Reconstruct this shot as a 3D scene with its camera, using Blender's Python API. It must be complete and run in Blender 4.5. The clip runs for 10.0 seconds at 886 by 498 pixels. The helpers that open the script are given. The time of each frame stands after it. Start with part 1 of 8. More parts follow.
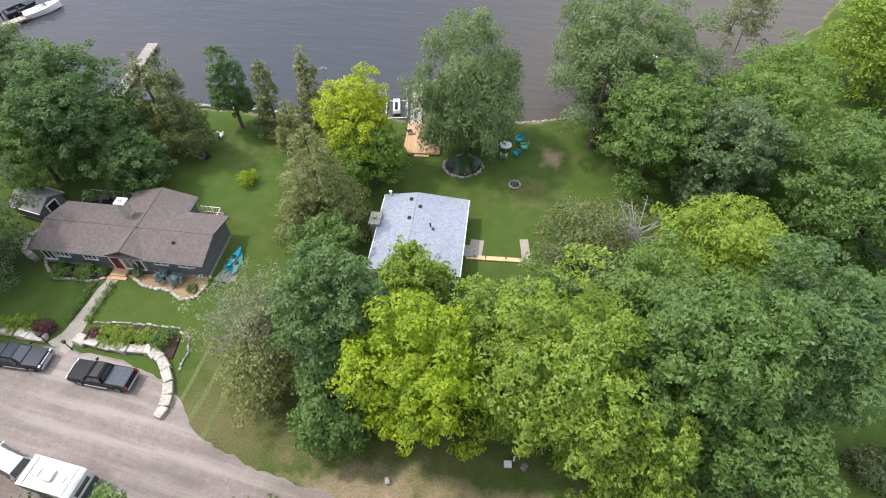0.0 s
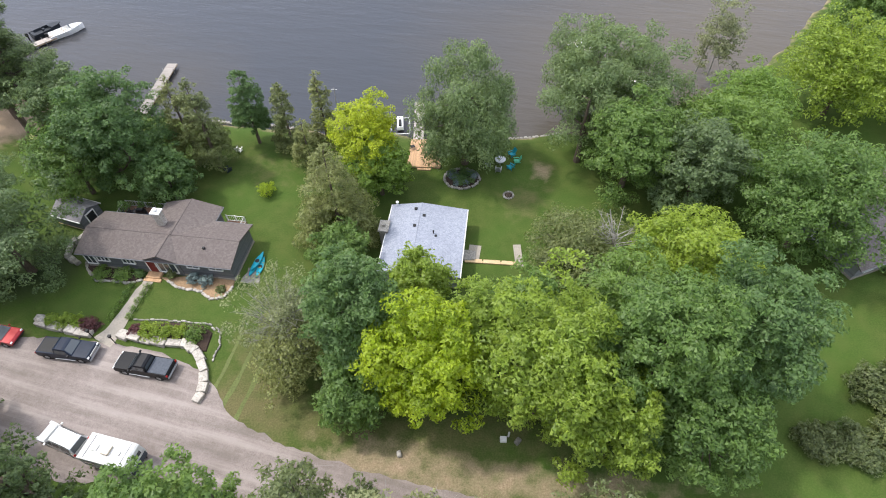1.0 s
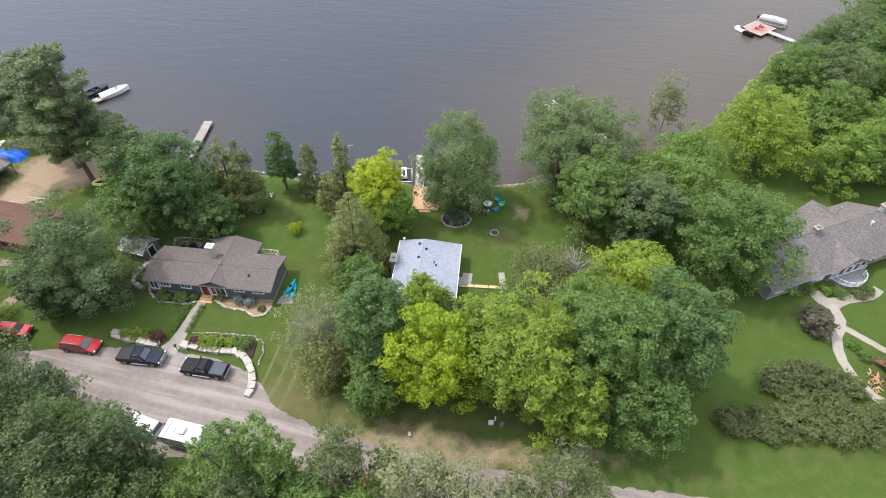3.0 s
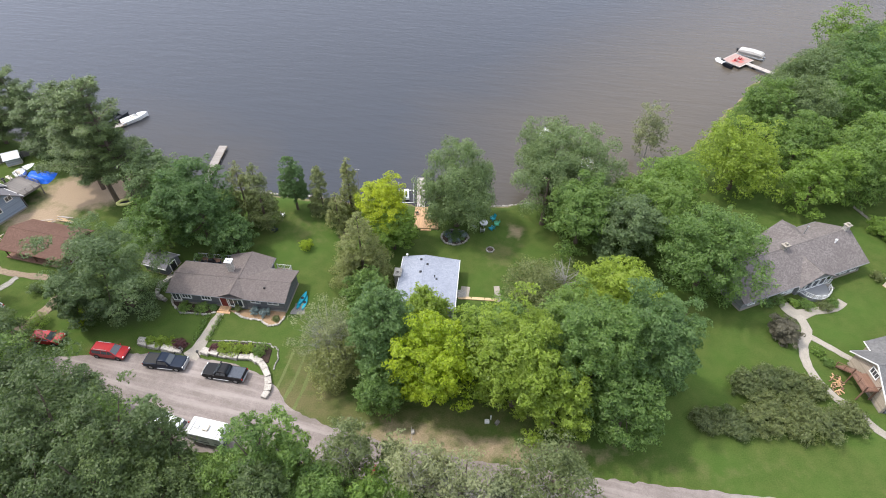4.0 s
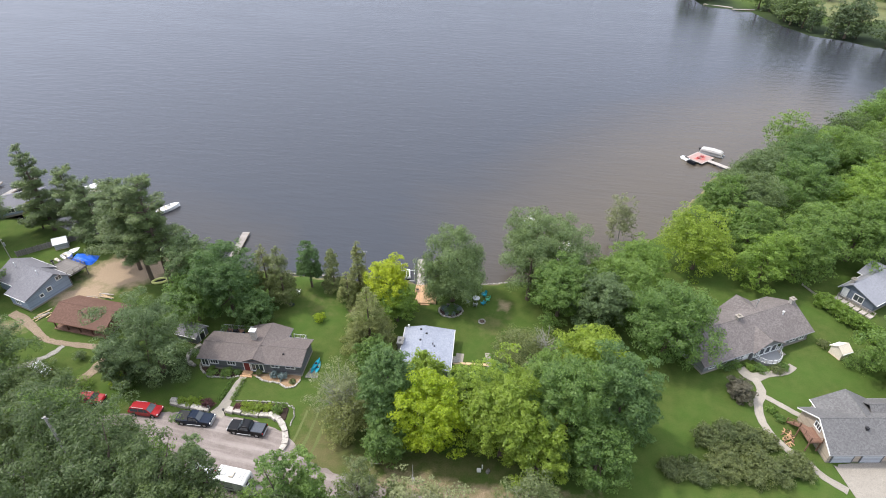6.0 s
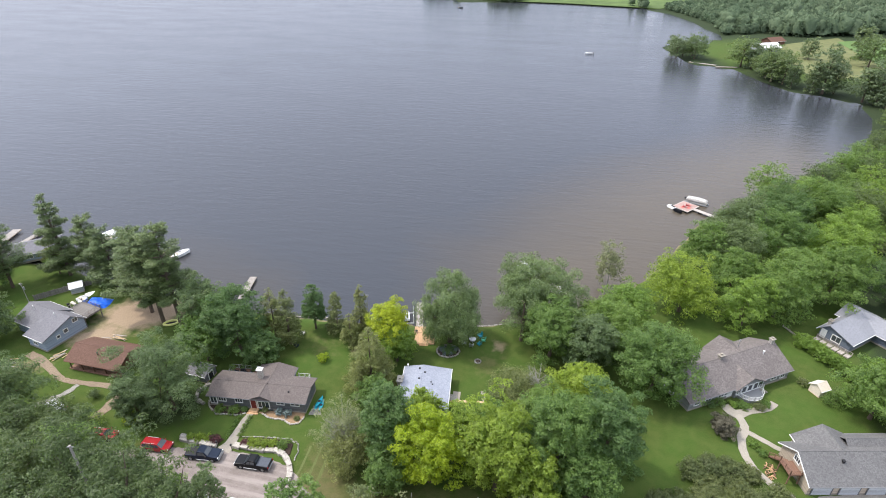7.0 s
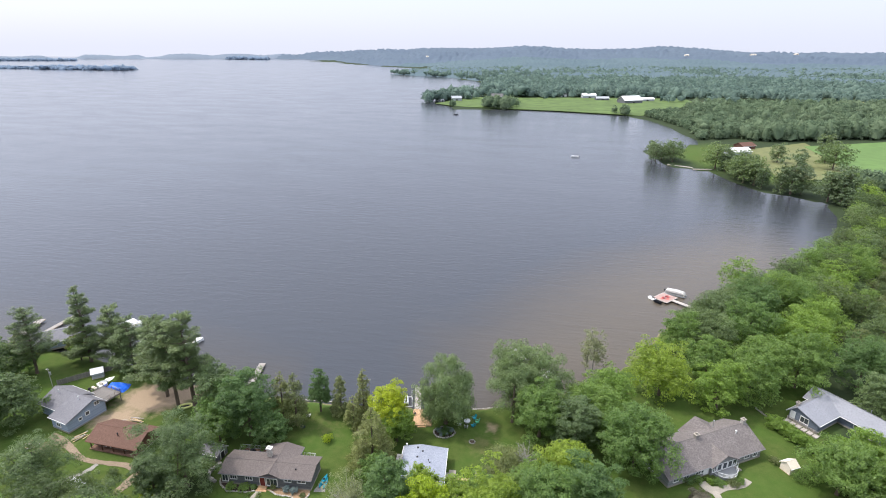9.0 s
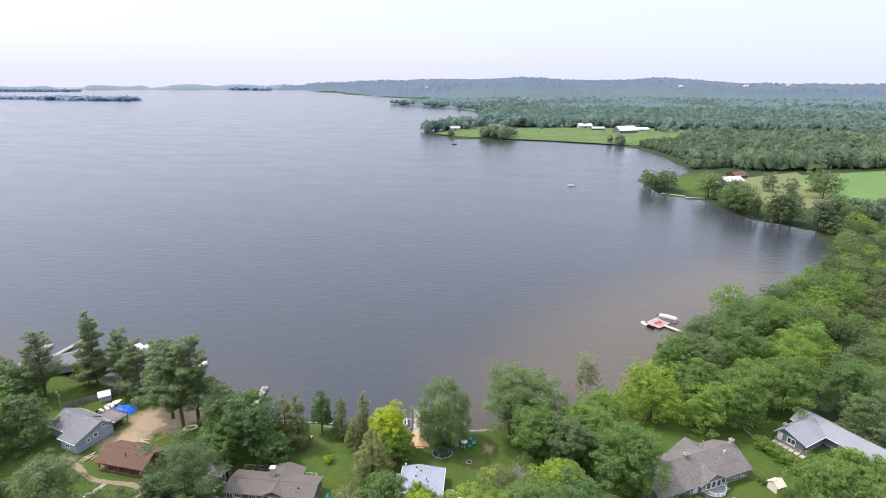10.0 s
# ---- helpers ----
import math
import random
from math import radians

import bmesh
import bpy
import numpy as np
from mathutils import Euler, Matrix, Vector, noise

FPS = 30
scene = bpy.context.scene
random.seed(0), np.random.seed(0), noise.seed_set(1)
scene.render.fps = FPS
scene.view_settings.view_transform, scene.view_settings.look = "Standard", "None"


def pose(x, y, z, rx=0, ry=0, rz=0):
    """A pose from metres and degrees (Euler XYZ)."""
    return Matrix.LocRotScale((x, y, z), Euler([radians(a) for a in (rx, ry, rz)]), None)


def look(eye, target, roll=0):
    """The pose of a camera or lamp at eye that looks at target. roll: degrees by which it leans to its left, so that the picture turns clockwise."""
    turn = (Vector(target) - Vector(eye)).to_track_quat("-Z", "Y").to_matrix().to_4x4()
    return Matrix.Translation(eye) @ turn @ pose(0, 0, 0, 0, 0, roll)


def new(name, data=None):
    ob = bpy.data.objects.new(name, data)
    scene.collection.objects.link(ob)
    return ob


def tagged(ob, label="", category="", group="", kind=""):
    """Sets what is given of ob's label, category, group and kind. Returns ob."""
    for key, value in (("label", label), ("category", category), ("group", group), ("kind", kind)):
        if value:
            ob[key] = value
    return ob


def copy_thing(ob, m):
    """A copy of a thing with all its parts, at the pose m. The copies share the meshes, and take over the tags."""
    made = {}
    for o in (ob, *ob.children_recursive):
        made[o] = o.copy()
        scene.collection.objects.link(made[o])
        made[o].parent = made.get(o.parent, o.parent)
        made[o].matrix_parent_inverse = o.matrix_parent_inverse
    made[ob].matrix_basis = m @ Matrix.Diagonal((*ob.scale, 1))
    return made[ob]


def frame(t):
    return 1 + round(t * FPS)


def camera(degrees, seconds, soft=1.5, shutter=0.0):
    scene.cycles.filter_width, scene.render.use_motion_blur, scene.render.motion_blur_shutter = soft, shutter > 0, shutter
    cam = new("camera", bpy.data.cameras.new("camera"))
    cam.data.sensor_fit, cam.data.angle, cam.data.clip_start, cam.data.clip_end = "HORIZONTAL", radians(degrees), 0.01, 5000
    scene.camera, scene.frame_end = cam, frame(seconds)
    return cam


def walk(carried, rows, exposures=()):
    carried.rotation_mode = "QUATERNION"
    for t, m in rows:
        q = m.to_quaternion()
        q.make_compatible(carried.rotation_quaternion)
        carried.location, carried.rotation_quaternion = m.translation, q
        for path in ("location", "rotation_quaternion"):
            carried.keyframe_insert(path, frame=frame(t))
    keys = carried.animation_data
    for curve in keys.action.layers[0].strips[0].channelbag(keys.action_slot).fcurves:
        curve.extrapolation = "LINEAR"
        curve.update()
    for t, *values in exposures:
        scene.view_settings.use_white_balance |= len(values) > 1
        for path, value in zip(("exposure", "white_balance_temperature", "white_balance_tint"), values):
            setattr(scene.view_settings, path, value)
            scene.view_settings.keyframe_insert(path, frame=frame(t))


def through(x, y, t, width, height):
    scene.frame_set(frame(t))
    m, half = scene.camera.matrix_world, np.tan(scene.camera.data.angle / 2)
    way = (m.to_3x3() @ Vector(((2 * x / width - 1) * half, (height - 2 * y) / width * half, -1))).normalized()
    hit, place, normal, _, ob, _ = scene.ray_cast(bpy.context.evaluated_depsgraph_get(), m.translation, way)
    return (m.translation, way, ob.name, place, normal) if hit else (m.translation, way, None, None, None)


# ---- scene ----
cam = camera(78.07, 10.0, soft=1.0)
PATH = [
    (0, (4.311, -41.461, 44.412), (2.231, -9.780, 5.785), -1.990),
    (0.5, (4.041, -43.610, 46.927), (2.211, -11.795, 8.398), -1.713),
    (1, (3.766, -45.931, 49.520), (2.182, -13.802, 11.242), -1.430),
    (1.5, (3.550, -48.375, 52.136), (2.209, -15.607, 14.394), -1.123),
    (2, (3.349, -51.116, 54.815), (2.256, -17.665, 17.669), -0.786),
    (2.5, (3.116, -53.991, 57.607), (2.284, -19.866, 21.072), -0.453),
    (3, (2.905, -56.768, 60.145), (2.267, -22.090, 24.131), -0.181),
    (3.5, (2.730, -59.482, 62.438), (2.219, -24.265, 26.948), 0.029),
    (4, (2.625, -62.235, 64.508), (2.199, -26.197, 29.852), 0.171),
    (4.5, (2.604, -65.062, 66.363), (2.229, -27.845, 32.975), 0.242),
    (5, (2.611, -67.917, 68.184), (2.285, -29.398, 36.306), 0.266),
    (5.5, (2.767, -70.816, 69.902), (2.436, -31.010, 39.647), 0.244),
    (6, (3.026, -73.756, 71.523), (2.654, -32.695, 42.995), 0.194),
    (6.5, (3.245, -76.730, 73.056), (2.865, -34.471, 46.333), 0.172),
    (7, (3.378, -79.736, 74.505), (3.049, -36.348, 49.656), 0.198),
    (7.5, (3.459, -82.756, 75.944), (3.166, -38.325, 53.013), 0.236),
    (8, (3.467, -85.841, 77.316), (3.229, -40.441, 56.370), 0.274),
    (8.5, (3.513, -88.872, 78.640), (3.342, -42.599, 59.699), 0.311),
    (9, (3.549, -91.863, 79.761), (3.444, -44.913, 62.568), 0.329),
    (9.5, (3.660, -94.740, 80.652), (3.601, -47.294, 64.874), 0.351),
    (10, (3.799, -97.448, 81.375), (3.777, -49.689, 66.574), 0.355),
]
walk(cam, [(t, look(eye, target, roll)) for t, eye, target, roll in PATH])

# ---- light ----
world = bpy.data.worlds.new("hazy_sky")
scene.world = world
world.use_nodes = True
wn = world.node_tree
sky = wn.nodes.new("ShaderNodeTexSky")
sky.sky_type, sky.sun_disc = "NISHITA", False
sky.sun_elevation, sky.sun_rotation = radians(58), radians(-71)
sky.altitude, sky.air_density, sky.dust_density, sky.ozone_density = 200, 1.0, 5.0, 3.0
# summer haze: the clear sky mixed towards a milky white
haze = wn.nodes.new("ShaderNodeMix")
haze.data_type = "RGBA"
haze.inputs[0].default_value = 0.62
haze.inputs[7].default_value = (6.6, 6.9, 7.7, 1)
wn.links.new(sky.outputs[0], haze.inputs[6])
# sky gradient: raised overhead for more fill light, dimmer and bluer towards the horizon
rise = wn.nodes.new("ShaderNodeTexGradient")
rise.texture_mapping.mapping_x = "Z"
tone = wn.nodes.new("ShaderNodeValToRGB")
tone.color_ramp.elements[0].position, tone.color_ramp.elements[0].color = 0.0, (0.70, 0.70, 0.745, 1)
tone.color_ramp.elements[1].position, tone.color_ramp.elements[1].color = 0.9, (1.40, 1.40, 1.36, 1)
tone.color_ramp.elements.new(0.10).color = (0.675, 0.685, 0.755, 1)
tone.color_ramp.elements.new(0.28).color = (0.76, 0.765, 0.815, 1)
wn.links.new(rise.outputs["Fac"], tone.inputs[0])
veil = wn.nodes.new("ShaderNodeMix")
veil.data_type, veil.blend_type = "RGBA", "MULTIPLY"
veil.inputs[0].default_value = 1.0
wn.links.new(haze.outputs[2], veil.inputs[6])
wn.links.new(tone.outputs[0], veil.inputs[7])
wn.links.new(veil.outputs[2], wn.nodes["Background"].inputs[0])
wn.nodes["Background"].inputs[1].default_value = 0.163
sun = new("sun", bpy.data.lights.new("sun", "SUN"))
sun.data.energy, sun.data.angle, sun.data.color = 1.85, radians(3.0), (1.0, 0.955, 0.88)
sun.matrix_world = look((-70, 24, 119), (0, 0, 0))
scene.view_settings.exposure = 0.74

# ---- building helpers ----


def data_of(bm, material, smooth=False):
    me = bpy.data.meshes.new("mesh")
    bmesh.ops.recalc_face_normals(bm, faces=bm.faces)
    bm.to_mesh(me)
    bm.free()
    me.materials.append(material)
    if smooth:
        me.polygons.foreach_set("use_smooth", [True] * len(me.polygons))
    return me


def part(name, bm, material, parent, label="", smooth=False):
    """One mesh object under a thing or under a part."""
    ob = new(name, data_of(bm, material, smooth))
    ob.parent = parent
    return tagged(ob, label)


def solid(name, bm, material, label="", category="", group="", kind="", smooth=False):
    return tagged(new(name, data_of(bm, material, smooth)), label, category, group, kind)


def thing(name, m, label, category, group=""):
    ob = new(name)
    ob.empty_display_size = 0.3
    ob.matrix_basis = m
    return tagged(ob, label, category, group)


def bx(bm, x0, x1, y0, y1, z0, z1, bevel=0.0):
    r = bmesh.ops.create_cube(bm, size=1, matrix=Matrix.Translation(((x0 + x1) / 2, (y0 + y1) / 2, (z0 + z1) / 2))
                              @ Matrix.Diagonal((abs(x1 - x0), abs(y1 - y0), abs(z1 - z0), 1)))
    if bevel:
        edges = list({e for v in r["verts"] for e in v.link_edges})
        bmesh.ops.bevel(bm, geom=edges, offset=bevel, segments=2, affect="EDGES", profile=0.5)
    return bm


def box(*a, bevel=0.0):
    return bx(bmesh.new(), *a, bevel=bevel)


def slab(bm, pts, th):
    """A flat polygon with thickness th below it."""
    up = [bm.verts.new(p) for p in pts]
    dn = [bm.verts.new((p[0], p[1], p[2] - th)) for p in pts]
    n = len(pts)
    bm.faces.new(up)
    bm.faces.new(dn[::-1])
    for i in range(n):
        bm.faces.new((up[i], dn[i], dn[(i + 1) % n], up[(i + 1) % n]))
    return bm


def profile(bm, pts, y0, y1, inset=None):
    """A side outline of (x, z) points carried across from y0 to y1; inset(z) narrows it."""
    f = inset or (lambda z: 0.0)
    a = [bm.verts.new((x, y0 + f(z), z)) for x, z in pts]
    b = [bm.verts.new((x, y1 - f(z), z)) for x, z in pts]
    n = len(pts)
    bm.faces.new(a)
    bm.faces.new(b[::-1])
    for i in range(n):
        bm.faces.new((a[i], b[i], b[(i + 1) % n], a[(i + 1) % n]))
    return bm


def rod(bm, p, q, r0, r1=None, n=8):
    p, q = Vector(p), Vector(q)
    d = q - p
    m = Matrix.Translation((p + q) / 2) @ d.to_track_quat("Z", "Y").to_matrix().to_4x4()
    bmesh.ops.create_cone(bm, cap_ends=True, segments=n, radius1=r0, radius2=r0 if r1 is None else r1, depth=d.length, matrix=m)
    return bm


def raw_mesh(verts, faces, material):
    """A mesh from arrays: verts (n, 3), faces (m, 3 or 4)."""
    verts, faces = np.asarray(verts, np.float32), np.asarray(faces, np.int32)
    me = bpy.data.meshes.new("mesh")
    k = faces.shape[1]
    me.vertices.add(len(verts))
    me.vertices.foreach_set("co", verts.ravel())
    me.loops.add(faces.size)
    me.loops.foreach_set("vertex_index", faces.ravel())
    me.polygons.add(len(faces))
    me.polygons.foreach_set("loop_start", np.arange(len(faces), dtype=np.int32) * k)
    me.update(calc_edges=True)
    me.materials.append(material)
    return me


def ribbon(line, width, z, th=0.06, wob=0.0, seed=0, step=1.0):
    """A strip of paving along a line of (x, y) or (x, y, width) points."""
    rng = np.random.default_rng(seed)
    pts = [Vector((p[0], p[1])) for p in line]
    wid = [p[2] if len(p) > 2 else width for p in line]
    out = []
    for i in range(len(pts) - 1):
        n = max(1, int((pts[i + 1] - pts[i]).length / step))
        for k in range(n):
            s = k / n
            p0, p1, p2, p3 = pts[max(i - 1, 0)], pts[i], pts[i + 1], pts[min(i + 2, len(pts) - 1)]
            q = 0.5 * (2 * p1 + (p2 - p0) * s + (2 * p0 - 5 * p1 + 4 * p2 - p3) * s * s + (3 * p1 - p0 - 3 * p2 + p3) * s ** 3)
            out.append((q, wid[i] * (1 - s) + wid[i + 1] * s))
    out.append((pts[-1], wid[-1]))
    bm, left, right = bmesh.new(), [], []
    for i, (q, w) in enumerate(out):
        d = out[min(i + 1, len(out) - 1)][0] - out[max(i - 1, 0)][0]
        d = d.normalized() if d.length else Vector((1, 0))
        nrm = Vector((-d.y, d.x))
        a, b = q + nrm * (w / 2 + wob * rng.normal()), q - nrm * (w / 2 + wob * rng.normal())
        left.append([bm.verts.new((a.x, a.y, z)), bm.verts.new((a.x, a.y, z - th))])
        right.append([bm.verts.new((b.x, b.y, z)), bm.verts.new((b.x, b.y, z - th))])
    for i in range(len(out) - 1):
        l0, l1, r0, r1 = left[i], left[i + 1], right[i], right[i + 1]
        bm.faces.new((l0[0], r0[0], r1[0], l1[0]))
        bm.faces.new((l0[0], l1[0], l1[1], l0[1]))
        bm.faces.new((r0[0], r0[1], r1[1], r1[0]))
    return bm


def rock(bm, c, sx, sy, sz, rng, rot=0.0, sub=2):
    r = bmesh.ops.create_icosphere(bm, subdivisions=sub, radius=1)
    m = Matrix.Translation(c) @ Matrix.Rotation(rot, 4, "Z")
    o = Vector(rng.uniform(-50, 50, 3))
    for v in r["verts"]:
        p = v.co
        e = max(abs(p.x), abs(p.y), abs(p.z))
        p = p.lerp(p / e * 0.82, 0.86)
        p = p * (1 + 0.13 * noise.noise(p * 1.7 + o))
        v.co = m @ Vector((p.x * sx, p.y * sy, p.z * sz))
    return bm

# ---- materials ----
def shader(name):
    m = bpy.data.materials.new(name)
    m.use_nodes = True
    return m, m.node_tree, m.node_tree.nodes["Principled BSDF"]


def node(nt, kind, **values):
    n = nt.nodes.new(kind)
    for key, v in values.items():
        n.inputs[key.replace("_", " ")].default_value = v
    return n


def coords(nt, kind="Object"):
    return nt.nodes.new("ShaderNodeTexCoord").outputs[kind]


def ramp(nt, fac, stops):
    r = nt.nodes.new("ShaderNodeValToRGB")
    r.color_ramp.elements.remove(r.color_ramp.elements[1])
    for i, (p, c) in enumerate(stops):
        e = r.color_ramp.elements[0] if i == 0 else r.color_ramp.elements.new(p)
        e.position, e.color = p, (*c, 1)
    nt.links.new(fac, r.inputs[0])
    return r.outputs[0]


def blend(nt, fac, a, b, mode="MIX"):
    m = nt.nodes.new("ShaderNodeMix")
    m.data_type, m.blend_type = "RGBA", mode
    for sock, v in ((m.inputs[0], fac), (m.inputs[6], a), (m.inputs[7], b)):
        if isinstance(v, (int, float)):
            sock.default_value = v
        elif isinstance(v, tuple):
            sock.default_value = (*v, 1)
        else:
            nt.links.new(v, sock)
    return m.outputs[2]


def math_node(nt, op, a, b=0.0, clamp=False):
    m = nt.nodes.new("ShaderNodeMath")
    m.operation, m.use_clamp = op, clamp
    for sock, v in zip(m.inputs, (a, b)):
        if isinstance(v, (int, float)):
            sock.default_value = v
        else:
            nt.links.new(v, sock)
    return m.outputs[0]


def noise_of(nt, scale, detail=4.0, rough=0.55, vec=None, kind="Object"):
    n = node(nt, "ShaderNodeTexNoise", Scale=scale, Detail=detail, Roughness=rough)
    nt.links.new(vec or coords(nt, kind), n.inputs["Vector"])
    return n.outputs[0]


def bump(nt, b, height, strength, dist):
    n = node(nt, "ShaderNodeBump", Strength=strength, Distance=dist)
    nt.links.new(height, n.inputs["Height"])
    nt.links.new(n.outputs[0], b.inputs["Normal"])


def worn(name, col, dark=0.6, light=1.25, fine=18.0, coarse=0.7, rough=0.8, metal=0.0, relief=0.3, dist=0.02, each=0.0):
    """A surface with fine grain and large stains round one colour; each: how far single pieces differ."""
    m, nt, b = shader(name)
    lo, hi = tuple(c * dark for c in col), tuple(min(1, c * light) for c in col)
    g = noise_of(nt, fine)
    c = ramp(nt, g, [(0.3, lo), (0.5, col), (0.72, hi)])
    s = noise_of(nt, coarse, 5.0, 0.6)
    c = blend(nt, ramp(nt, s, [(0.35, (0, 0, 0)), (0.7, (0.55, 0.55, 0.55))]), c, lo)
    if each:
        rnd = nt.nodes.new("ShaderNodeObjectInfo").outputs["Random"]
        c = blend(nt, 1.0, c, ramp(nt, rnd, [(0, (1 - each,) * 3), (1, (1 + each,) * 3)]), "MULTIPLY")
    nt.links.new(c, b.inputs["Base Color"])
    b.inputs["Roughness"].default_value, b.inputs["Metallic"].default_value = rough, metal
    b.inputs["Specular IOR Level"].default_value = 0.3
    if relief:
        bump(nt, b, g, relief, dist)
    return m


def shingles(name, cols, cell=5.0, rough=0.9):
    """Asphalt shingles: small tabs, each of its own shade, with grain and weather stains."""
    m, nt, b = shader(name)
    v = nt.nodes.new("ShaderNodeTexVoronoi")
    nt.links.new(coords(nt), v.inputs["Vector"])
    v.inputs["Scale"].default_value = cell
    sep = nt.nodes.new("ShaderNodeSeparateColor")
    nt.links.new(v.outputs["Color"], sep.inputs[0])
    c = ramp(nt, sep.outputs[0], [(0.0, cols[0]), (0.5, cols[1]), (1.0, cols[2])])
    grain = noise_of(nt, 12.0, 6.0, 0.75)
    c = blend(nt, ramp(nt, grain, [(0.35, (0, 0, 0)), (0.75, (0.6, 0.6, 0.6))]), c, cols[1])
    stain = noise_of(nt, 0.3, 5.0, 0.6)
    c = blend(nt, ramp(nt, stain, [(0.42, (0, 0, 0)), (0.75, (0.55, 0.55, 0.55))]), c, cols[0])
    nt.links.new(c, b.inputs["Base Color"])
    b.inputs["Roughness"].default_value = rough
    b.inputs["Specular IOR Level"].default_value = 0.15
    bump(nt, b, v.outputs["Distance"], 0.35, 0.02)
    return m


def boards(name, col, width=0.14, axis=1, rough=0.75, dark=0.5):
    """Planks or lap siding: lines across one axis, a shade for each board."""
    m, nt, b = shader(name)
    sep = nt.nodes.new("ShaderNodeSeparateXYZ")
    nt.links.new(coords(nt), sep.inputs[0])
    x = math_node(nt, "DIVIDE", sep.outputs[axis], width)
    fl = math_node(nt, "FLOOR", x)
    fr = math_node(nt, "FRACT", x)
    wn_ = nt.nodes.new("ShaderNodeTexWhiteNoise")
    wn_.noise_dimensions = "1D"
    nt.links.new(fl, wn_.inputs["W"])
    g = noise_of(nt, 5.0, 5.0, 0.65)
    mixed = math_node(nt, "ADD", math_node(nt, "MULTIPLY", wn_.outputs[0], 0.5), math_node(nt, "MULTIPLY", g, 0.6))
    c = ramp(nt, mixed, [(0.2, tuple(k * 0.75 for k in col)), (0.55, col), (0.9, tuple(min(1, k * 1.22) for k in col))])
    gap = math_node(nt, "LESS_THAN", fr, 0.1)
    c = blend(nt, gap, c, tuple(k * dark for k in col))
    nt.links.new(c, b.inputs["Base Color"])
    b.inputs["Roughness"].default_value = rough
    bump(nt, b, fr, 0.25, 0.02)
    return m


def paint(name, col, rough=0.25, metal=0.0, coat=0.6):
    m, nt, b = shader(name)
    s = noise_of(nt, 2.0, 6.0, 0.7)
    nt.links.new(ramp(nt, s, [(0.3, col), (0.8, tuple(min(1, c * 1.25 + 0.004) for c in col))]), b.inputs["Base Color"])
    b.inputs["Roughness"].default_value, b.inputs["Metallic"].default_value = rough, metal
    b.inputs["Coat Weight"].default_value, b.inputs["Coat Roughness"].default_value = coat * 0.3, 0.1
    b.inputs["Specular IOR Level"].default_value = 0.35 if coat else 0.16
    return m


def leaves(name, col, tip, through=0.35, shade=0.62, size=0.5, lower=None):
    """Foliage: each leaf of its own shade, clumps that differ, and light that passes through."""
    m, nt, b = shader(name)
    isl = nt.nodes.new("ShaderNodeNewGeometry").outputs["Random Per Island"]
    clump = noise_of(nt, size, 3.0, 0.6)
    c = ramp(nt, isl, [(0.0, tuple(k * shade for k in col)), (0.45, col), (1.0, tip)])
    c = blend(nt, ramp(nt, clump, [(0.38, (0, 0, 0)), (0.66, (0.75, 0.75, 0.75))]), c, tip)
    if lower:
        # leaf colour goes from the lower colour to the main one with height
        sep = nt.nodes.new("ShaderNodeSeparateXYZ")
        nt.links.new(coords(nt), sep.inputs[0])
        up = math_node(nt, "ADD", math_node(nt, "MULTIPLY", sep.outputs[2], 0.19), math_node(nt, "MULTIPLY", clump, 1.2))
        by_height = ramp(nt, math_node(nt, "SUBTRACT", up, 1.45), [(0.0, (0, 0, 0)), (0.8, (1, 1, 1))])
        c = blend(nt, by_height, ramp(nt, isl, [(0.0, tuple(k * shade for k in lower)), (1.0, tuple(k * 1.5 for k in lower))]), c)
    rnd = nt.nodes.new("ShaderNodeObjectInfo").outputs["Random"]
    c = blend(nt, 1.0, c, ramp(nt, rnd, [(0, (0.84, 0.88, 0.9)), (1, (1.12, 1.08, 1.0))]), "MULTIPLY")
    nt.links.new(c, b.inputs["Base Color"])
    b.inputs["Roughness"].default_value = 0.5
    b.inputs["Specular IOR Level"].default_value = 0.5
    tr = nt.nodes.new("ShaderNodeBsdfTranslucent")
    nt.links.new(blend(nt, 1.0, c, (1.4, 1.35, 0.8), "MULTIPLY"), tr.inputs[0])
    mix = nt.nodes.new("ShaderNodeMixShader")
    mix.inputs[0].default_value = through
    nt.links.new(b.outputs[0], mix.inputs[1])
    nt.links.new(tr.outputs[0], mix.inputs[2])
    nt.links.new(mix.outputs[0], nt.nodes["Material Output"].inputs[0])
    return m


def glass(name, tint=(0.05, 0.06, 0.07)):
    m, nt, b = shader(name)
    b.inputs["Base Color"].default_value = (*tint, 1)
    b.inputs["Roughness"].default_value = 0.06
    b.inputs["Specular IOR Level"].default_value = 0.9
    return m


M = {}
M["bark"] = worn("bark", (0.13, 0.10, 0.075), fine=9, coarse=1.5, rough=0.95, relief=0.8, dist=0.04)
M["bark_pale"] = worn("bark_pale", (0.34, 0.32, 0.29), fine=9, coarse=1.5, rough=0.95, relief=0.6, dist=0.03)
M["roof_brown"] = shingles("roof_brown", ((0.108, 0.090, 0.085), (0.132, 0.112, 0.106), (0.158, 0.135, 0.128)))
M["roof_pale"] = shingles("roof_pale", ((0.205, 0.222, 0.275), (0.262, 0.283, 0.340), (0.335, 0.355, 0.415)), 7.0)
M["roof_taupe"] = shingles("roof_taupe", ((0.110, 0.096, 0.092), (0.152, 0.134, 0.129), (0.205, 0.184, 0.176)))
M["roof_grey"] = shingles("roof_grey", ((0.105, 0.102, 0.103), (0.138, 0.135, 0.135), (0.172, 0.168, 0.167)))
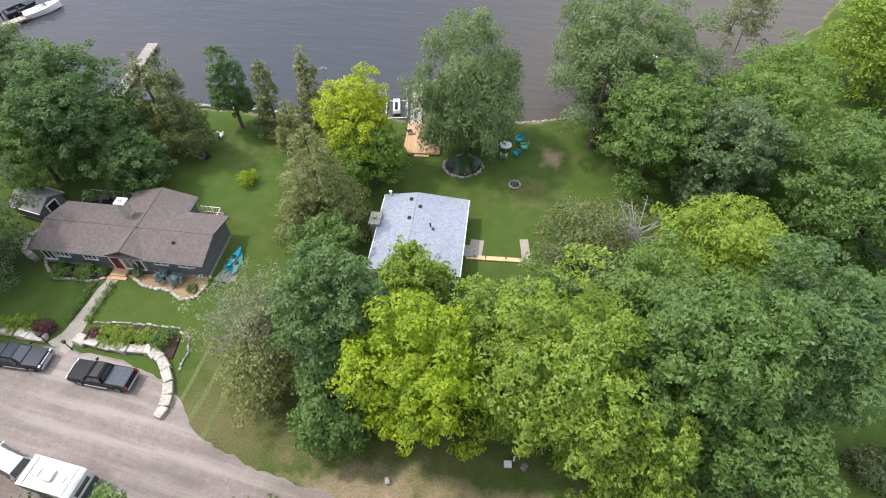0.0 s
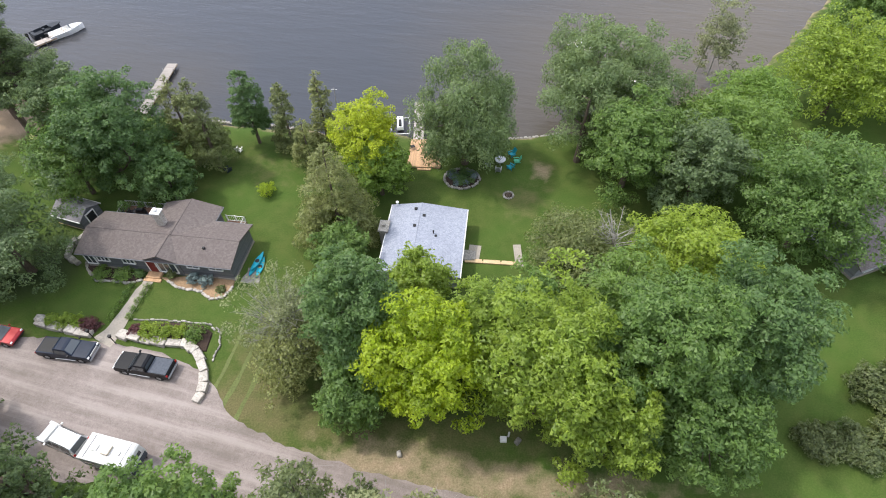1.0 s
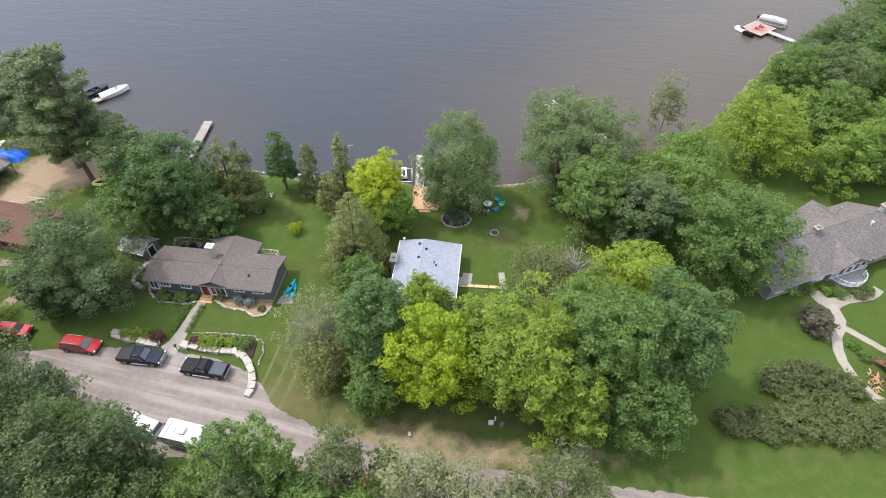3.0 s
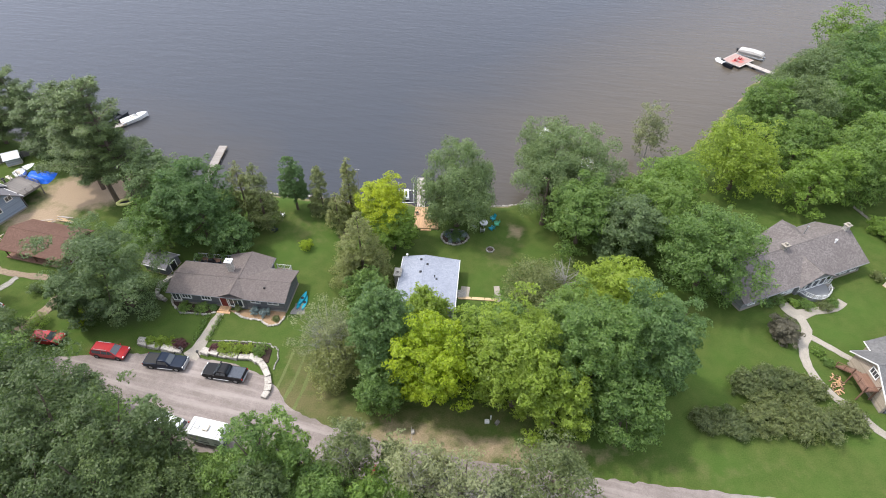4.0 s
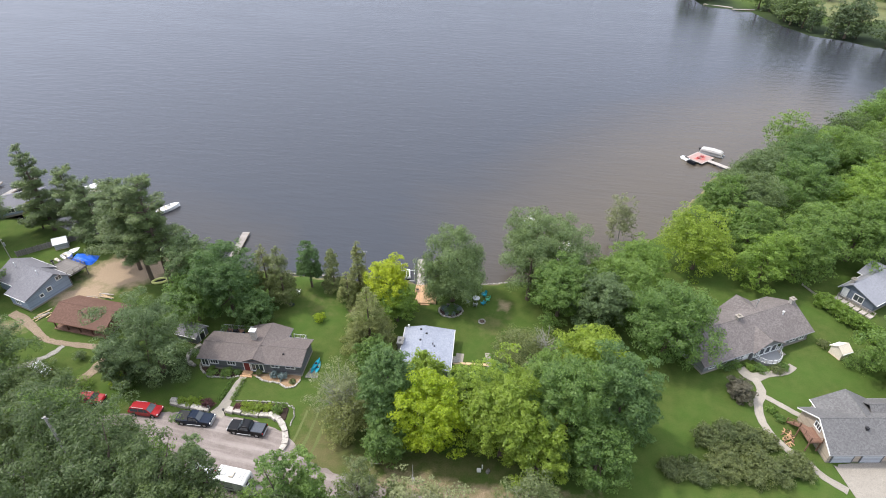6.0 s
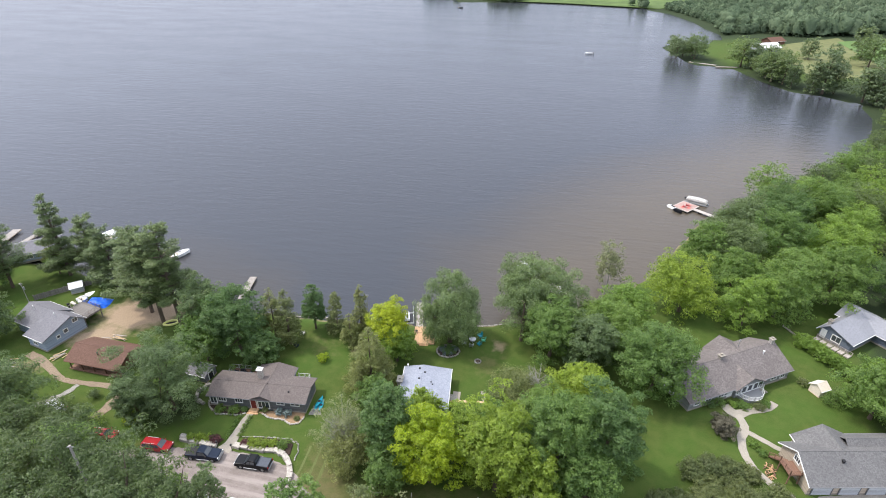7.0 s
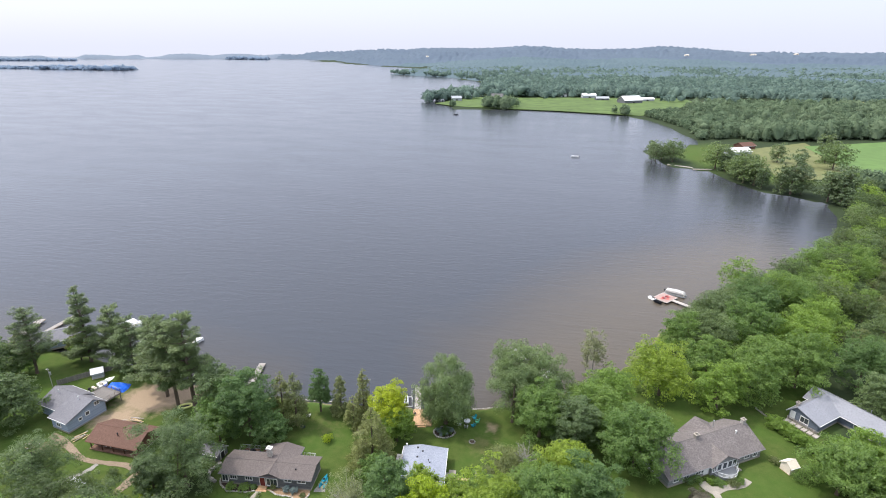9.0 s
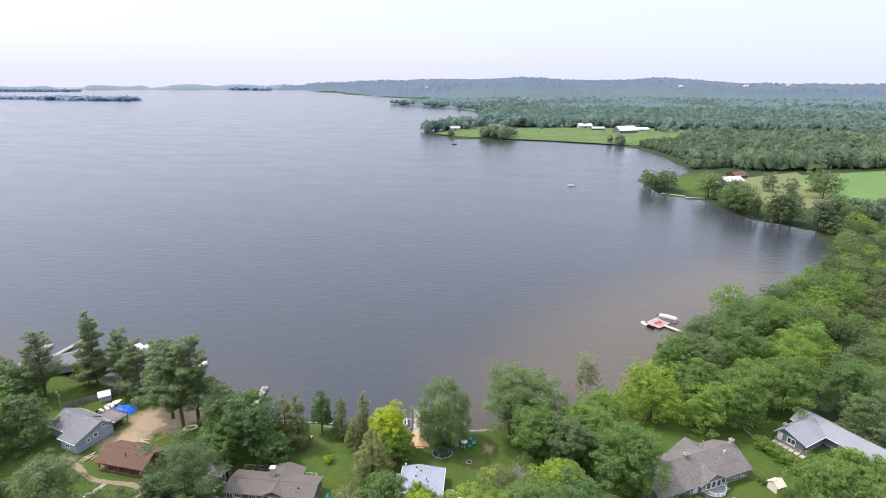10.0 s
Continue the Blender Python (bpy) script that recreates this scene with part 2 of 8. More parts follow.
M["roof_steel"] = worn("roof_steel", (0.25, 0.255, 0.285), 0.8, 1.1, 3, 0.3, 0.75, 0.1, 0.0)
M["roof_rust"] = shingles("roof_rust", ((0.108, 0.062, 0.047), (0.136, 0.080, 0.062), (0.164, 0.098, 0.077)))
M["siding_grey"] = boards("siding_grey", (0.13, 0.135, 0.145), 0.16, 2, 0.8)
M["siding_blue"] = boards("siding_blue", (0.27, 0.33, 0.42), 0.16, 2, 0.8, 0.7)
M["siding_slate"] = boards("siding_slate", (0.13, 0.155, 0.20), 0.16, 2, 0.8)
M["siding_tan"] = boards("siding_tan", (0.40, 0.335, 0.27), 0.16, 2, 0.8, 0.75)
M["siding_brown"] = boards("siding_brown", (0.12, 0.055, 0.035), 0.2, 2, 0.85)
M["siding_ash"] = boards("siding_ash", (0.20, 0.205, 0.21), 0.16, 2, 0.8, 0.75)
M["siding_pale"] = boards("siding_pale", (0.36, 0.38, 0.40), 0.16, 2, 0.8, 0.75)
M["white"] = worn("white_trim", (0.78, 0.78, 0.77), 0.85, 1.05, 6, 0.8, 0.5, 0.0, 0.05)
M["cream"] = worn("cream_panel", (0.70, 0.62, 0.52), 0.85, 1.08, 5, 0.8, 0.6, 0.0, 0.05)
M["glass"] = glass("window_glass")
M["red_door"] = worn("red_door", (0.16, 0.022, 0.02), 0.8, 1.15, 5, 1, 0.5, 0, 0.05)
M["concrete"] = worn("concrete", (0.30, 0.27, 0.23), 0.75, 1.15, 7, 0.6, 0.9, 0, 0.3, 0.01, 0.1)
M["stone"] = worn("limestone", (0.43, 0.395, 0.355), 0.55, 1.2, 5, 1.3, 0.9, 0, 0.8, 0.05, 0.16)
M["stone_grey"] = worn("field_stone", (0.34, 0.32, 0.29), 0.5, 1.3, 6, 1.3, 0.9, 0, 0.8, 0.05, 0.3)
M["mulch"] = worn("mulch", (0.05, 0.033, 0.025), 0.5, 1.8, 14, 1.0, 0.95, 0, 0.8, 0.04)
M["bed"] = worn("wood_chips", (0.33, 0.22, 0.13), 0.55, 1.3, 12, 1.0, 0.95, 0, 0.7, 0.03)
M["sand"] = worn("sandy_soil", (0.235, 0.180, 0.128), 0.7, 1.2, 3, 0.35, 0.95, 0, 0.5, 0.05)
M["deck"] = boards("cedar_deck", (0.50, 0.31, 0.17), 0.14, 0, 0.7, 0.55)
M["timber"] = worn("pine_timber", (0.58, 0.42, 0.25), 0.7, 1.2, 8, 1.0, 0.8, 0, 0.3)
M["deck_dark"] = boards("brown_deck", (0.20, 0.11, 0.075), 0.14, 0, 0.8, 0.6)
M["dock"] = boards("weathered_dock", (0.30, 0.27, 0.245), 0.16, 1, 0.85, 0.5)
M["dock_pink"] = worn("pink_dock_mat", (0.36, 0.245, 0.22), 0.75, 1.15, 4, 0.8, 0.85, 0, 0.2)
M["dock_red"] = worn("red_dock_mat", (0.50, 0.15, 0.13), 0.75, 1.2, 4, 0.8, 0.8, 0, 0.2)
M["dock_pale"] = boards("pale_dock", (0.40, 0.355, 0.325), 0.16, 1, 0.85, 0.6)
M["black"] = paint("black_paint", (0.006, 0.007, 0.010), 0.3, 0.0, 0.0)
M["navy"] = paint("dark_blue_paint", (0.010, 0.017, 0.034), 0.3, 0.0, 0.0)
M["red"] = paint("red_paint", (0.30, 0.012, 0.018), 0.3, 0.1, 0.8)
M["silver"] = paint("silver_paint", (0.58, 0.60, 0.62), 0.3, 0.4, 0.7)
M["gloss_white"] = paint("white_gelcoat", (0.80, 0.80, 0.79), 0.3, 0.0, 0.5)
M["trailer"] = worn("grimy_white_panel", (0.72, 0.72, 0.71), 0.62, 1.08, 1.6, 0.9, 0.55, 0, 0.05)
M["cover"] = worn("vinyl_cover", (0.085, 0.095, 0.115), 0.8, 1.2, 5, 0.7, 0.95, 0, 0.1)
M["dark"] = worn("dark_plastic", (0.02, 0.02, 0.022), 0.8, 1.3, 8, 1, 0.6, 0, 0.1)
M["tyre"] = worn("tyre_rubber", (0.018, 0.018, 0.018), 0.8, 1.3, 12, 2, 0.9, 0, 0.3)
M["chrome"] = worn("chrome", (0.36, 0.37, 0.39), 0.9, 1.1, 4, 1, 0.4, 0.6, 0.0)
M["metal"] = worn("galvanised", (0.45, 0.46, 0.47), 0.8, 1.15, 8, 1, 0.4, 0.7, 0.05)
M["lamp_red"] = paint("lamp_red", (0.35, 0.01, 0.01), 0.2)
M["lamp_clear"] = paint("lamp_clear", (0.75, 0.76, 0.78), 0.15)
M["teal"] = worn("teal_plastic", (0.01, 0.30, 0.40), 0.85, 1.15, 6, 1, 0.45, 0, 0.05)
M["teal_green"] = worn("green_plastic", (0.10, 0.45, 0.28), 0.85, 1.15, 6, 1, 0.45, 0, 0.05)
M["tarp"] = worn("blue_tarp", (0.02, 0.14, 0.72), 0.8, 1.25, 2.5, 1, 0.4, 0, 0.9, 0.1)
M["dark_boat"] = worn("dark_canvas", (0.03, 0.035, 0.045), 0.8, 1.3, 6, 1, 0.7, 0, 0.2)
M["canvas"] = worn("grey_canvas", (0.46, 0.44, 0.42), 0.8, 1.12, 3, 0.8, 0.9, 0, 0.3)
M["track"] = worn("worn_grass", (0.118, 0.140, 0.048), 0.7, 1.25, 6, 0.5, 0.95, 0, 0.3)
M["fence"] = boards("grey_weathered_boards", (0.17, 0.155, 0.145), 0.16, 0, 0.9, 0.6)
M["roof_slate"] = shingles("roof_slate", ((0.135, 0.132, 0.146), (0.170, 0.167, 0.182), (0.205, 0.202, 0.216)))
M["roof_shed"] = shingles("roof_shed", ((0.195, 0.185, 0.195), (0.235, 0.225, 0.235), (0.275, 0.262, 0.272)))
M["door_grey"] = boards("garage_door_panel", (0.40, 0.42, 0.45), 0.53, 2, 0.6, 0.8)
# ---- ground and lake ----
WATER = -1.15
SHORE = [(-4950, 500), (-900, 150), (-300, 70), (-160, 58), (-120, 46), (-100, 41), (-80, 35), (-62, 27), (-45, 23), (-32, 20.5), (-10, 18),
         (10, 17.6), (20, 19), (35, 25), (46, 31), (56, 39), (66, 51), (80, 68), (96, 82), (135, 106), (172, 131), (199, 163), (222, 198),
         (206, 219), (191, 248), (197, 292), (172, 316), (163, 345), (180, 392), (212, 398), (238, 430), (262, 495), (245, 580), (234, 640),
         (168, 678), (70, 709), (14, 738), (-36, 827), (-10, 860), (60, 1000), (110, 1388), (24, 1614), (-181, 1818), (-120, 2050), (-67, 2464),
         (-366, 2846), (-958, 4216), (-1400, 4570), (-2600, 4950)]
LAND = np.array(SHORE + [(4950, 4950), (4950, -4950), (-4950, -4950)], float)


def inside(px, py, poly):
    r = np.zeros(px.shape, bool)
    n = len(poly)
    for i in range(n):
        (x0, y0), (x1, y1) = poly[i], poly[(i + 1) % n]
        if y0 == y1:
            continue
        c = (y0 > py) != (y1 > py)
        r ^= c & (px < (x1 - x0) * (py - y0) / (y1 - y0) + x0)
    return r


def line_dist(px, py, line):
    d = np.full(px.shape, 1e9)
    for (x0, y0), (x1, y1) in zip(line[:-1], line[1:]):
        dx, dy = x1 - x0, y1 - y0
        s = np.clip(((px - x0) * dx + (py - y0) * dy) / (dx * dx + dy * dy), 0, 1)
        d = np.minimum(d, np.hypot(px - x0 - s * dx, py - y0 - s * dy))
    return d


def wave_noise(px, py, scale, seed):
    rng = np.random.default_rng(seed)
    r = np.zeros(px.shape)
    for k in range(9):
        a, f, p = rng.uniform(0, 6.28), scale * rng.uniform(0.5, 2.0), rng.uniform(0, 6.28)
        r += np.sin((px * np.cos(a) + py * np.sin(a)) * f + p)
    return r / 4.2


def smooth(a, b, x):
    s = np.clip((x - a) / (b - a), 0, 1)
    return s * s * (3 - 2 * s)


def land_height(px, py):
    sd = line_dist(px, py, SHORE) * np.where(inside(px, py, LAND), 1, -1)
    sd = sd + 0.5 * wave_noise(px, py, 0.9, 3)
    h = np.where(sd > 0, WATER - 0.1 + (0.1 - WATER) * smooth(-0.6, 3.0, sd), WATER - 0.1 + np.maximum(sd * 0.12, -3))
    far = np.hypot(px, py)
    az = np.degrees(np.arctan2(px, py + 97))
    crest = 30 + 34 * np.exp(-((az - 8) / 3.6) ** 2) + 36 * np.exp(-((az - 21) / 5.0) ** 2) + 18 * np.exp(-((az - 0.5) / 3.0) ** 2) + 10 * np.exp(-((az - 13.5) / 3.0) ** 2)
    hills = smooth(1300, 4400, far) * (crest * smooth(-24, -6, az) + 12 + 7 * wave_noise(px, py, 0.0016, 5) * smooth(-20, 0, az))
    return h + np.where(sd > 0, hills * smooth(0, 500, sd), 0), sd


def spread(dense, step, far, grow=1.22):
    a = list(np.arange(dense[0], dense[1] + step / 2, step))
    s, lo = step, a[0]
    while lo > -far:
        s *= grow
        lo -= s
        a.insert(0, max(lo, -far))
    s, hi = step, a[-1]
    while hi < far:
        s *= grow
        hi += s
        a.append(min(hi, far))
    return np.array(a)


def sheet(xs, ys):
    gx, gy = np.meshgrid(xs, ys)
    i = np.arange(gx.size).reshape(gx.shape)
    f = np.stack([i[:-1, :-1], i[:-1, 1:], i[1:, 1:], i[1:, :-1]], -1).reshape(-1, 4)
    return gx.ravel(), gy.ravel(), f


def attribute(me, name, values):
    me.attributes.new(name, "FLOAT", "POINT").data.foreach_set("value", np.asarray(values, np.float32))


def blob(px, py, x, y, rx, ry):
    return np.exp(-((px - x) / rx) ** 2 - ((py - y) / ry) ** 2)


def ground_material():
    m, nt, b = shader("grass_ground")
    att = {}
    for k in ("dirt", "dry", "woods"):
        a = nt.nodes.new("ShaderNodeAttribute")
        a.attribute_name = k
        att[k] = a.outputs["Fac"]
    fine, mid, big = noise_of(nt, 6.0, 6, 0.7), noise_of(nt, 0.55, 5, 0.6), noise_of(nt, 0.09, 4, 0.55)
    lawn = ramp(nt, fine, [(0.3, (0.034, 0.057, 0.013)), (0.5, (0.053, 0.085, 0.018)), (0.72, (0.084, 0.116, 0.030))])
    lawn = blend(nt, ramp(nt, mid, [(0.38, (0, 0, 0)), (0.7, (0.5, 0.5, 0.5))]), lawn, (0.100, 0.116, 0.034))
    lawn = blend(nt, ramp(nt, big, [(0.42, (0, 0, 0)), (0.68, (0.5, 0.5, 0.5))]), lawn, (0.052, 0.106, 0.018))
    dry = ramp(nt, fine, [(0.3, (0.078, 0.076, 0.032)), (0.7, (0.165, 0.148, 0.070))])
    soil = ramp(nt, fine, [(0.3, (0.200, 0.146, 0.098)), (0.7, (0.420, 0.322, 0.225))])
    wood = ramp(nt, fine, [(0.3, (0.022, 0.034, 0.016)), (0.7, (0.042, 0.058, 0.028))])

    def edged(k, n, w):
        s = math_node(nt, "ADD", att[k], math_node(nt, "MULTIPLY", math_node(nt, "SUBTRACT", n, 0.5), w))
        return math_node(nt, "MULTIPLY", math_node(nt, "SUBTRACT", s, 0.25), 1.9, True)

    c = blend(nt, edged("dry", mid, 0.9), lawn, dry)
    c = blend(nt, edged("dirt", mid, 0.9), c, soil)
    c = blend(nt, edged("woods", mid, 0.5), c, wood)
    nt.links.new(c, b.inputs["Base Color"])
    b.inputs["Roughness"].default_value = 0.95
    b.inputs["Specular IOR Level"].default_value = 0.1
    bump(nt, b, fine, 0.7, 0.08)
    return m


def build_ground():
    px, py, f = sheet(spread((-135, 130), 1.25, 4950), spread((-75, 75), 1.25, 4950))
    h, sd = land_height(px, py)
    me = raw_mesh(np.stack([px, py, h], -1), f, ground_material())
    dirt = blob(px, py, -67, 19, 8, 6) + blob(px, py, -62, 22, 7, 4) + blob(px, py, -72, 11, 5, 3) + 0.5 * blob(px, py, -15, 9, 2.6, 3)
    dirt += 0.75 * blob(px, py, 14.5, 9.5, 1.6, 2.2) + 0.62 * blob(px, py, 9, -31.0, 18, 2.2) + 0.5 * blob(px, py, -4, -28.5, 8, 2)
    dirt += 0.55 * blob(px, py, -80, 2, 6, 3) + 0.4 * blob(px, py, -17, 17, 8, 1.6)
    dirt += smooth(1.6, 0.0, sd) * (sd > -4) * 0.5
    dry = 0.55 * blob(px, py, -15, -23.5, 5.5, 4.5) + 0.5 * blob(px, py, -20.5, -24.6, 3.0, 1.6) + 0.4 * blob(px, py, -17.5, -17, 3.5, 5) + 0.55 * blob(px, py, 2, -27, 20, 4) + 0.5 * blob(px, py, 12, 4, 4, 5) + 0.35 * blob(px, py, -22, 10, 8, 6)
    dry += 0.3 * blob(px, py, 35, -33, 25, 3) + 0.5 * blob(px, py, -46, -17, 6, 2)
    # woods: darker ground tone below the tree belts and on far land
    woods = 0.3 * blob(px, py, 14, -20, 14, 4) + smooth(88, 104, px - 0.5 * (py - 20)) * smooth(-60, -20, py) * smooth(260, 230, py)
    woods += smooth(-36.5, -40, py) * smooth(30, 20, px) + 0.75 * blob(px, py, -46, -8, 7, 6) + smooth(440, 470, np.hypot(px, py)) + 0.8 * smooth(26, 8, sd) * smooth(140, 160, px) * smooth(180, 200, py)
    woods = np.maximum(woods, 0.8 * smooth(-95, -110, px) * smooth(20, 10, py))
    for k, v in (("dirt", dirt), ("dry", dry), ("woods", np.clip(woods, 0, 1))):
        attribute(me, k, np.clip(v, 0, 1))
    me.polygons.foreach_set("use_smooth", [True] * len(me.polygons))
    return tagged(new("ground", me), kind="structure")


def water_material():
    m, nt, b = shader("lake_water")
    a = nt.nodes.new("ShaderNodeAttribute")
    a.attribute_name = "shallow"
    co = coords(nt)
    mp = node(nt, "ShaderNodeMapping", Scale=(5.5, 1.5, 1), Rotation=(0, 0, -0.20))
    mp.vector_type = "TEXTURE"
    nt.links.new(co, mp.inputs[0])
    w1 = noise_of(nt, 1.0, 4, 0.6, mp.outputs[0])
    mp2 = node(nt, "ShaderNodeMapping", Scale=(60, 22, 1), Rotation=(0, 0, -0.25))
    mp2.vector_type = "TEXTURE"
    nt.links.new(co, mp2.inputs[0])
    w2 = noise_of(nt, 1.0, 5, 0.65, mp2.outputs[0])
    s = math_node(nt, "ADD", a.outputs["Fac"], math_node(nt, "MULTIPLY", math_node(nt, "SUBTRACT", w2, 0.5), 0.5), True)
    c = ramp(nt, s, [(0.1, (0.039, 0.043, 0.052)), (0.45, (0.054, 0.050, 0.048)), (0.95, (0.082, 0.068, 0.052))])
    nt.links.new(c, b.inputs["Base Color"])
    b.inputs["IOR"].default_value = 1.33
    b.inputs["Specular IOR Level"].default_value = 0.5
    r = ramp(nt, w2, [(0.35, (0.13,) * 3), (0.7, (0.21,) * 3)])
    nt.links.new(r, b.inputs["Roughness"])
    mp3 = node(nt, "ShaderNodeMapping", Scale=(10, 3.0, 1), Rotation=(0, 0, -0.14))
    mp3.vector_type = "TEXTURE"
    nt.links.new(co, mp3.inputs[0])
    w3 = noise_of(nt, 1.0, 3, 0.55, mp3.outputs[0])
    waves = math_node(nt, "ADD", w1, math_node(nt, "MULTIPLY", w3, 1.0))
    bump(nt, b, math_node(nt, "ADD", waves, math_node(nt, "MULTIPLY", w2, 0.25)), 0.46, 0.34)
    return m


def build_lake():
    px, py, f = sheet(spread((-140, 260), 5, 4940), spread((0, 300), 5, 4940))
    me = raw_mesh(np.stack([px, py, np.full(px.shape, WATER)], -1), f, water_material())
    d = line_dist(px, py, SHORE)
    near = smooth(75, 8, d) * smooth(-25, 35, px) * smooth(330, 120, py) * smooth(185, 125, px) + 0.35 * smooth(40, 5, d) * smooth(-25, -40, px)
    attribute(me, "shallow", np.clip(near, 0, 1))
    return tagged(new("water", me), kind="structure")


build_ground()
build_lake()


def gravel_material():
    m, nt, b = shader("gravel")
    fine, mid, big = noise_of(nt, 9.0, 6, 0.75), noise_of(nt, 1.2, 5, 0.6), noise_of(nt, 0.22, 4, 0.6)
    c = ramp(nt, fine, [(0.28, (0.140, 0.114, 0.104)), (0.5, (0.216, 0.181, 0.168)), (0.75, (0.305, 0.260, 0.244))])
    c = blend(nt, ramp(nt, mid, [(0.45, (0, 0, 0)), (0.75, (0.5, 0.5, 0.5))]), c, (0.315, 0.270, 0.252))
    c = blend(nt, ramp(nt, big, [(0.45, (0, 0, 0)), (0.7, (0.55, 0.55, 0.55))]), c, (0.132, 0.108, 0.094))
    # pale wheel ruts drawn out along the road
    mp = node(nt, "ShaderNodeMapping", Scale=(16, 1.1, 1), Rotation=(0, 0, -0.24))
    mp.vector_type = "TEXTURE"
    nt.links.new(coords(nt), mp.inputs[0])
    rut = noise_of(nt, 1.0, 4, 0.6, mp.outputs[0])
    c = blend(nt, ramp(nt, rut, [(0.48, (0, 0, 0)), (0.66, (0.6, 0.6, 0.6))]), c, (0.350, 0.306, 0.286))
    c = blend(nt, ramp(nt, rut, [(0.30, (0.5, 0.5, 0.5)), (0.44, (0, 0, 0))]), c, (0.126, 0.108, 0.092))
    nt.links.new(c, b.inputs["Base Color"])
    b.inputs["Roughness"].default_value = 0.95
    bump(nt, b, fine, 0.6, 0.03)
    return m


M["gravel"] = gravel_material()
tagged(new("road", data_of(ribbon([(-95, -25.5, 9), (-70, -24, 10), (-52, -23.5, 11), (-40, -24, 13.5), (-30, -25.0, 13.5), (-24, -26.2, 11.5), (-19, -28.4, 6.2), (-12, -30.8, 5.2),
                                   (-3, -33.0, 5.0), (8, -35.0, 5), (20, -36.5, 5), (40, -38.5, 5), (70, -41, 5), (110, -43, 5)], 6, 0.05, 0.2, 0.09, 4, 0.6), M["gravel"])), kind="structure")

# ---- houses ----
def gable_body(bm, x0, x1, y0, y1, ze, zr, axis="x", at=None, z0=-0.3):
    """A block with gable ends; its ridge runs along axis, at the cross position at."""
    at = ((y0 + y1) / 2 if axis == "x" else (x0 + x1) / 2) if at is None else at
    if axis == "x":
        ring = [(y0, z0), (y1, z0), (y1, ze), (at, zr), (y0, ze)]
        a = [bm.verts.new((x0, y, z)) for y, z in ring]
        b = [bm.verts.new((x1, y, z)) for y, z in ring]
    else:
        ring = [(x0, z0), (x1, z0), (x1, ze), (at, zr), (x0, ze)]
        a = [bm.verts.new((x, y0, z)) for x, z in ring]
        b = [bm.verts.new((x, y1, z)) for x, z in ring]
    bm.faces.new(a)
    bm.faces.new(b[::-1])
    for i in range(5):
        bm.faces.new((a[i], b[i], b[(i + 1) % 5], a[(i + 1) % 5]))
    return bm


def gable_roof(parent, material, x0, x1, y0, y1, ze, zr, axis="x", at=None, over=0.45, th=0.16, label="", trim="white"):
    """Two roof slopes with eaves that stand out by over."""
    at = ((y0 + y1) / 2 if axis == "x" else (x0 + x1) / 2) if at is None else at
    lo, hi = (y0, y1) if axis == "x" else (x0, x1)
    s0, s1 = (zr - ze) / (at - lo), (zr - ze) / (hi - at)
    e = 0.06
    for edge, s, side in ((lo - over, s0, -1), (hi + over, s1, 1)):
        zz = zr + e - s * abs(at - edge)
        if axis == "x":
            pts = [(x0 - over, edge, zz), (x1 + over, edge, zz), (x1 + over, at, zr + e), (x0 - over, at, zr + e)]
        else:
            pts = [(edge, y0 - over, zz), (edge, y1 + over, zz), (at, y1 + over, zr + e), (at, y0 - over, zr + e)]
        roof = part("roof", slab(bmesh.new(), pts, th), material, parent, label)
        g = bmesh.new()
        if axis == "x":
            rod(g, (x0 - over, edge + side * 0.05, zz - 0.08), (x1 + over, edge + side * 0.05, zz - 0.08), 0.07, n=6)
        else:
            rod(g, (edge + side * 0.05, y0 - over, zz - 0.08), (edge + side * 0.05, y1 + over, zz - 0.08), 0.07, n=6)
        part("gutter", g, M[trim], roof)
    cap = bmesh.new()
    if axis == "x":
        rod(cap, (x0 - over, at, zr + e + 0.0), (x1 + over, at, zr + e - 0.02), 0.06, n=6)
    else:
        rod(cap, (at, y0 - over, zr + e + 0.0), (at, y1 + over, zr + e - 0.02), 0.06, n=6)
    part("ridge_cap", cap, material, parent)


def window(parent, x, y, z, w, h, turn=0, panes=2, name="window"):
    """A white framed window on a wall that faces local -y, turned by turn degrees."""
    m = pose(x, y, z, 0, 0, turn)
    g = bmesh.new()
    bx(g, -w / 2, w / 2, -0.03, 0.05, -h / 2, h / 2)
    bmesh.ops.transform(g, matrix=m, verts=g.verts)
    pane = part(name, g, M["glass"], parent)
    f = bmesh.new()
    t = 0.11
    bx(f, -w / 2 - t, w / 2 + t, -0.09, 0.02, h / 2, h / 2 + t)
    bx(f, -w / 2 - t, w / 2 + t, -0.13, 0.02, -h / 2 - t, -h / 2)
    for k in range(panes + 1):
        xx = -w / 2 + w * k / panes
        a, b = (xx - t, xx) if k == 0 else ((xx, xx + t) if k == panes else (xx - 0.03, xx + 0.03))
        bx(f, a, b, -0.09, 0.02, -h / 2, h / 2)
    bmesh.ops.transform(f, matrix=m, verts=f.verts)
    part("frame", f, M["white"], pane)


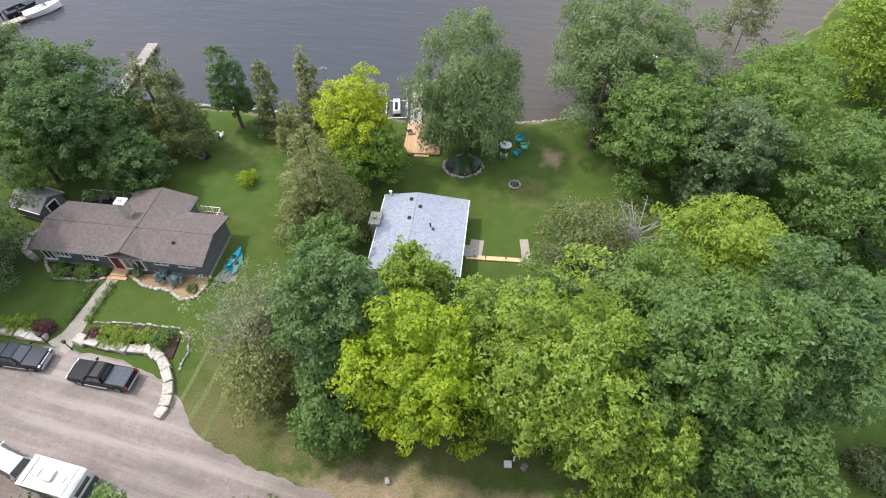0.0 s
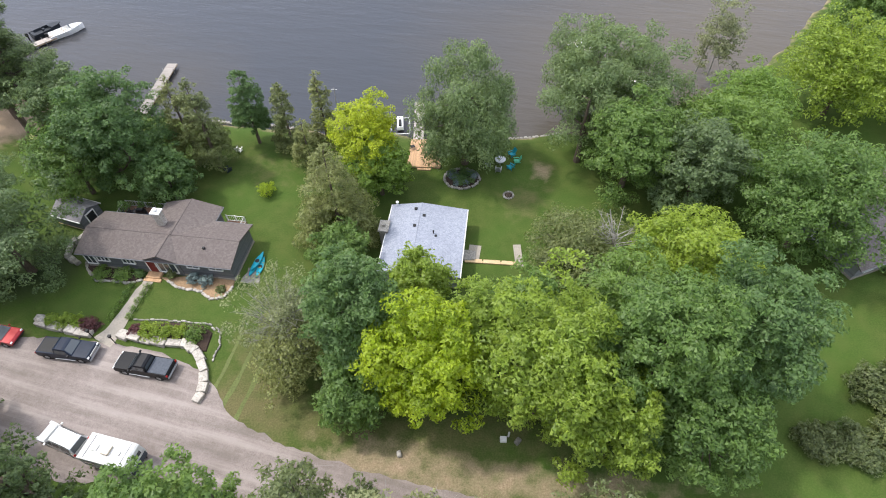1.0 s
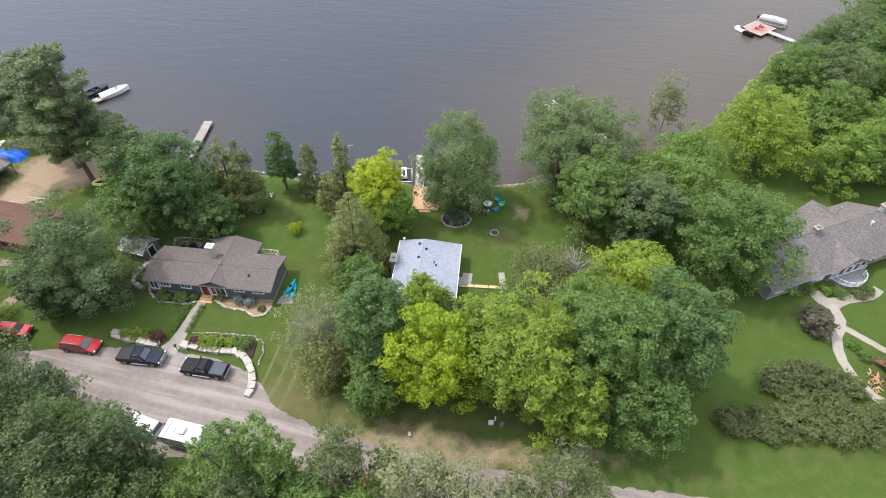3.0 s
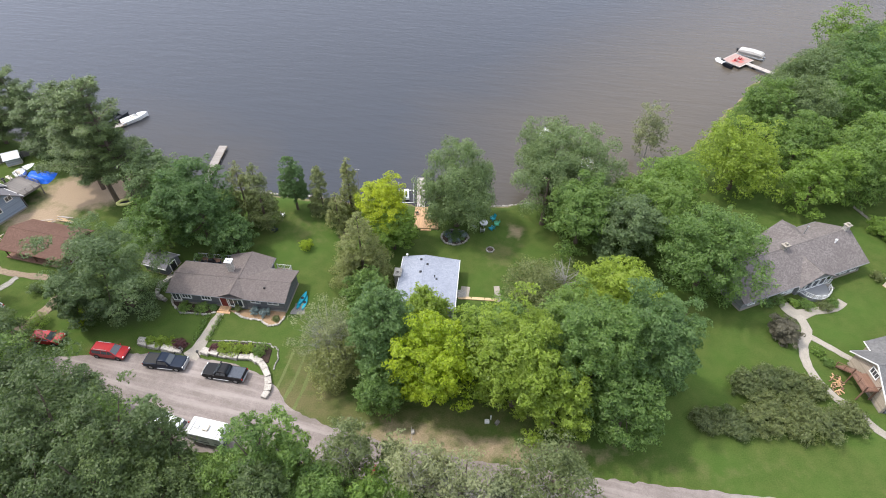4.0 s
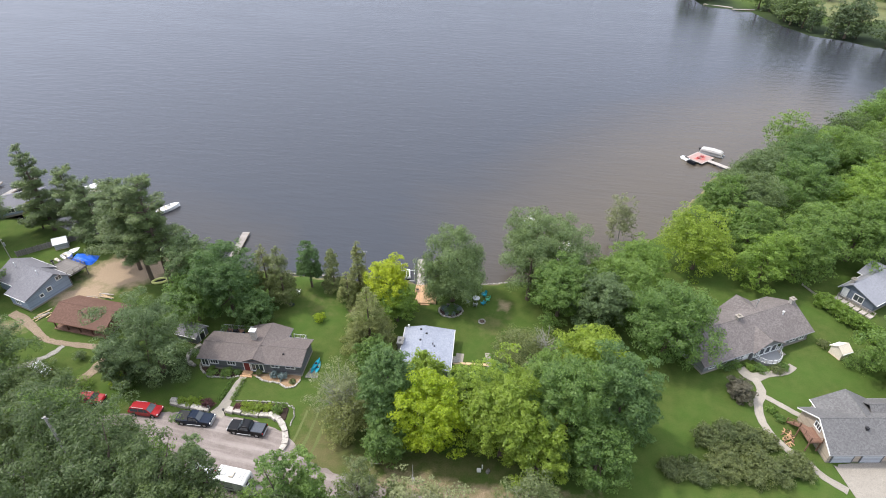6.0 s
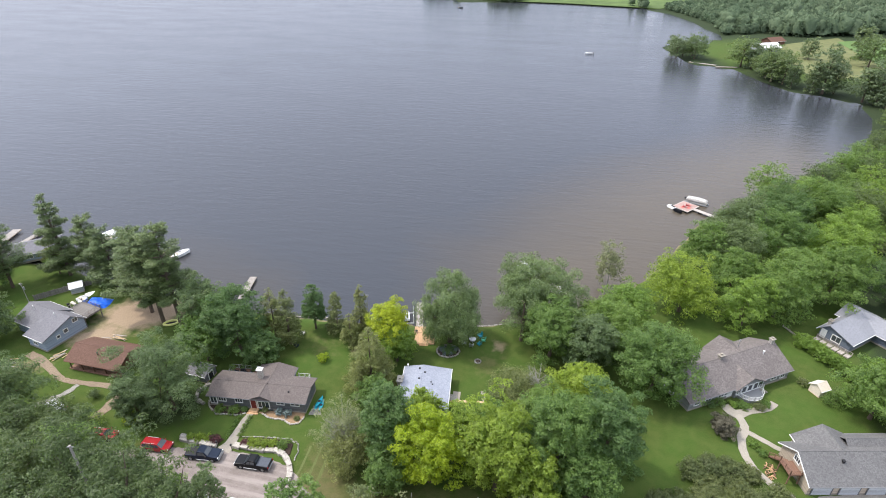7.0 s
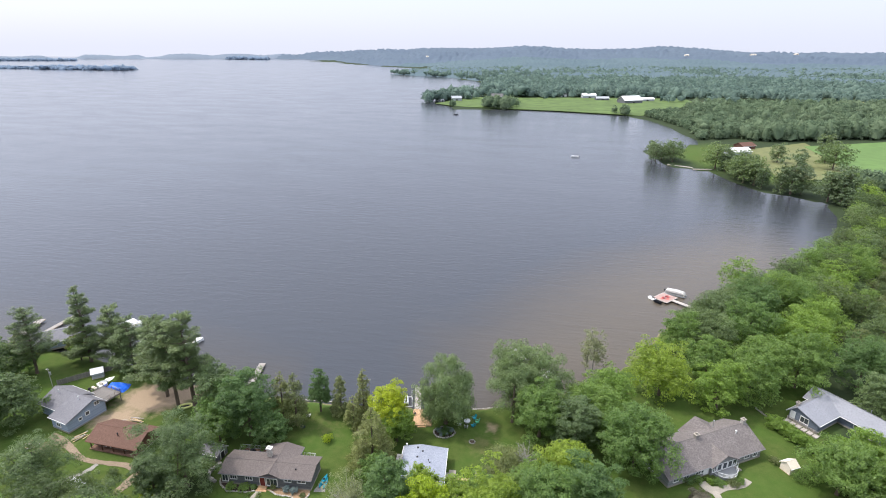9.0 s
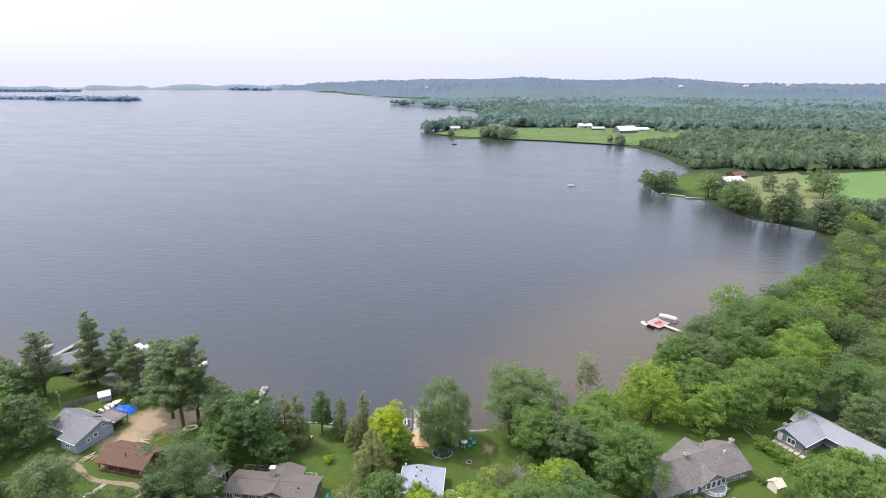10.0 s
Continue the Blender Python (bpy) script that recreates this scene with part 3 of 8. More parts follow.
def door(parent, x, y, z0, w, h, turn, material):
    m = pose(x, y, z0, 0, 0, turn)
    g = box(-w / 2, w / 2, -0.06, 0.04, 0, h)
    bmesh.ops.transform(g, matrix=m, verts=g.verts)
    d = part("door", g, material, parent)
    f = bmesh.new()
    bx(f, -w / 2 - 0.12, -w / 2, -0.09, 0.04, 0, h + 0.12)
    bx(f, w / 2, w / 2 + 0.12, -0.09, 0.04, 0, h + 0.12)
    bx(f, -w / 2, w / 2, -0.09, 0.04, h, h + 0.12)
    bmesh.ops.transform(f, matrix=m, verts=f.verts)
    part("frame", f, M["white"], d)
    k = rod(bmesh.new(), (w / 2 - 0.12, -0.12, 1.0), (w / 2 - 0.12, -0.05, 1.0), 0.04)
    bmesh.ops.transform(k, matrix=m, verts=k.verts)
    part("handle", k, M["chrome"], d)


def vent(parent, x, y, z, s=0.3, h=0.25, material="dark"):
    part("roof_vent", bx(bx(bmesh.new(), x - s / 2, x + s / 2, y - s / 2, y + s / 2, z - 0.25, z + h * 0.6), x - s * 0.65, x + s * 0.65, y - s * 0.65, y + s * 0.65, z + h * 0.6, z + h, bevel=0.03), M[material], parent)


def flue(parent, x, y, z0, z1, r=0.1, material="metal"):
    part("flue_pipe", rod(rod(bmesh.new(), (x, y, z0), (x, y, z1), r), (x, y, z1), (x, y, z1 + 0.15), r * 1.7), M[material], parent)


def chimney(parent, x, y, z0, z1, w, d, material="stone_grey", cap="white"):
    c = part("chimney", box(x - w / 2, x + w / 2, y - d / 2, y + d / 2, z0, z1, bevel=0.03), M[material], parent)
    part("cap", bx(box(x - w / 2 - 0.12, x + w / 2 + 0.12, y - d / 2 - 0.12, y + d / 2 + 0.12, z1, z1 + 0.14), x - 0.18, x + 0.18, y - 0.18, y + 0.18, z1 + 0.14, z1 + 0.45), M[cap], c)


def railing(parent, pts, h=0.95, material="white", step=1.4, name="railing"):
    """Posts, a top and a bottom rail and balusters along a line of (x, y, z) points."""
    top, bars = bmesh.new(), []
    for a, b in zip(pts[:-1], pts[1:]):
        a, b = Vector(a), Vector(b)
        n = max(1, round((b - a).length / step))
        for k in range(n + 1):
            p = a.lerp(b, k / n)
            bx(top, p.x - 0.05, p.x + 0.05, p.y - 0.05, p.y + 0.05, p.z, p.z + h + 0.06)
        for zz in (h, 0.12):
            rod(top, a + Vector((0, 0, zz)), b + Vector((0, 0, zz)), 0.045, n=4)
        m = max(1, int((b - a).length / 0.24))
        for k in range(m):
            p = a.lerp(b, (k + 0.5) / m)
            bars.append(rod(bmesh.new(), (p.x, p.y, p.z + 0.12), (p.x, p.y, p.z + h), 0.016, n=4))
    r = part(name, top, M[material], parent)
    for b in bars:
        part("baluster", b, M[material], r)


def grey_house():
    h = thing("house", pose(-30.3, -5.6, 0, 0, 0, -6.0), "long grey bungalow with a brown shingle roof and stone chimney", "house")
    part("wall", gable_body(bmesh.new(), -8.8, 8.95, -2.9, 2.9, 2.7, 3.45), M["siding_grey"], h)
    part("wall", gable_body(bmesh.new(), -2.0, 4.4, 2.0, 5.3, 2.7, 3.55, "y", 1.2), M["siding_grey"], h)
    part("wall", gable_body(bmesh.new(), -0.9, 2.9, -3.0, 0, 2.62, 3.2, "y", 1.0), M["siding_grey"], h)
    gable_roof(h, M["roof_brown"], -8.8, 8.95, -2.9, 2.9, 2.74, 3.5, over=0.42, trim="siding_grey")
    gable_roof(h, M["roof_brown"], -2.0, 4.4, 0.3, 5.3, 2.74, 3.62, "y", 1.2, over=0.4, trim="siding_grey")
    gable_roof(h, M["roof_brown"], -0.9, 2.9, -3.0, 0.3, 2.74, 3.58, "y", 1.0, over=0.34, trim="siding_grey")
    part("foundation", box(-8.86, 9.0, -2.96, 2.96, -0.3, 0.3), M["concrete"], h)
    chimney(h, -0.8, 1.8, 2.9, 5.15, 0.9, 0.75, "stone", "white")
    for x, ww in ((-6.4, 1.3), (-3.3, 1.3)):
        window(h, x, -2.92, 1.75, ww, 0.75, 0, 3)
    window(h, 1.35, -3.02, 1.35, 2.0, 1.5, 0, 3)
    window(h, 4.5, -2.92, 2.0, 1.3, 0.55, 0, 2)
    window(h, 7.2, -2.92, 2.0, 1.5, 0.55, 0, 2)
    window(h, -8.1, -2.92, 1.4, 1.1, 1.4, 0, 2)
    window(h, -8.82, 0, 1.5, 1.2, 1.0, -90, 2)
    door(h, -0.55, -2.96, 0.3, 1.0, 2.05, 0, M["red_door"])
    part("step", bx(box(-1.4, 0.3, -3.9, -3.0, -0.05, 0.28, bevel=0.03), -1.6, 0.5, -4.3, -3.9, -0.05, 0.14, bevel=0.03), M["deck"], h)
    vent(h, 5.6, -1.3, 3.2, 0.22)
    back = part("back_deck", bx(box(-8.8, -2.4, 3.2, 6.4, 0.45, 0.6), -8.6, -2.6, 3.4, 6.2, -0.1, 0.45), M["deck_dark"], h)
    railing(h, [(-8.8, 3.3, 0.6), (-8.8, 6.35, 0.6), (-2.5, 6.35, 0.6)], 0.95, "metal")
    part("side_deck", box(4.7, 7.2, 3.2, 5.6, 0.35, 0.5), M["deck_dark"], h)
    railing(h, [(7.1, 3.3, 0.5), (7.1, 5.5, 0.5), (4.8, 5.5, 0.5)], 0.95, "white")
    return h


def small_cottage():
    h = thing("cottage", pose(-0.35, -4.75, 0, 0, 0, -4.6), "small cottage with a low pale grey shingle roof", "cottage")
    part("wall", gable_body(bmesh.new(), -4.3, 4.3, -5.0, 4.6, 2.3, 2.95, "y", -0.9), M["siding_pale"], h)
    gable_roof(h, M["roof_pale"], -4.2, 4.2, -5.0, 4.6, 2.42, 3.02, "y", -0.9, over=0.35, th=0.14)
    part("foundation", box(-4.36, 4.36, -5.06, 4.66, -0.3, 0.25), M["concrete"], h)
    for x, y in ((-0.4, 2.9), (-1.3, 1.2), (-1.5, 3.9)):
        vent(h, x, y, 2.95, 0.28, 0.2)
    vent(h, 1.3, 0.05, 2.72, 0.22, 0.2)
    flue(h, 1.0, 0.4, 2.6, 3.15, 0.06, "dark")
    flue(h, -3.9, 4.75, 1.5, 3.0, 0.11, "white")
    chimney(h, -4.85, 1.0, -0.1, 2.75, 0.95, 1.5, "stone_grey", "stone_grey")
    window(h, 4.32, 2.6, 1.35, 1.2, 1.0, 90, 2)
    window(h, 4.32, -2.6, 1.35, 1.2, 1.0, 90, 2)
    window(h, 0.4, 4.62, 1.4, 2.2, 1.2, 180, 3)
    window(h, -2.8, 4.62, 1.4, 1.2, 1.0, 180, 2)
    window(h, 1.6, -5.02, 1.4, 1.4, 1.0, 0, 2)
    door(h, 4.32, -0.2, 0.25, 0.95, 2.03, 90, M["white"])
    part("step", bx(box(4.4, 5.5, -1.0, 0.5, -0.05, 0.24, bevel=0.02), 5.5, 5.9, -1.0, 0.5, -0.05, 0.12, bevel=0.02), M["stone_grey"], h)
    return h


def taupe_house():
    h = thing("house", pose(59.5, 1.5, 0, 0, 0, 21.5), "rambling grey house with a taupe shingle roof and white rails", "house")
    part("wall", gable_body(bmesh.new(), -15.0, 9.3, -4.4, 5.2, 2.5, 5.0, "x", 0.6), M["siding_ash"], h)
    part("wall", gable_body(bmesh.new(), -2.4, 5.0, 2, 5.9, 2.5, 4.6, "y", 1.5), M["siding_ash"], h)
    part("wall", gable_body(bmesh.new(), -4.6, 2.0, -4.9, 0, 2.3, 4.0, "y", -1.3), M["siding_ash"], h)
    gable_roof(h, M["roof_taupe"], -15.0, 9.3, -4.4, 5.2, 2.5, 5.0, "x", 0.6, over=0.5, trim="siding_ash")
    gable_roof(h, M["roof_taupe"], -2.4, 5.0, 1.0, 5.9, 2.5, 4.7, "y", 1.5, over=0.4, trim="siding_ash")
    gable_roof(h, M["roof_taupe"], -4.6, 2.0, -5.0, 0.0, 2.35, 4.1, "y", -1.3, over=0.35, trim="siding_ash")
    part("foundation", box(-15.06, 9.36, -4.46, 5.26, -0.3, 0.3), M["concrete"], h)
    chimney(h, -3.9, 0.6, 4.2, 5.7, 0.9, 0.7, "stone_grey", "concrete")
    chimney(h, 9.0, 0.6, 4.3, 5.9, 0.8, 0.7, "stone_grey", "concrete")
    flue(h, 3.4, 3.0, 3.4, 5.3, 0.09)
    flue(h, 5.6, -0.8, 4.0, 4.9, 0.12, "white")
    for x in (-2.6, -1.2, 0.2, 1.4):
        window(h, x, -4.92, 1.5, 1.0, 1.4, 0, 1)
    window(h, -3.9, -4.92, 1.5, 0.8, 1.3, 0, 2)
    for x in (-13.2, -10.6, -7.6, -6.2):
        window(h, x, -4.42, 1.5, 1.2, 1.0, 0, 2)
    window(h, -15.02, 0.6, 1.8, 2.2, 2.0, -90, 3)
    window(h, 5.4, -4.42, 1.5, 1.3, 1.0, 0, 2)
    window(h, 7.7, -4.42, 1.4, 1.0, 1.3, 0, 2)
    window(h, 9.32, 0.5, 1.5, 1.4, 1.0, 90, 2)
    door(h, -5.5, -4.42, 0.3, 0.95, 2.05, 0, M["white"])
    deck = bmesh.new()
    ring = [(-1.3 + 2.6 * math.cos(a), -4.95 - 2.5 * math.sin(a)) for a in [math.pi * k / 8 for k in range(9)]]
    slab(deck, [(x, y, 0.55) for x, y in ring], 0.65)
    part("front_deck", deck, M["siding_ash"], h)
    railing(h, [(x, y, 0.55) for x, y in ring[1:]][::-1], 0.85, "white", 1.2)
    stair = bmesh.new()
    for k in range(4):
        bx(stair, 1.35 + 0.3 * k, 1.65 + 0.3 * k, -6.1, -4.95, -0.05, 0.5 - 0.13 * k)
    part("front_steps", stair, M["concrete"], h)
    railing(h, [(1.3, -5.0, 0.5), (2.6, -5.0, 0.05)], 0.9, "white", 1.5, "stair_rail")
    return h


def garage_house():
    h = thing("garage", pose(68.9, -21.8, 0, 0, 0, 1.0), "tan garage with a grey shingle roof and pale doors", "garage")
    part("wall", gable_body(bmesh.new(), -10.0, 14, -3.0, 4.6, 2.6, 4.9, "x", 1.0), M["siding_tan"], h)
    part("wall", gable_body(bmesh.new(), -7.4, 1.0, 2, 6.2, 2.6, 4.8, "y", -3.2), M["siding_tan"], h)
    part("wall", box(1.0, 13, 4.0, 6.2, -0.3, 2.6), M["siding_tan"], h)
    gable_roof(h, M["roof_grey"], -10.0, 14, -3.0, 4.6, 2.6, 4.9, "x", 1.0, over=0.5, trim="siding_ash")
    gable_roof(h, M["roof_grey"], -7.4, 1.0, 1.0, 6.2, 2.6, 4.8, "y", -3.2, over=0.4)
    gable_roof(h, M["roof_grey"], -0.8, 13, 1.2, 6.4, 2.6, 4.5, over=0.2, trim="siding_ash")
    part("foundation", box(-10.06, 14.06, -3.06, 4.66, -0.3, 0.2), M["concrete"], h)
    for k in range(5):
        x = -7.9 + k * 4.3
        g = bmesh.new()
        for r in range(4):
            bx(g, x - 1.5, x + 1.5, -3.12, -2.98, 0.03 + r * 0.53, 0.03 + r * 0.53 + 0.50, bevel=0.02)
        d = part("garage_door", g, M["door_grey"], h)
        f = bx(bx(box(x - 1.62, x - 1.5, -3.16, -2.98, 0, 2.25), x + 1.5, x + 1.62, -3.16, -2.98, 0, 2.25), x - 1.5, x + 1.5, -3.16, -2.98, 2.16, 2.25)
        part("frame", f, M["siding_grey"], d)
        part("wall_lamp", bx(box(x + 1.9, x + 2.1, -3.2, -3.0, 2.1, 2.3, bevel=0.04), x + 1.95, x + 2.05, -3.1, -2.98, 2.3, 2.36), M["white"], h)
    window(h, -10.02, 0.9, 3.2, 1.3, 0.9, -90, 3)
    trim = bmesh.new()
    slab(trim, [(-10.54, -3.52, 2.36), (-10.54, 1.0, 4.98), (-10.46, 1.0, 4.98), (-10.46, -3.52, 2.36)], 0.2)
    slab(trim, [(-10.54, 1.0, 4.98), (-10.54, 5.12, 2.3), (-10.46, 5.12, 2.3), (-10.46, 1.0, 4.98)], 0.2)
    part("barge_board", trim, M["white"], h)
    for x in (-4, 3, 9):
        vent(h, x, -0.4, 4.2, 0.35, 0.35, "dark")
    st = part("outside_stair", box(-12.1, -10.05, -1.2, 1.6, 1.95, 2.1), M["deck_dark"], h, "reddish brown wooden stair and landing")
    for k in range(9):
        part("tread", box(-12.1, -10.7, 1.62 + 0.28 * k, 1.9 + 0.28 * k, 1.95 - 0.23 * k, 2.03 - 0.23 * k), M["deck_dark"], st)
    for x, y in ((-12.0, -1.1), (-12.0, 1.5), (-10.3, -1.1)):
        part("post", box(x - 0.07, x + 0.07, y - 0.07, y + 0.07, -0.1, 1.945), M["deck_dark"], st)
    railing(h, [(-10.2, -1.15, 2.1), (-12.05, -1.15, 2.1), (-12.05, 1.6, 2.1), (-12.05, 4.1, 0.1)], 0.95, "deck_dark")
    return h


def steel_roof_house():
    h = thing("house", pose(86.4, 8.3, 0, 0, 0, 28.5), "slate-blue house with a pale grey metal roof", "house")
    part("wall", gable_body(bmesh.new(), 0, 11.0, 0, 6.3, 2.45, 4.0, "x", 4.7), M["siding_slate"], h)
    part("wall", gable_body(bmesh.new(), 8.2, 14.6, -12.5, 7.2, 2.5, 4.1, "y", 11.4), M["siding_slate"], h)
    gable_roof(h, M["roof_steel"], 0, 11.2, 0, 6.3, 2.45, 4.0, "x", 4.7, over=0.5)
    gable_roof(h, M["roof_steel"], 8.2, 14.6, -12.5, 7.2, 2.5, 4.1, "y", 11.4, over=0.6)
    part("foundation", box(-0.06, 8.1, -0.06, 6.36, -0.3, 0.3), M["concrete"], h)
    part("foundation", box(8.14, 14.66, -12.56, 7.26, -0.3, 0.3), M["concrete"], h)
    window(h, -0.02, 2.9, 1.55, 1.7, 1.3, -90, 2)
    window(h, 8.18, -4.0, 1.5, 1.4, 1.0, -90, 2)
    window(h, 10.0, 7.22, 1.6, 1.3, 1.0, 180, 2)
    door(h, -0.02, 5.5, 0.3, 0.9, 2.0, -90, M["white"])
    chimney(h, 1.4, 5.6, 2.5, 4.1, 0.7, 0.6, "stone_grey", "concrete")
    flue(h, 12.6, -4.0, 3.3, 4.3, 0.09)
    steps = bmesh.new()
    for k in range(6):
        bx(steps, -1.9, -0.7, 5.2 - k * 1.25, 6.2 - k * 1.25, -0.1, 0.22)
    part("stepping_slabs", steps, M["dock_pale"], h)
    railing(h, [(-0.55, 6.2, 0.1), (-0.55, -1.0, 0.1)], 0.8, "dock_pale")
    return h


def blue_house():
    h = thing("house", pose(-78.5, 6.5, 0, 0, 0, 66), "pale blue house with a lopsided grey shingle roof", "house")
    part("wall", gable_body(bmesh.new(), 0.0, 8.8, 0.0, 5.4, 2.9, 4.9, "y", 6.3), M["siding_blue"], h)
    part("wall", gable_body(bmesh.new(), 2.2, 9.4, 5.4, 12.6, 2.9, 4.75, "y", 6.3), M["siding_blue"], h)
    gable_roof(h, M["roof_slate"], 0.0, 8.8, 0.0, 5.4, 2.9, 4.9, "y", 6.3, over=0.4)
    gable_roof(h, M["roof_slate"], 2.2, 9.4, 5.4, 12.6, 2.9, 4.75, "y", 6.3, over=0.4)
    part("foundation", box(-0.06, 8.86, -0.06, 5.46, -0.3, 0.3), M["concrete"], h)
    window(h, 7.0, -0.02, 3.5, 1.0, 0.8, 0, 2)
    window(h, 4.6, -0.02, 2.3, 0.8, 0.8, 0, 1)
    window(h, 2.9, -0.02, 1.9, 0.6, 0.6, 0, 1)
    window(h, -0.02, 3.0, 1.4, 1.2, 0.8, -90, 2)
    flue(h, 5.2, 3.0, 4.3, 5.4, 0.07, "white")
    flue(h, 5.2, 10.0, 4.2, 5.2, 0.07, "white")
    dk = bx(box(8.9, 13.2, 0.4, 6.6, 2.1, 2.25), 8.9, 13.2, 0.4, 0.6, 1.9, 2.1)
    for x, y in ((9.2, 0.6), (13.0, 0.6), (13.0, 6.4), (9.2, 6.4)):
        bx(dk, x - 0.08, x + 0.08, y - 0.08, y + 0.08, -0.1, 2.1)
    part("raised_deck", dk, M["fence"], h)
    railing(h, [(9.0, 0.5, 2.25), (13.1, 0.5, 2.25), (13.1, 6.5, 2.25), (9.0, 6.5, 2.25)], 0.95, "dock")
    return h


def brown_house():
    h = thing("house", pose(-65.6, 2.5, 0, 0, 0, -13), "low brown wooden house with a rust-brown roof", "house")
    part("wall", gable_body(bmesh.new(), -5.0, 6.4, -0.8, 4.8, 2.3, 3.7, "x", 1.4), M["siding_brown"], h)
    gable_roof(h, M["roof_rust"], -5.2, 6.6, -1.9, 5.0, 2.25, 3.75, "x", 1.4, over=0.35, trim="siding_brown")
    part("foundation", box(-5.06, 6.46, -0.86, 4.86, -0.3, 0.25), M["concrete"], h)
    for k in range(5):
        x = -4.7 + k * 2.7
        part("porch_post", box(x - 0.08, x + 0.08, -1.9, -1.74, -0.1, 2.2), M["siding_brown"], h)
    part("porch_floor", box(-5.1, 6.5, -2.1, -0.86, -0.1, 0.2), M["deck_dark"], h)
    for x in (-3.6, 0.8, 3.8):
        window(h, x, -0.82, 1.4, 1.3, 0.9, 0, 2)
    door(h, -1.4, -0.82, 0.25, 0.95, 2.0, 0, M["siding_brown"])
    window(h, -5.02, 2, 1.4, 1.2, 0.9, -90, 2)
    flue(h, 1.0, -0.2, 3.0, 3.7, 0.09, "dark")
    return h


def garden_shed(x, y, rz, w, d, roof, wall, label):
    h = thing("shed", pose(x, y, 0, 0, 0, rz), label, "shed", "sheds")
    part("wall", gable_body(bmesh.new(), -w / 2, w / 2, -d / 2, d / 2, 1.7, 2.5, "x", z0=-0.1), M[wall], h)
    gable_roof(h, M[roof], -w / 2, w / 2, -d / 2, d / 2, 1.7, 2.5, over=0.2, th=0.08)
    door(h, w / 2 + 0.02, 0, 0.05, 1.1, 1.6, 90, M["dark"])
    part("floor", box(-w / 2 - 0.05, w / 2 + 0.05, -d / 2 - 0.05, d / 2 + 0.05, -0.1, 0.06), M["timber"], h)
    return h


def waterside_house():
    h = thing("house", pose(-106.5, 46.6, 0, 0, 0, 30), "low blue house with a wide grey roof by the water", "house")
    part("wall", gable_body(bmesh.new(), -5.5, 5.5, -4.0, 4.0, 2.3, 3.7, "x"), M["siding_blue"], h)
    gable_roof(h, M["roof_slate"], -5.5, 5.5, -4.0, 4.0, 2.3, 3.7, over=0.5)
    part("foundation", box(-5.56, 5.56, -4.06, 4.06, -0.3, 0.2), M["concrete"], h)
    window(h, -5.52, -1.2, 1.4, 1.2, 1.0, -90, 2)
    window(h, -1.5, -4.02, 1.4, 1.4, 1.0, 0, 2)
    door(h, -5.52, 1.4, 0.2, 0.95, 2.0, -90, M["white"])
    return h


grey_house()
small_cottage()
taupe_house()
garage_house()
steel_roof_house()
blue_house()
brown_house()
garden_shed(-44.0, 0.0, -17, 4.2, 3.1, "roof_shed", "siding_grey", "small grey garden shed with a pale grey roof")
garden_shed(73.5, -3.1, 20, 2.1, 2.2, "cream", "cream", "cream plastic garden shed beside a hedge")
garden_shed(-85.4, 28.8, 30, 2.6, 2.2, "white", "siding_pale", "white-roofed shed by a dark fence")
waterside_house()

# ---- trees ----
LEAF = {
    "green": leaves("leaf_green", (0.112, 0.200, 0.047), (0.200, 0.304, 0.078), 0.5),
    "lime": leaves("leaf_lime", (0.250, 0.350, 0.016), (0.430, 0.515, 0.026), 0.5, size=0.3),
    "yellow": leaves("leaf_yellow", (0.275, 0.350, 0.013), (0.490, 0.545, 0.024), 0.45, size=0.3, lower=(0.135, 0.225, 0.030)),
    "blue": leaves("leaf_bluegreen", (0.084, 0.162, 0.052), (0.148, 0.242, 0.082), 0.5),
    "willow": leaves("leaf_willow", (0.120, 0.184, 0.078), (0.218, 0.294, 0.132), 0.5),
    "bright": leaves("leaf_bright", (0.138, 0.238, 0.042), (0.244, 0.360, 0.070), 0.5),
    "cedar": leaves("leaf_cedar", (0.122, 0.150, 0.046), (0.214, 0.242, 0.080), 0.25),
    "pine": leaves("leaf_pine", (0.082, 0.130, 0.045), (0.150, 0.208, 0.072), 0.25),
    "grey": leaves("leaf_greyish", (0.150, 0.178, 0.076), (0.250, 0.272, 0.135), 0.3),
    "sage": leaves("leaf_sage", (0.100, 0.155, 0.064), (0.174, 0.242, 0.100), 0.45),
    "shrub": leaves("leaf_shrub", (0.096, 0.128, 0.042), (0.172, 0.206, 0.078), 0.4),
    "olive": leaves("leaf_olive", (0.066, 0.106, 0.034), (0.118, 0.170, 0.056), 0.45),
    # leaf colour for the far point, greyed to paint in the haze
    "haze": leaves("leaf_haze_tint", (0.108, 0.158, 0.080), (0.168, 0.228, 0.112), 0.4),
    "fresh": leaves("leaf_fresh", (0.168, 0.258, 0.031), (0.280, 0.374, 0.052), 0.48),
    "smoke": leaves("leaf_smoke", (0.105, 0.092, 0.060), (0.170, 0.150, 0.100), 0.25),
    "plum": leaves("leaf_plum", (0.078, 0.025, 0.029), (0.161, 0.050, 0.054), 0.25),
    "spruce": leaves("leaf_spruce", (0.115, 0.162, 0.168), (0.208, 0.269, 0.274), 0.1),
}


def unit(v):
    return v / np.maximum(np.linalg.norm(v, axis=-1, keepdims=True), 1e-6)


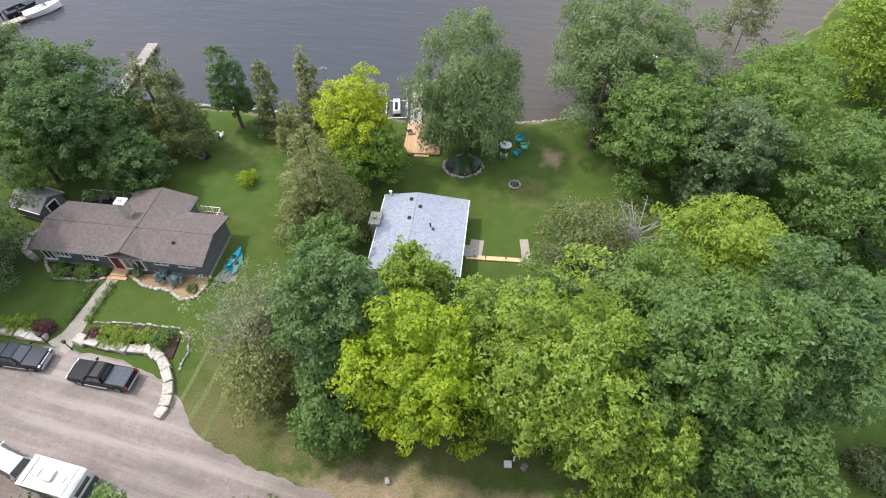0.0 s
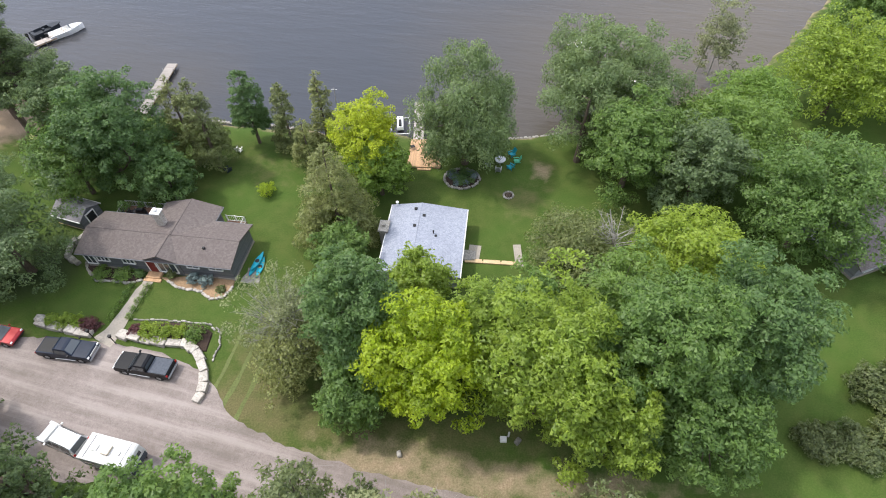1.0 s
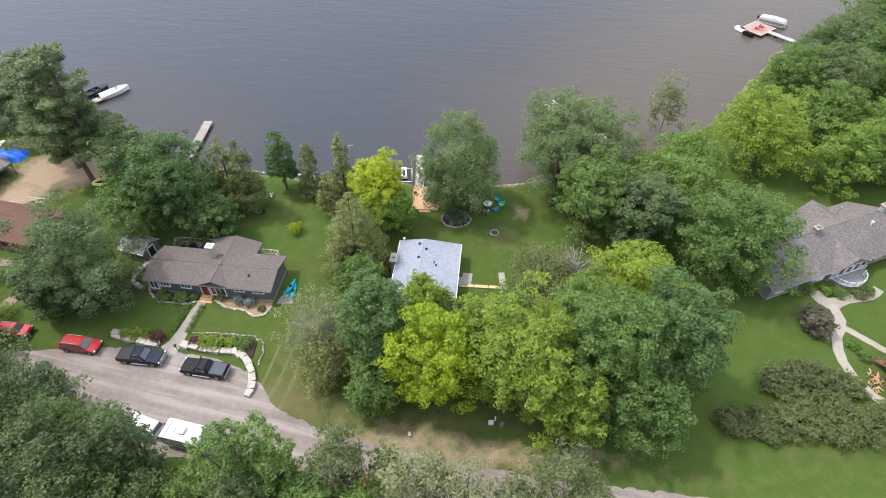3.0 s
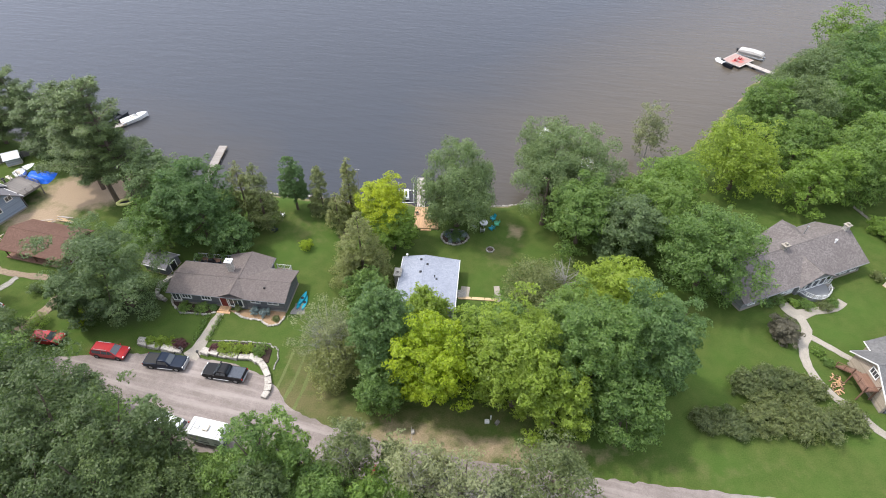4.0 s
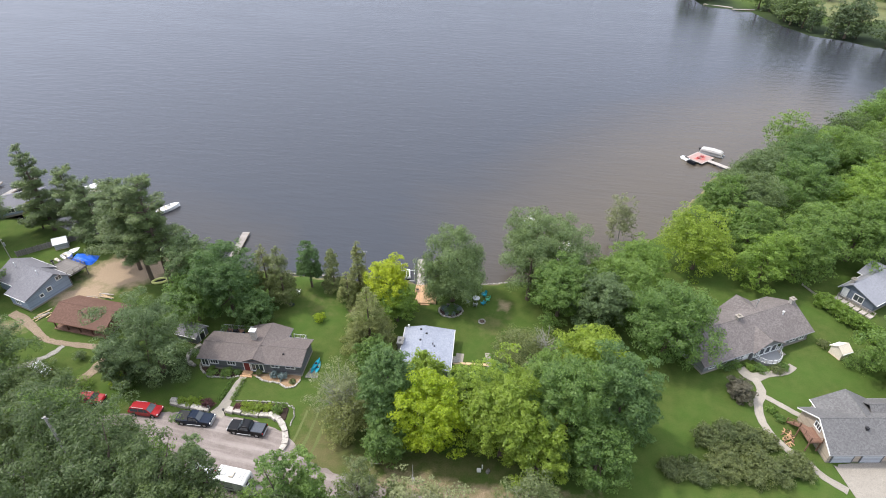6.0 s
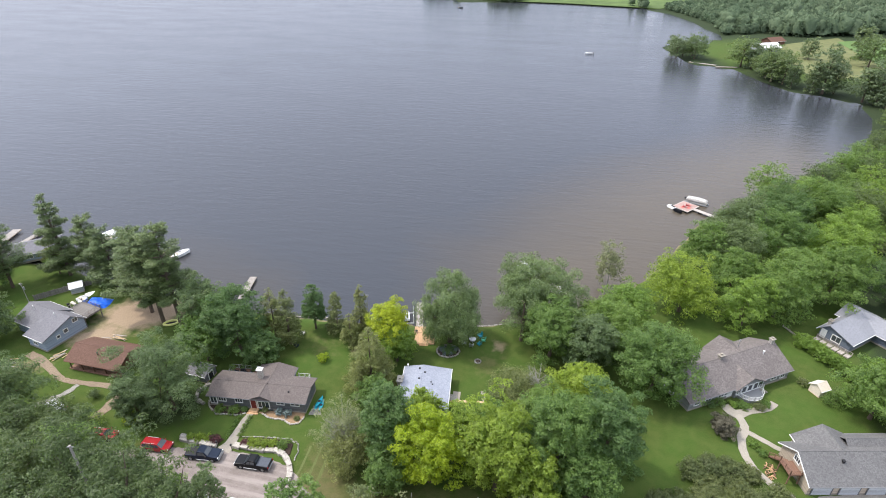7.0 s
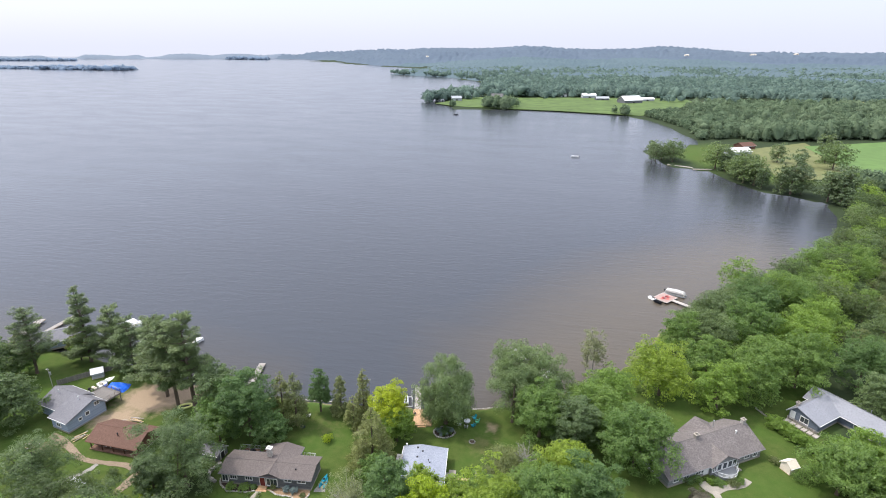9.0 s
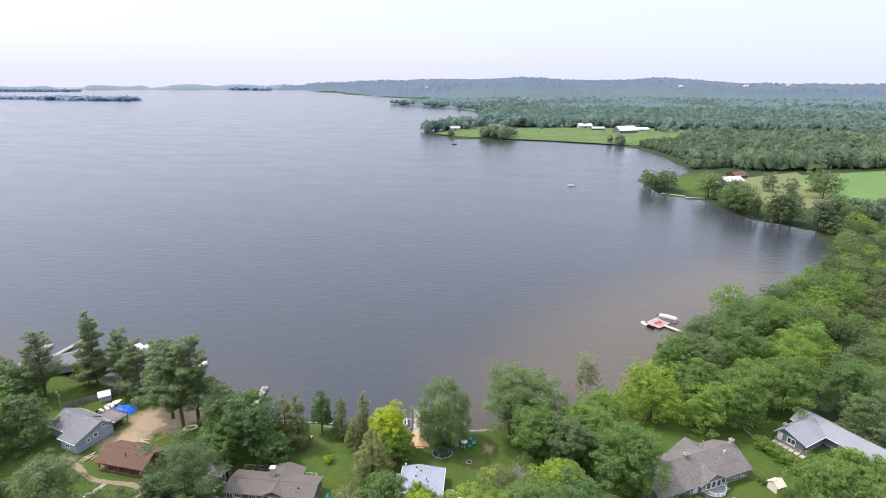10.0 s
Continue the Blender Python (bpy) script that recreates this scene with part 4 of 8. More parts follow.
def leaf_mesh(pos, out, size, rng, material, hang=0.0, slim=0.62):
    """One pointed leaf spray at every place, facing roughly outwards; hang turns it to droop."""
    n = len(pos)
    nrm = unit(out * 0.65 + rng.normal(0, 0.42, (n, 3)) + np.array([0, 0, 0.45]))
    t = rng.normal(0, 1, (n, 3)) * (1 - hang) + np.array([0, 0, -1.6]) * hang
    t = unit(t - nrm * (t * nrm).sum(1, keepdims=True))
    s = np.cross(nrm, t)
    L = size * rng.uniform(0.6, 1.35, (n, 1))
    W = L * slim * rng.uniform(0.8, 1.2, (n, 1)) * 0.5
    v = np.stack([pos - t * L * 0.4 + s * W, pos + t * L * 0.6 - nrm * L * 0.12, pos - t * L * 0.4 - s * W * 0.8], 1).reshape(-1, 3)
    return raw_mesh(v, np.arange(3 * n).reshape(n, 3), material)


def lobes_round(rng, r, z0, z1, n, flat=1.0, uneven=0.16, skirt=1.0):
    """Clump centres and radii that fill an uneven round crown."""
    k = np.arange(n)
    ph = np.arccos(1 - 1.9 * (k + 0.5) / n)
    th = k * 2.39996 + rng.uniform(0, 6)
    d = np.stack([np.sin(ph) * np.cos(th), np.sin(ph) * np.sin(th), np.cos(ph)], -1)
    amp = 1 + uneven * rng.normal(0, 1, (n, 1)) + 0.12 * np.sin(3 * th + rng.uniform(0, 6))[:, None]
    hz = (z1 - z0) / 2
    low = np.maximum(-d[:, 2:], 0)
    wide = np.concatenate([1 + skirt * 0.55 * low ** 2] * 2 + [1 + skirt * 0.22 * low], 1) * (1.0 - (1 - skirt) * 0.25 * low ** 2)
    c = d * np.array([r, r, hz * flat]) * wide * 0.72 * amp + np.array([0, 0, (z0 + z1) / 2 - 0.03 * hz])
    inner = rng.normal(0, 0.28, (n // 3, 3)) * np.array([r, r, hz]) + np.array([0, 0, (z0 + z1) / 2])
    c = np.concatenate([c, inner])
    return c, rng.uniform(0.26, 0.42, len(c)) * r * (32 / n) ** 0.33


def crown_points(rng, c, rad, n, sub=7, skin=0.30):
    """Leaf places on small clumps that sit on the lobes, thickest on top."""
    j = rng.integers(0, len(c), len(c) * sub)
    d = unit(rng.normal(0, 1, (len(j), 3)) + np.array([0, 0, 0.35]))
    sc = c[j] + d * rad[j][:, None] * rng.uniform(0.55, 1.0, (len(j), 1)) * np.array([1, 1, 0.8])
    sr = rad[j] * rng.uniform(0.24, 0.50, len(j))
    k = rng.choice(len(j), n, p=sr ** 2 / (sr ** 2).sum())
    e = unit(rng.normal(0, 1, (n, 3)) + np.array([0, 0, 0.5]))
    pos = sc[k] + e * sr[k][:, None] * (1 - skin * rng.uniform(0, 1, (n, 1))) * np.array([1.25, 1.25, 0.6])
    mid = np.array([0, 0, c[:, 2].mean()])
    return pos, unit(e + 0.6 * unit(pos - mid))


def trunk(bm, rng, h, r0, tips, lean=0.03):
    """A tapered trunk and limbs that reach towards some of the clumps."""
    p, n, rad = Vector((0, 0, -0.15)), 5, r0
    spine = [p.copy()]
    for i in range(n):
        p = p + Vector((rng.normal(0, lean) * h / n, rng.normal(0, lean) * h / n, h / n))
        q = rad * 0.82
        rod(bm, spine[-1], p, rad * (1.25 if i == 0 else 1.0), q, 8)
        spine.append(p.copy())
        rad = q
    for t in tips:
        t = Vector(t)
        k = int(np.clip(rng.integers(2, n + 1), 1, n))
        a = spine[k]
        m = a.lerp(t, 0.5) + Vector((0, 0, -0.05 * h))
        w = r0 * rng.uniform(0.26, 0.42)
        rod(bm, a, m, w, w * 0.6, 6)
        rod(bm, m, t, w * 0.6, w * 0.15, 5)
    return bm


def plant(name, m, label, category, group, bm_trunk, crown_me, bark="bark", crown_name="crown"):
    ob = thing(name, m, label, category, group)
    part("trunk", bm_trunk, M[bark], ob)
    cr = new(crown_name, crown_me)
    cr.parent = ob
    return ob


def broadleaf(seed, x, y, h, r, leaf, label, z0=None, n=9000, size=0.42, lobes=64, hang=0.0, slim=0.62, flat=1.0, bark="bark", name="broadleaf_tree", group="", uneven=0.16, skin=0.3, shift=(0, 0), girth=1.0, skirt=1.0):
    rng = np.random.default_rng(seed)
    z0 = h * 0.22 if z0 is None else z0
    n, size = int(n * 1.55), size * 0.80
    c, rad = lobes_round(rng, r, z0, h, lobes, flat, uneven, skirt)
    pos, out = crown_points(rng, c, rad, n, skin=skin)
    if hang:
        drop = rng.uniform(0, 1, n) ** 2 * hang * 0.25 * h * (np.hypot(pos[:, 0], pos[:, 1]) / r)
        pos[:, 2] = np.maximum(pos[:, 2] - drop, 0.6)
    pos[:, 2] = np.maximum(pos[:, 2], 0.35)
    pos[:, :2] += np.array(shift)
    c[:, :2] += np.array(shift)
    me = leaf_mesh(pos, out, size, rng, LEAF[leaf], hang, slim)
    tips = c[rng.choice(len(c), 11, replace=False)]
    return plant(name, pose(x, y, 0, 0, 0, 0), label, "tree", group, trunk(bmesh.new(), rng, h * 0.62, (0.022 * h + 0.05) * girth, tips * np.array([0.85, 0.85, 0.95])), me, bark)


def cone_tree(seed, x, y, h, r, leaf, label, n=6000, size=0.36, z0=0.4, power=0.8, name="conifer_tree", group="", bark="bark"):
    """A dense narrow conifer: sprays on whorls of short boughs that narrow to the top."""
    rng = np.random.default_rng(seed)
    nb = int(26 + h * 5)
    zz = z0 + (h - z0) * rng.uniform(0, 1, nb) ** 1.15
    rr = r * (1 - (zz - z0) / (h - z0)) ** power * rng.uniform(0.75, 1.1, nb) + 0.12
    th = rng.uniform(0, 6.283, nb)
    c = np.stack([np.cos(th) * rr * 0.62, np.sin(th) * rr * 0.62, zz], -1)
    rad = 0.30 * rr + 0.18
    n, size = int(n * 1.6), size * 0.82
    pos, out = crown_points(rng, c, rad, n, 6)
    pos[:, 2] = np.maximum(pos[:, 2], 0.2)
    me = leaf_mesh(pos, out, size, rng, LEAF[leaf], 0.25, 0.5)
    bm = rod(rod(bmesh.new(), (0, 0, -0.15), (0, 0, h * 0.5), 0.02 * h + 0.04, 0.012 * h), (0, 0, h * 0.5), (0, 0, h * 0.97), 0.012 * h, 0.02)
    for i in rng.choice(nb, 14, replace=False):
        rod(bm, (0, 0, max(0.3, zz[i] - 0.3)), c[i], 0.05, 0.02, 5)
    return plant(name, pose(x, y, 0), label, "tree", group, bm, me, bark)


def pine_tree(seed, x, y, h, r, label, n=6500, size=0.55, clear=0.3, group="tall pines", leaf="pine", layers=13):
    """A tall open pine: a bare trunk below, flat layered boughs with gaps above."""
    rng = np.random.default_rng(seed)
    bm = bmesh.new()
    top = Vector((rng.normal(0, 0.4), rng.normal(0, 0.4), h))
    mid = top * 0.55 + Vector((rng.normal(0, 0.2), 0, 0))
    rod(bm, (0, 0, -0.2), mid, 0.018 * h + 0.05, 0.012 * h, 9)
    rod(bm, mid, top, 0.012 * h, 0.04, 8)
    limbs = []
    for i in range(layers):
        s = clear + (1 - clear) * (i + 0.3) / layers
        base = mid * (s / 0.55) if s < 0.55 else mid.lerp(top, (s - 0.55) / 0.45)
        reach = 1.3 * r * (1.08 - 0.66 * (s - clear) / (1 - clear)) * rng.uniform(0.6, 1.12)
        a0 = rng.uniform(0, 6.28)
        for k in range(int(rng.integers(4, 8))):
            a = a0 + k * 1.05 + rng.normal(0, 0.3)
            L = reach * rng.uniform(0.45, 1.12)
            tip = base + Vector((np.cos(a) * L, np.sin(a) * L, 0.20 * L + rng.normal(0, 0.25)))
            rod(bm, base, tip, 0.004 * h + 0.02, 0.015, 5)
            limbs.append((*base, *tip, L))
    limbs.append((*(top - Vector((0, 0, 1.6))), *top, 0.7))
    # flat sprays of needle tufts along the boughs
    limbs = np.array(limbs)
    n, size = int(n * 2.3), size * 0.72
    k = rng.choice(len(limbs), n, p=limbs[:, 6] ** 1.3 / (limbs[:, 6] ** 1.3).sum())
    a, b, L = limbs[k, :3], limbs[k, 3:6], limbs[k, 6:7]
    f = 1.04 - 0.72 * rng.uniform(0, 1, (n, 1)) ** 1.2
    way = unit(b - a)
    side = unit(np.cross(way, np.array([0, 0, 1.0])) + 1e-4)
    twig = np.floor(rng.uniform(0, 9, (n, 1))) / 9 - 0.45
    pos = a + (b - a) * (f - 0.10 * np.abs(twig)) + side * (twig + rng.normal(0, 0.06, (n, 1))) * L * 0.62 * (1.15 - 0.55 * f)
    pos += rng.normal(0, 0.22, (n, 3))
    me = leaf_mesh(pos, unit(way * 0.4 + np.array([0, 0, 0.8])), size, rng, LEAF[leaf], 0.0, 0.34)
    return plant("pine_tree", pose(x, y, 0), label, "pine", group, bm, me)


def shrub(seed, x, y, h, r, leaf, label, n=1500, size=0.26, ry=None, name="shrub", group="", z=0.0, rz=0.0, lobes=14):
    rng = np.random.default_rng(seed)
    c, rad = lobes_round(rng, r, 0.1, h, lobes, 1.0, 0.12)
    n, size = int(n * 1.5), size * 0.85
    pos, out = crown_points(rng, c, rad, n)
    pos[:, 1] *= (ry or r) / r
    pos[:, 2] = np.maximum(pos[:, 2], 0.03)
    me = leaf_mesh(pos, out, size, rng, LEAF[leaf])
    ob = thing(name, pose(x, y, z, 0, 0, rz), label, "shrub", group)
    bm = bmesh.new()
    for t in c[rng.choice(len(c), 5, replace=False)]:
        rod(bm, (0, 0, -0.03), (t[0], t[1] * (ry or r) / r, t[2]), 0.04, 0.015, 5)
    part("stem", bm, M["bark"], ob)
    part_me = new("foliage", me)
    part_me.parent = ob
    return ob


def bare_twigs(ob, seed, h, r, n):
    """Thin leafless boughs that fan out through a half-bare crown."""
    rng = np.random.default_rng(seed)
    for k in range(n):
        a, q = rng.uniform(0, 6.28), rng.uniform(0.45, 1.0)
        p = Vector((0, 0, rng.uniform(0.18, 0.6) * h))
        e = Vector((math.cos(a) * r * q, math.sin(a) * r * q, p.z + rng.uniform(0.15, 0.42) * h))
        b = rod(bmesh.new(), p, e, 0.035, 0.012, 5)
        for j in range(5):
            s = p.lerp(e, rng.uniform(0.35, 1.0))
            rod(b, s, s + Vector(rng.normal(0, 0.55, 3)) + Vector((0, 0, 0.45)), 0.014, 0.006, 4)
        part("branch", b, M["bark_pale"], ob)


# the grove in front of the cottage
broadleaf(11, -5.6, -19.6, 17.4, 4.7, "blue", "dense dark blue-green maple beside the cottage", n=19000, z0=1.4, lobes=72)
broadleaf(12, 1.0, -23.2, 15.2, 5.2, "lime", "lime-yellow maple in front of the cottage", n=19000, z0=1.6, lobes=70)
broadleaf(13, -0.5, -12.9, 8.8, 3.4, "fresh", "small yellow-green tree touching the cottage roof", n=9000, z0=0.9)
broadleaf(30, 5.6, -19.4, 12.6, 3.4, "fresh", "slender yellow-green maple between two larger ones", n=9000, z0=0.8)
broadleaf(14, 11.2, -24.4, 18.8, 5.9, "fresh", "yellow-green maple in the dense grove", n=23000, z0=1.4, lobes=84)
broadleaf(15, 20.4, -23.6, 20.0, 5.6, "green", "tall broad green maple in the grove", n=22000, z0=1.4, lobes=84)
broadleaf(16, 26.8, -11.0, 12.0, 6.0, "fresh", "light green maple at the back of the grove", n=15000, z0=1.0)
broadleaf(17, 28.2, -21.4, 19.6, 5.8, "blue", "large dark green maple at the grove's edge", n=22000, z0=1.2, lobes=84)
broadleaf(18, 16.0, -27.4, 12.4, 4.4, "fresh", "spreading yellow-green maple near the road", n=12000, z0=1.2)
broadleaf(19, 24.2, -27.8, 13.0, 4.8, "green", "green maple at the grove's road side", n=13000, z0=1.0)
broadleaf(20, -5.6, -24.4, 8.2, 3.6, "green", "low green tree under the maples", n=7500, z0=0.8)
broadleaf(24, 10.4, -16.6, 10.8, 4.0, "green", "green maple behind the taller grove", n=9500, z0=0.8)
broadleaf(26, 19.0, -16.0, 13.2, 4.6, "green", "green maple in the middle of the grove", n=11000, z0=0.8)
broadleaf(21, 16.8, -7.8, 8.6, 6.0, "shrub", "pale olive tree with dead bare branches in its crown", n=12000, z0=0.5, size=0.32)
bare_twigs(broadleaf(22, -12.9, -18.4, 12.2, 4.1, "grey", "half-bare greyish tree with thin foliage", n=5000, size=0.26, z0=0.8, bark="bark_pale", uneven=0.24), 22, 11.0, 4.0, 90)
bare_twigs(broadleaf(23, -12.0, -20.8, 8.2, 3.6, "cedar", "low thin yellowish tree on the verge", n=8500, size=0.28, z0=0.4, bark="bark_pale"), 23, 6.5, 2.8, 24)
# the shore lawn
broadleaf(31, 4.2, 11.0, 18.2, 6.8, "willow", "round grey-green willow by the wooden deck", n=36000, size=0.42, hang=0.6, slim=0.46, z0=-2.4, lobes=52, uneven=0.15, skirt=-0.6)
broadleaf(32, 19.4, 11.6, 16.0, 9.6, "willow", "broad grey-green willow leaning over the shore", n=42000, size=0.46, hang=0.3, slim=0.46, z0=0.6, lobes=60, uneven=0.18, shift=(3.6, 6.4), skirt=0.2)
broadleaf(33, -8.1, 7.0, 13.2, 4.6, "yellow", "bright golden-yellow maple beside the deck", n=16000, size=0.36, z0=1.6, lobes=90)
broadleaf(34, -6.4, 4.8, 9.4, 3.8, "bright", "green lower tree under the golden maple", n=8000, z0=0.5)
broadleaf(25, -9.6, -7.4, 6.4, 3.2, "green", "green bushy tree against the cottage wall", n=7000, z0=0.4)
cone_tree(35, -10.7, -2.0, 13.4, 5.9, "cedar", "wide dull green cedar beside the white-roofed cottage", n=24000, power=0.6, size=0.3)
broadleaf(36, 24.6, 6.8, 13.8, 6.0, "green", "full green tree beyond the cottage lawn", n=18000, z0=0.8)
broadleaf(37, 31.6, 3.4, 13.0, 5.6, "sage", "dull grey-green tree beside a fuller one", n=17000, z0=0.8)
broadleaf(38, 42.0, -3.2, 15.2, 7.6, "green", "fresh green tree beside the taupe-roofed house", n=24000, z0=0.6, lobes=84)
broadleaf(39, 42.4, 17.4, 10.0, 6.0, "bright", "bright green tree near the shore", n=13000, z0=0.4)
broadleaf(29, 37.6, 8.0, 12.6, 5.8, "green", "green tree filling the row towards the lake", n=11000, z0=0.5)
broadleaf(27, 35.0, 12.6, 10.5, 4.4, "green", "green tree closing the gap towards the shore", n=9000, z0=0.4)
cone_tree(40, -25.0, 15.0, 11.2, 2.8, "blue", "round dark green tree on the shore lawn", n=11000, power=0.3, z0=3.0)
cone_tree(41, -20.0, 14.2, 10.2, 2.8, "cedar", "narrow brownish cedar on the shore lawn", n=8000, size=0.3, power=0.55)
cone_tree(42, -14.8, 14.0, 12.4, 2.5, "cedar", "tall narrow brown-green cedar", n=8000, size=0.3, power=0.55)
cone_tree(43, -16.4, 9.6, 8.0, 2.6, "cedar", "narrow brown-green cedar next to a taller one", n=6500, size=0.3, power=0.55)
cone_tree(44, -29.2, 9.8, 13.6, 3.4, "cedar", "tall brownish cedar behind the grey house", n=10000, z0=1.2, size=0.3, power=0.55)
cone_tree(45, -32.6, 11.4, 13.0, 3.4, "cedar", "brownish cedar beside a taller one", n=9000, z0=1.2, size=0.3, power=0.55)
broadleaf(46, -38.4, 6.4, 17.0, 6.2, "blue", "spreading green ash behind the grey house", n=22000, z0=1.2)
broadleaf(47, -47.2, 11.8, 16.2, 5.0, "willow", "dull green tree by the shore", n=13000, z0=1.0)
broadleaf(28, -43.0, 9.0, 14.0, 4.6, "blue", "dark green tree between two ashes", n=11000, z0=1.0)
broadleaf(48, -32.8, 3.4, 8.5, 3.4, "blue", "low dark green tree behind the grey house", n=7500, z0=0.6)
broadleaf(62, -44.5, 4.5, 11.0, 5.0, "green", "green tree standing over the shed", n=9500, z0=0.8)
broadleaf(49, -45.8, -8.6, 16.8, 6.8, "sage", "large dull grey-green tree beside the grey house", n=24000, z0=0.8, lobes=50, size=0.34, uneven=0.22)
broadleaf(50, -50.6, -11.2, 10.5, 3.6, "sage", "grey-green tree near the drive", n=11000, z0=0.8)
pine_tree(51, -59.0, 16.5, 23.0, 5.4, "tall dark pine with bare lower trunk", n=18850)
pine_tree(52, -54.0, 14.5, 26.0, 4.9, "tall ragged pine with a thin top", n=16675)
pine_tree(53, -63.5, 20.5, 21.0, 5.0, "tall dark pine standing in sandy soil", n=16675)
pine_tree(50, -68.6, 27.0, 18.0, 4.2, "dark pine close to the waterline", n=12000)
pine_tree(54, -91.5, 36.0, 22.0, 4.6, "tall ragged pine by the shore", n=15950, clear=0.1)
pine_tree(55, -83.5, 35.5, 17.0, 5.0, "dark green pine among taller ones", n=13775, clear=0.08)
pine_tree(56, -77.0, 31.0, 16.0, 5.0, "dark green pine near the shore", n=13050, clear=0.08)
pine_tree(57, -102.0, 30.0, 19.0, 4.6, "thin pine with a bare top", n=9425, clear=0.25)
cone_tree(58, -99.0, 41.5, 8.0, 2.8, "cedar", "small dark cedar by the boathouse", n=4500, size=0.45)
cone_tree(59, -94.5, 36.5, 7.5, 3.0, "green", "small dark green tree on a thin trunk", n=4500, size=0.45, z0=2)
broadleaf(60, -108.0, 24.0, 13.5, 6.4, "sage", "greyish tree at the lot's edge", n=9000, size=0.55, z0=1)
broadleaf(61, -98.0, 6.0, 16.0, 6.6, "green", "green tree beside the blue house", n=9000, size=0.55, z0=1)
broadleaf(63, 42.8, 32.6, 12.6, 3.6, "grey", "thin half-bare poplar beside the utility pole", n=6500, size=0.30, z0=0.8, girth=0.45, bark="bark_pale", uneven=0.25)
broadleaf(64, -92.0, 9.6, 13.0, 5.6, "sage", "dull green tree at the neighbour's lawn edge", n=8000, size=0.55, z0=0.6)
broadleaf(65, -97.5, -0.4, 12.0, 5.6, "sage", "dull green tree beside the blue house drive", n=8000, size=0.55, z0=0.6)
broadleaf(66, -106.0, 28.5, 10.0, 4.4, "blue", "dark green tree on the waterside lawn", n=6500, size=0.5, z0=0.6)
cone_tree(67, -110.5, 36.5, 9.0, 3.2, "cedar", "dark cedar near the boathouse", n=5000, size=0.45)
broadleaf(68, 82.0, 58.4, 9.4, 5.2, "sage", "grey-green willow at the floating dock", n=9500, size=0.42, z0=0.3, hang=0.4, slim=0.4)
broadleaf(69, 74.5, 51.0, 9.0, 4.6, "sage", "grey-green shore tree near the floating dock", n=8500, size=0.42, z0=0.3)
# the belt south of the road
for i, (tx, ty, th_, tr, lf) in enumerate([
        (-36.5, -36.0, 23, 5.8, "olive"), (-30, -36.8, 21.5, 4.6, "olive"), (-37, -42.5, 19.5, 5.6, "olive"), (-25, -42.5, 19.5, 5.4, "olive"), (-16.6, -36.8, 19.4, 2.6, "green"),
        (-13.8, -35.8, 16.6, 2.3, "green"), (-7.7, -35.6, 16.0, 3.0, "shrub"), (-1.0, -37.5, 15.0, 3.2, "grey"), (4.5, -38.5, 12.5, 3.4, "grey"), (13.4, -38.5, 15.6, 4.6, "shrub"),
        (-47.5, -30, 20.0, 5.6, "olive"), (-45, -41, 23, 6.4, "olive"), (-54, -25.0, 14.5, 5.6, "olive"), (-57, -35, 19, 6.6, "olive"), (-65, -20.0, 12.5, 5.0, "olive"), (-70, -29, 17, 6.6, "green"),
        (-80, -17, 14, 6.0, "olive"), (-19.5, -45, 15, 4.8, "olive"), (-9, -46, 13, 4.4, "green"), (2, -48, 11.5, 4.2, "sage"), (23, -43, 10, 4.2, "grey"), (-42.0, -27.5, 12.5, 3.6, "sage"), (-35.0, -34.0, 13.5, 2.8, "sage"),
        (-26.8, -35.2, 20.0, 2.2, "sage"), (-71.5, -11.8, 15.0, 6.2, "sage"), (-20.0, -38.8, 13.0, 3.8, "green"), (-11.0, -38.8, 12.0, 4.0, "green"), (-4.2, -39.2, 10.5, 3.6, "bright"), (-50.5, -26.0, 15.5, 4.4, "green"), (-59.5, -18.5, 11.6, 4.2, "olive"), (-59.5, -27.5, 14.0, 4.6, "sage"),
        (-31.5, -40.5, 20.0, 4.4, "olive"), (-40.5, -36.5, 21.5, 4.6, "olive"), (-33.5, -33.6, 16.5, 3.2, "green"), (-15.5, -40.5, 15.5, 3.4, "olive"), (9.0, -38.0, 9.5, 2.4, "grey"), (1.8, -35.2, 8.6, 1.8, "grey"), (-3.4, -34.4, 9.8, 1.7, "shrub")]):
    tree = broadleaf(100 + i, tx, ty, th_, tr, lf, {"green": "tall green roadside tree", "olive": "dark olive-green roadside ash", "sage": "tall thin grey-green roadside tree", "shrub": "olive half-bare roadside tree",
                                                     "bright": "slender fresh green roadside tree", "grey": "thin half-bare roadside tree"}[lf], n={"grey": 2600, "shrub": int(1300 * tr)}.get(lf, int(2000 * tr)), z0=1.0, size=0.37, group="roadside trees", uneven=0.24, lobes=48)
    if lf in ("grey", "shrub"):
        bare_twigs(tree, 700 + i, th_ * 0.9, tr, 30)
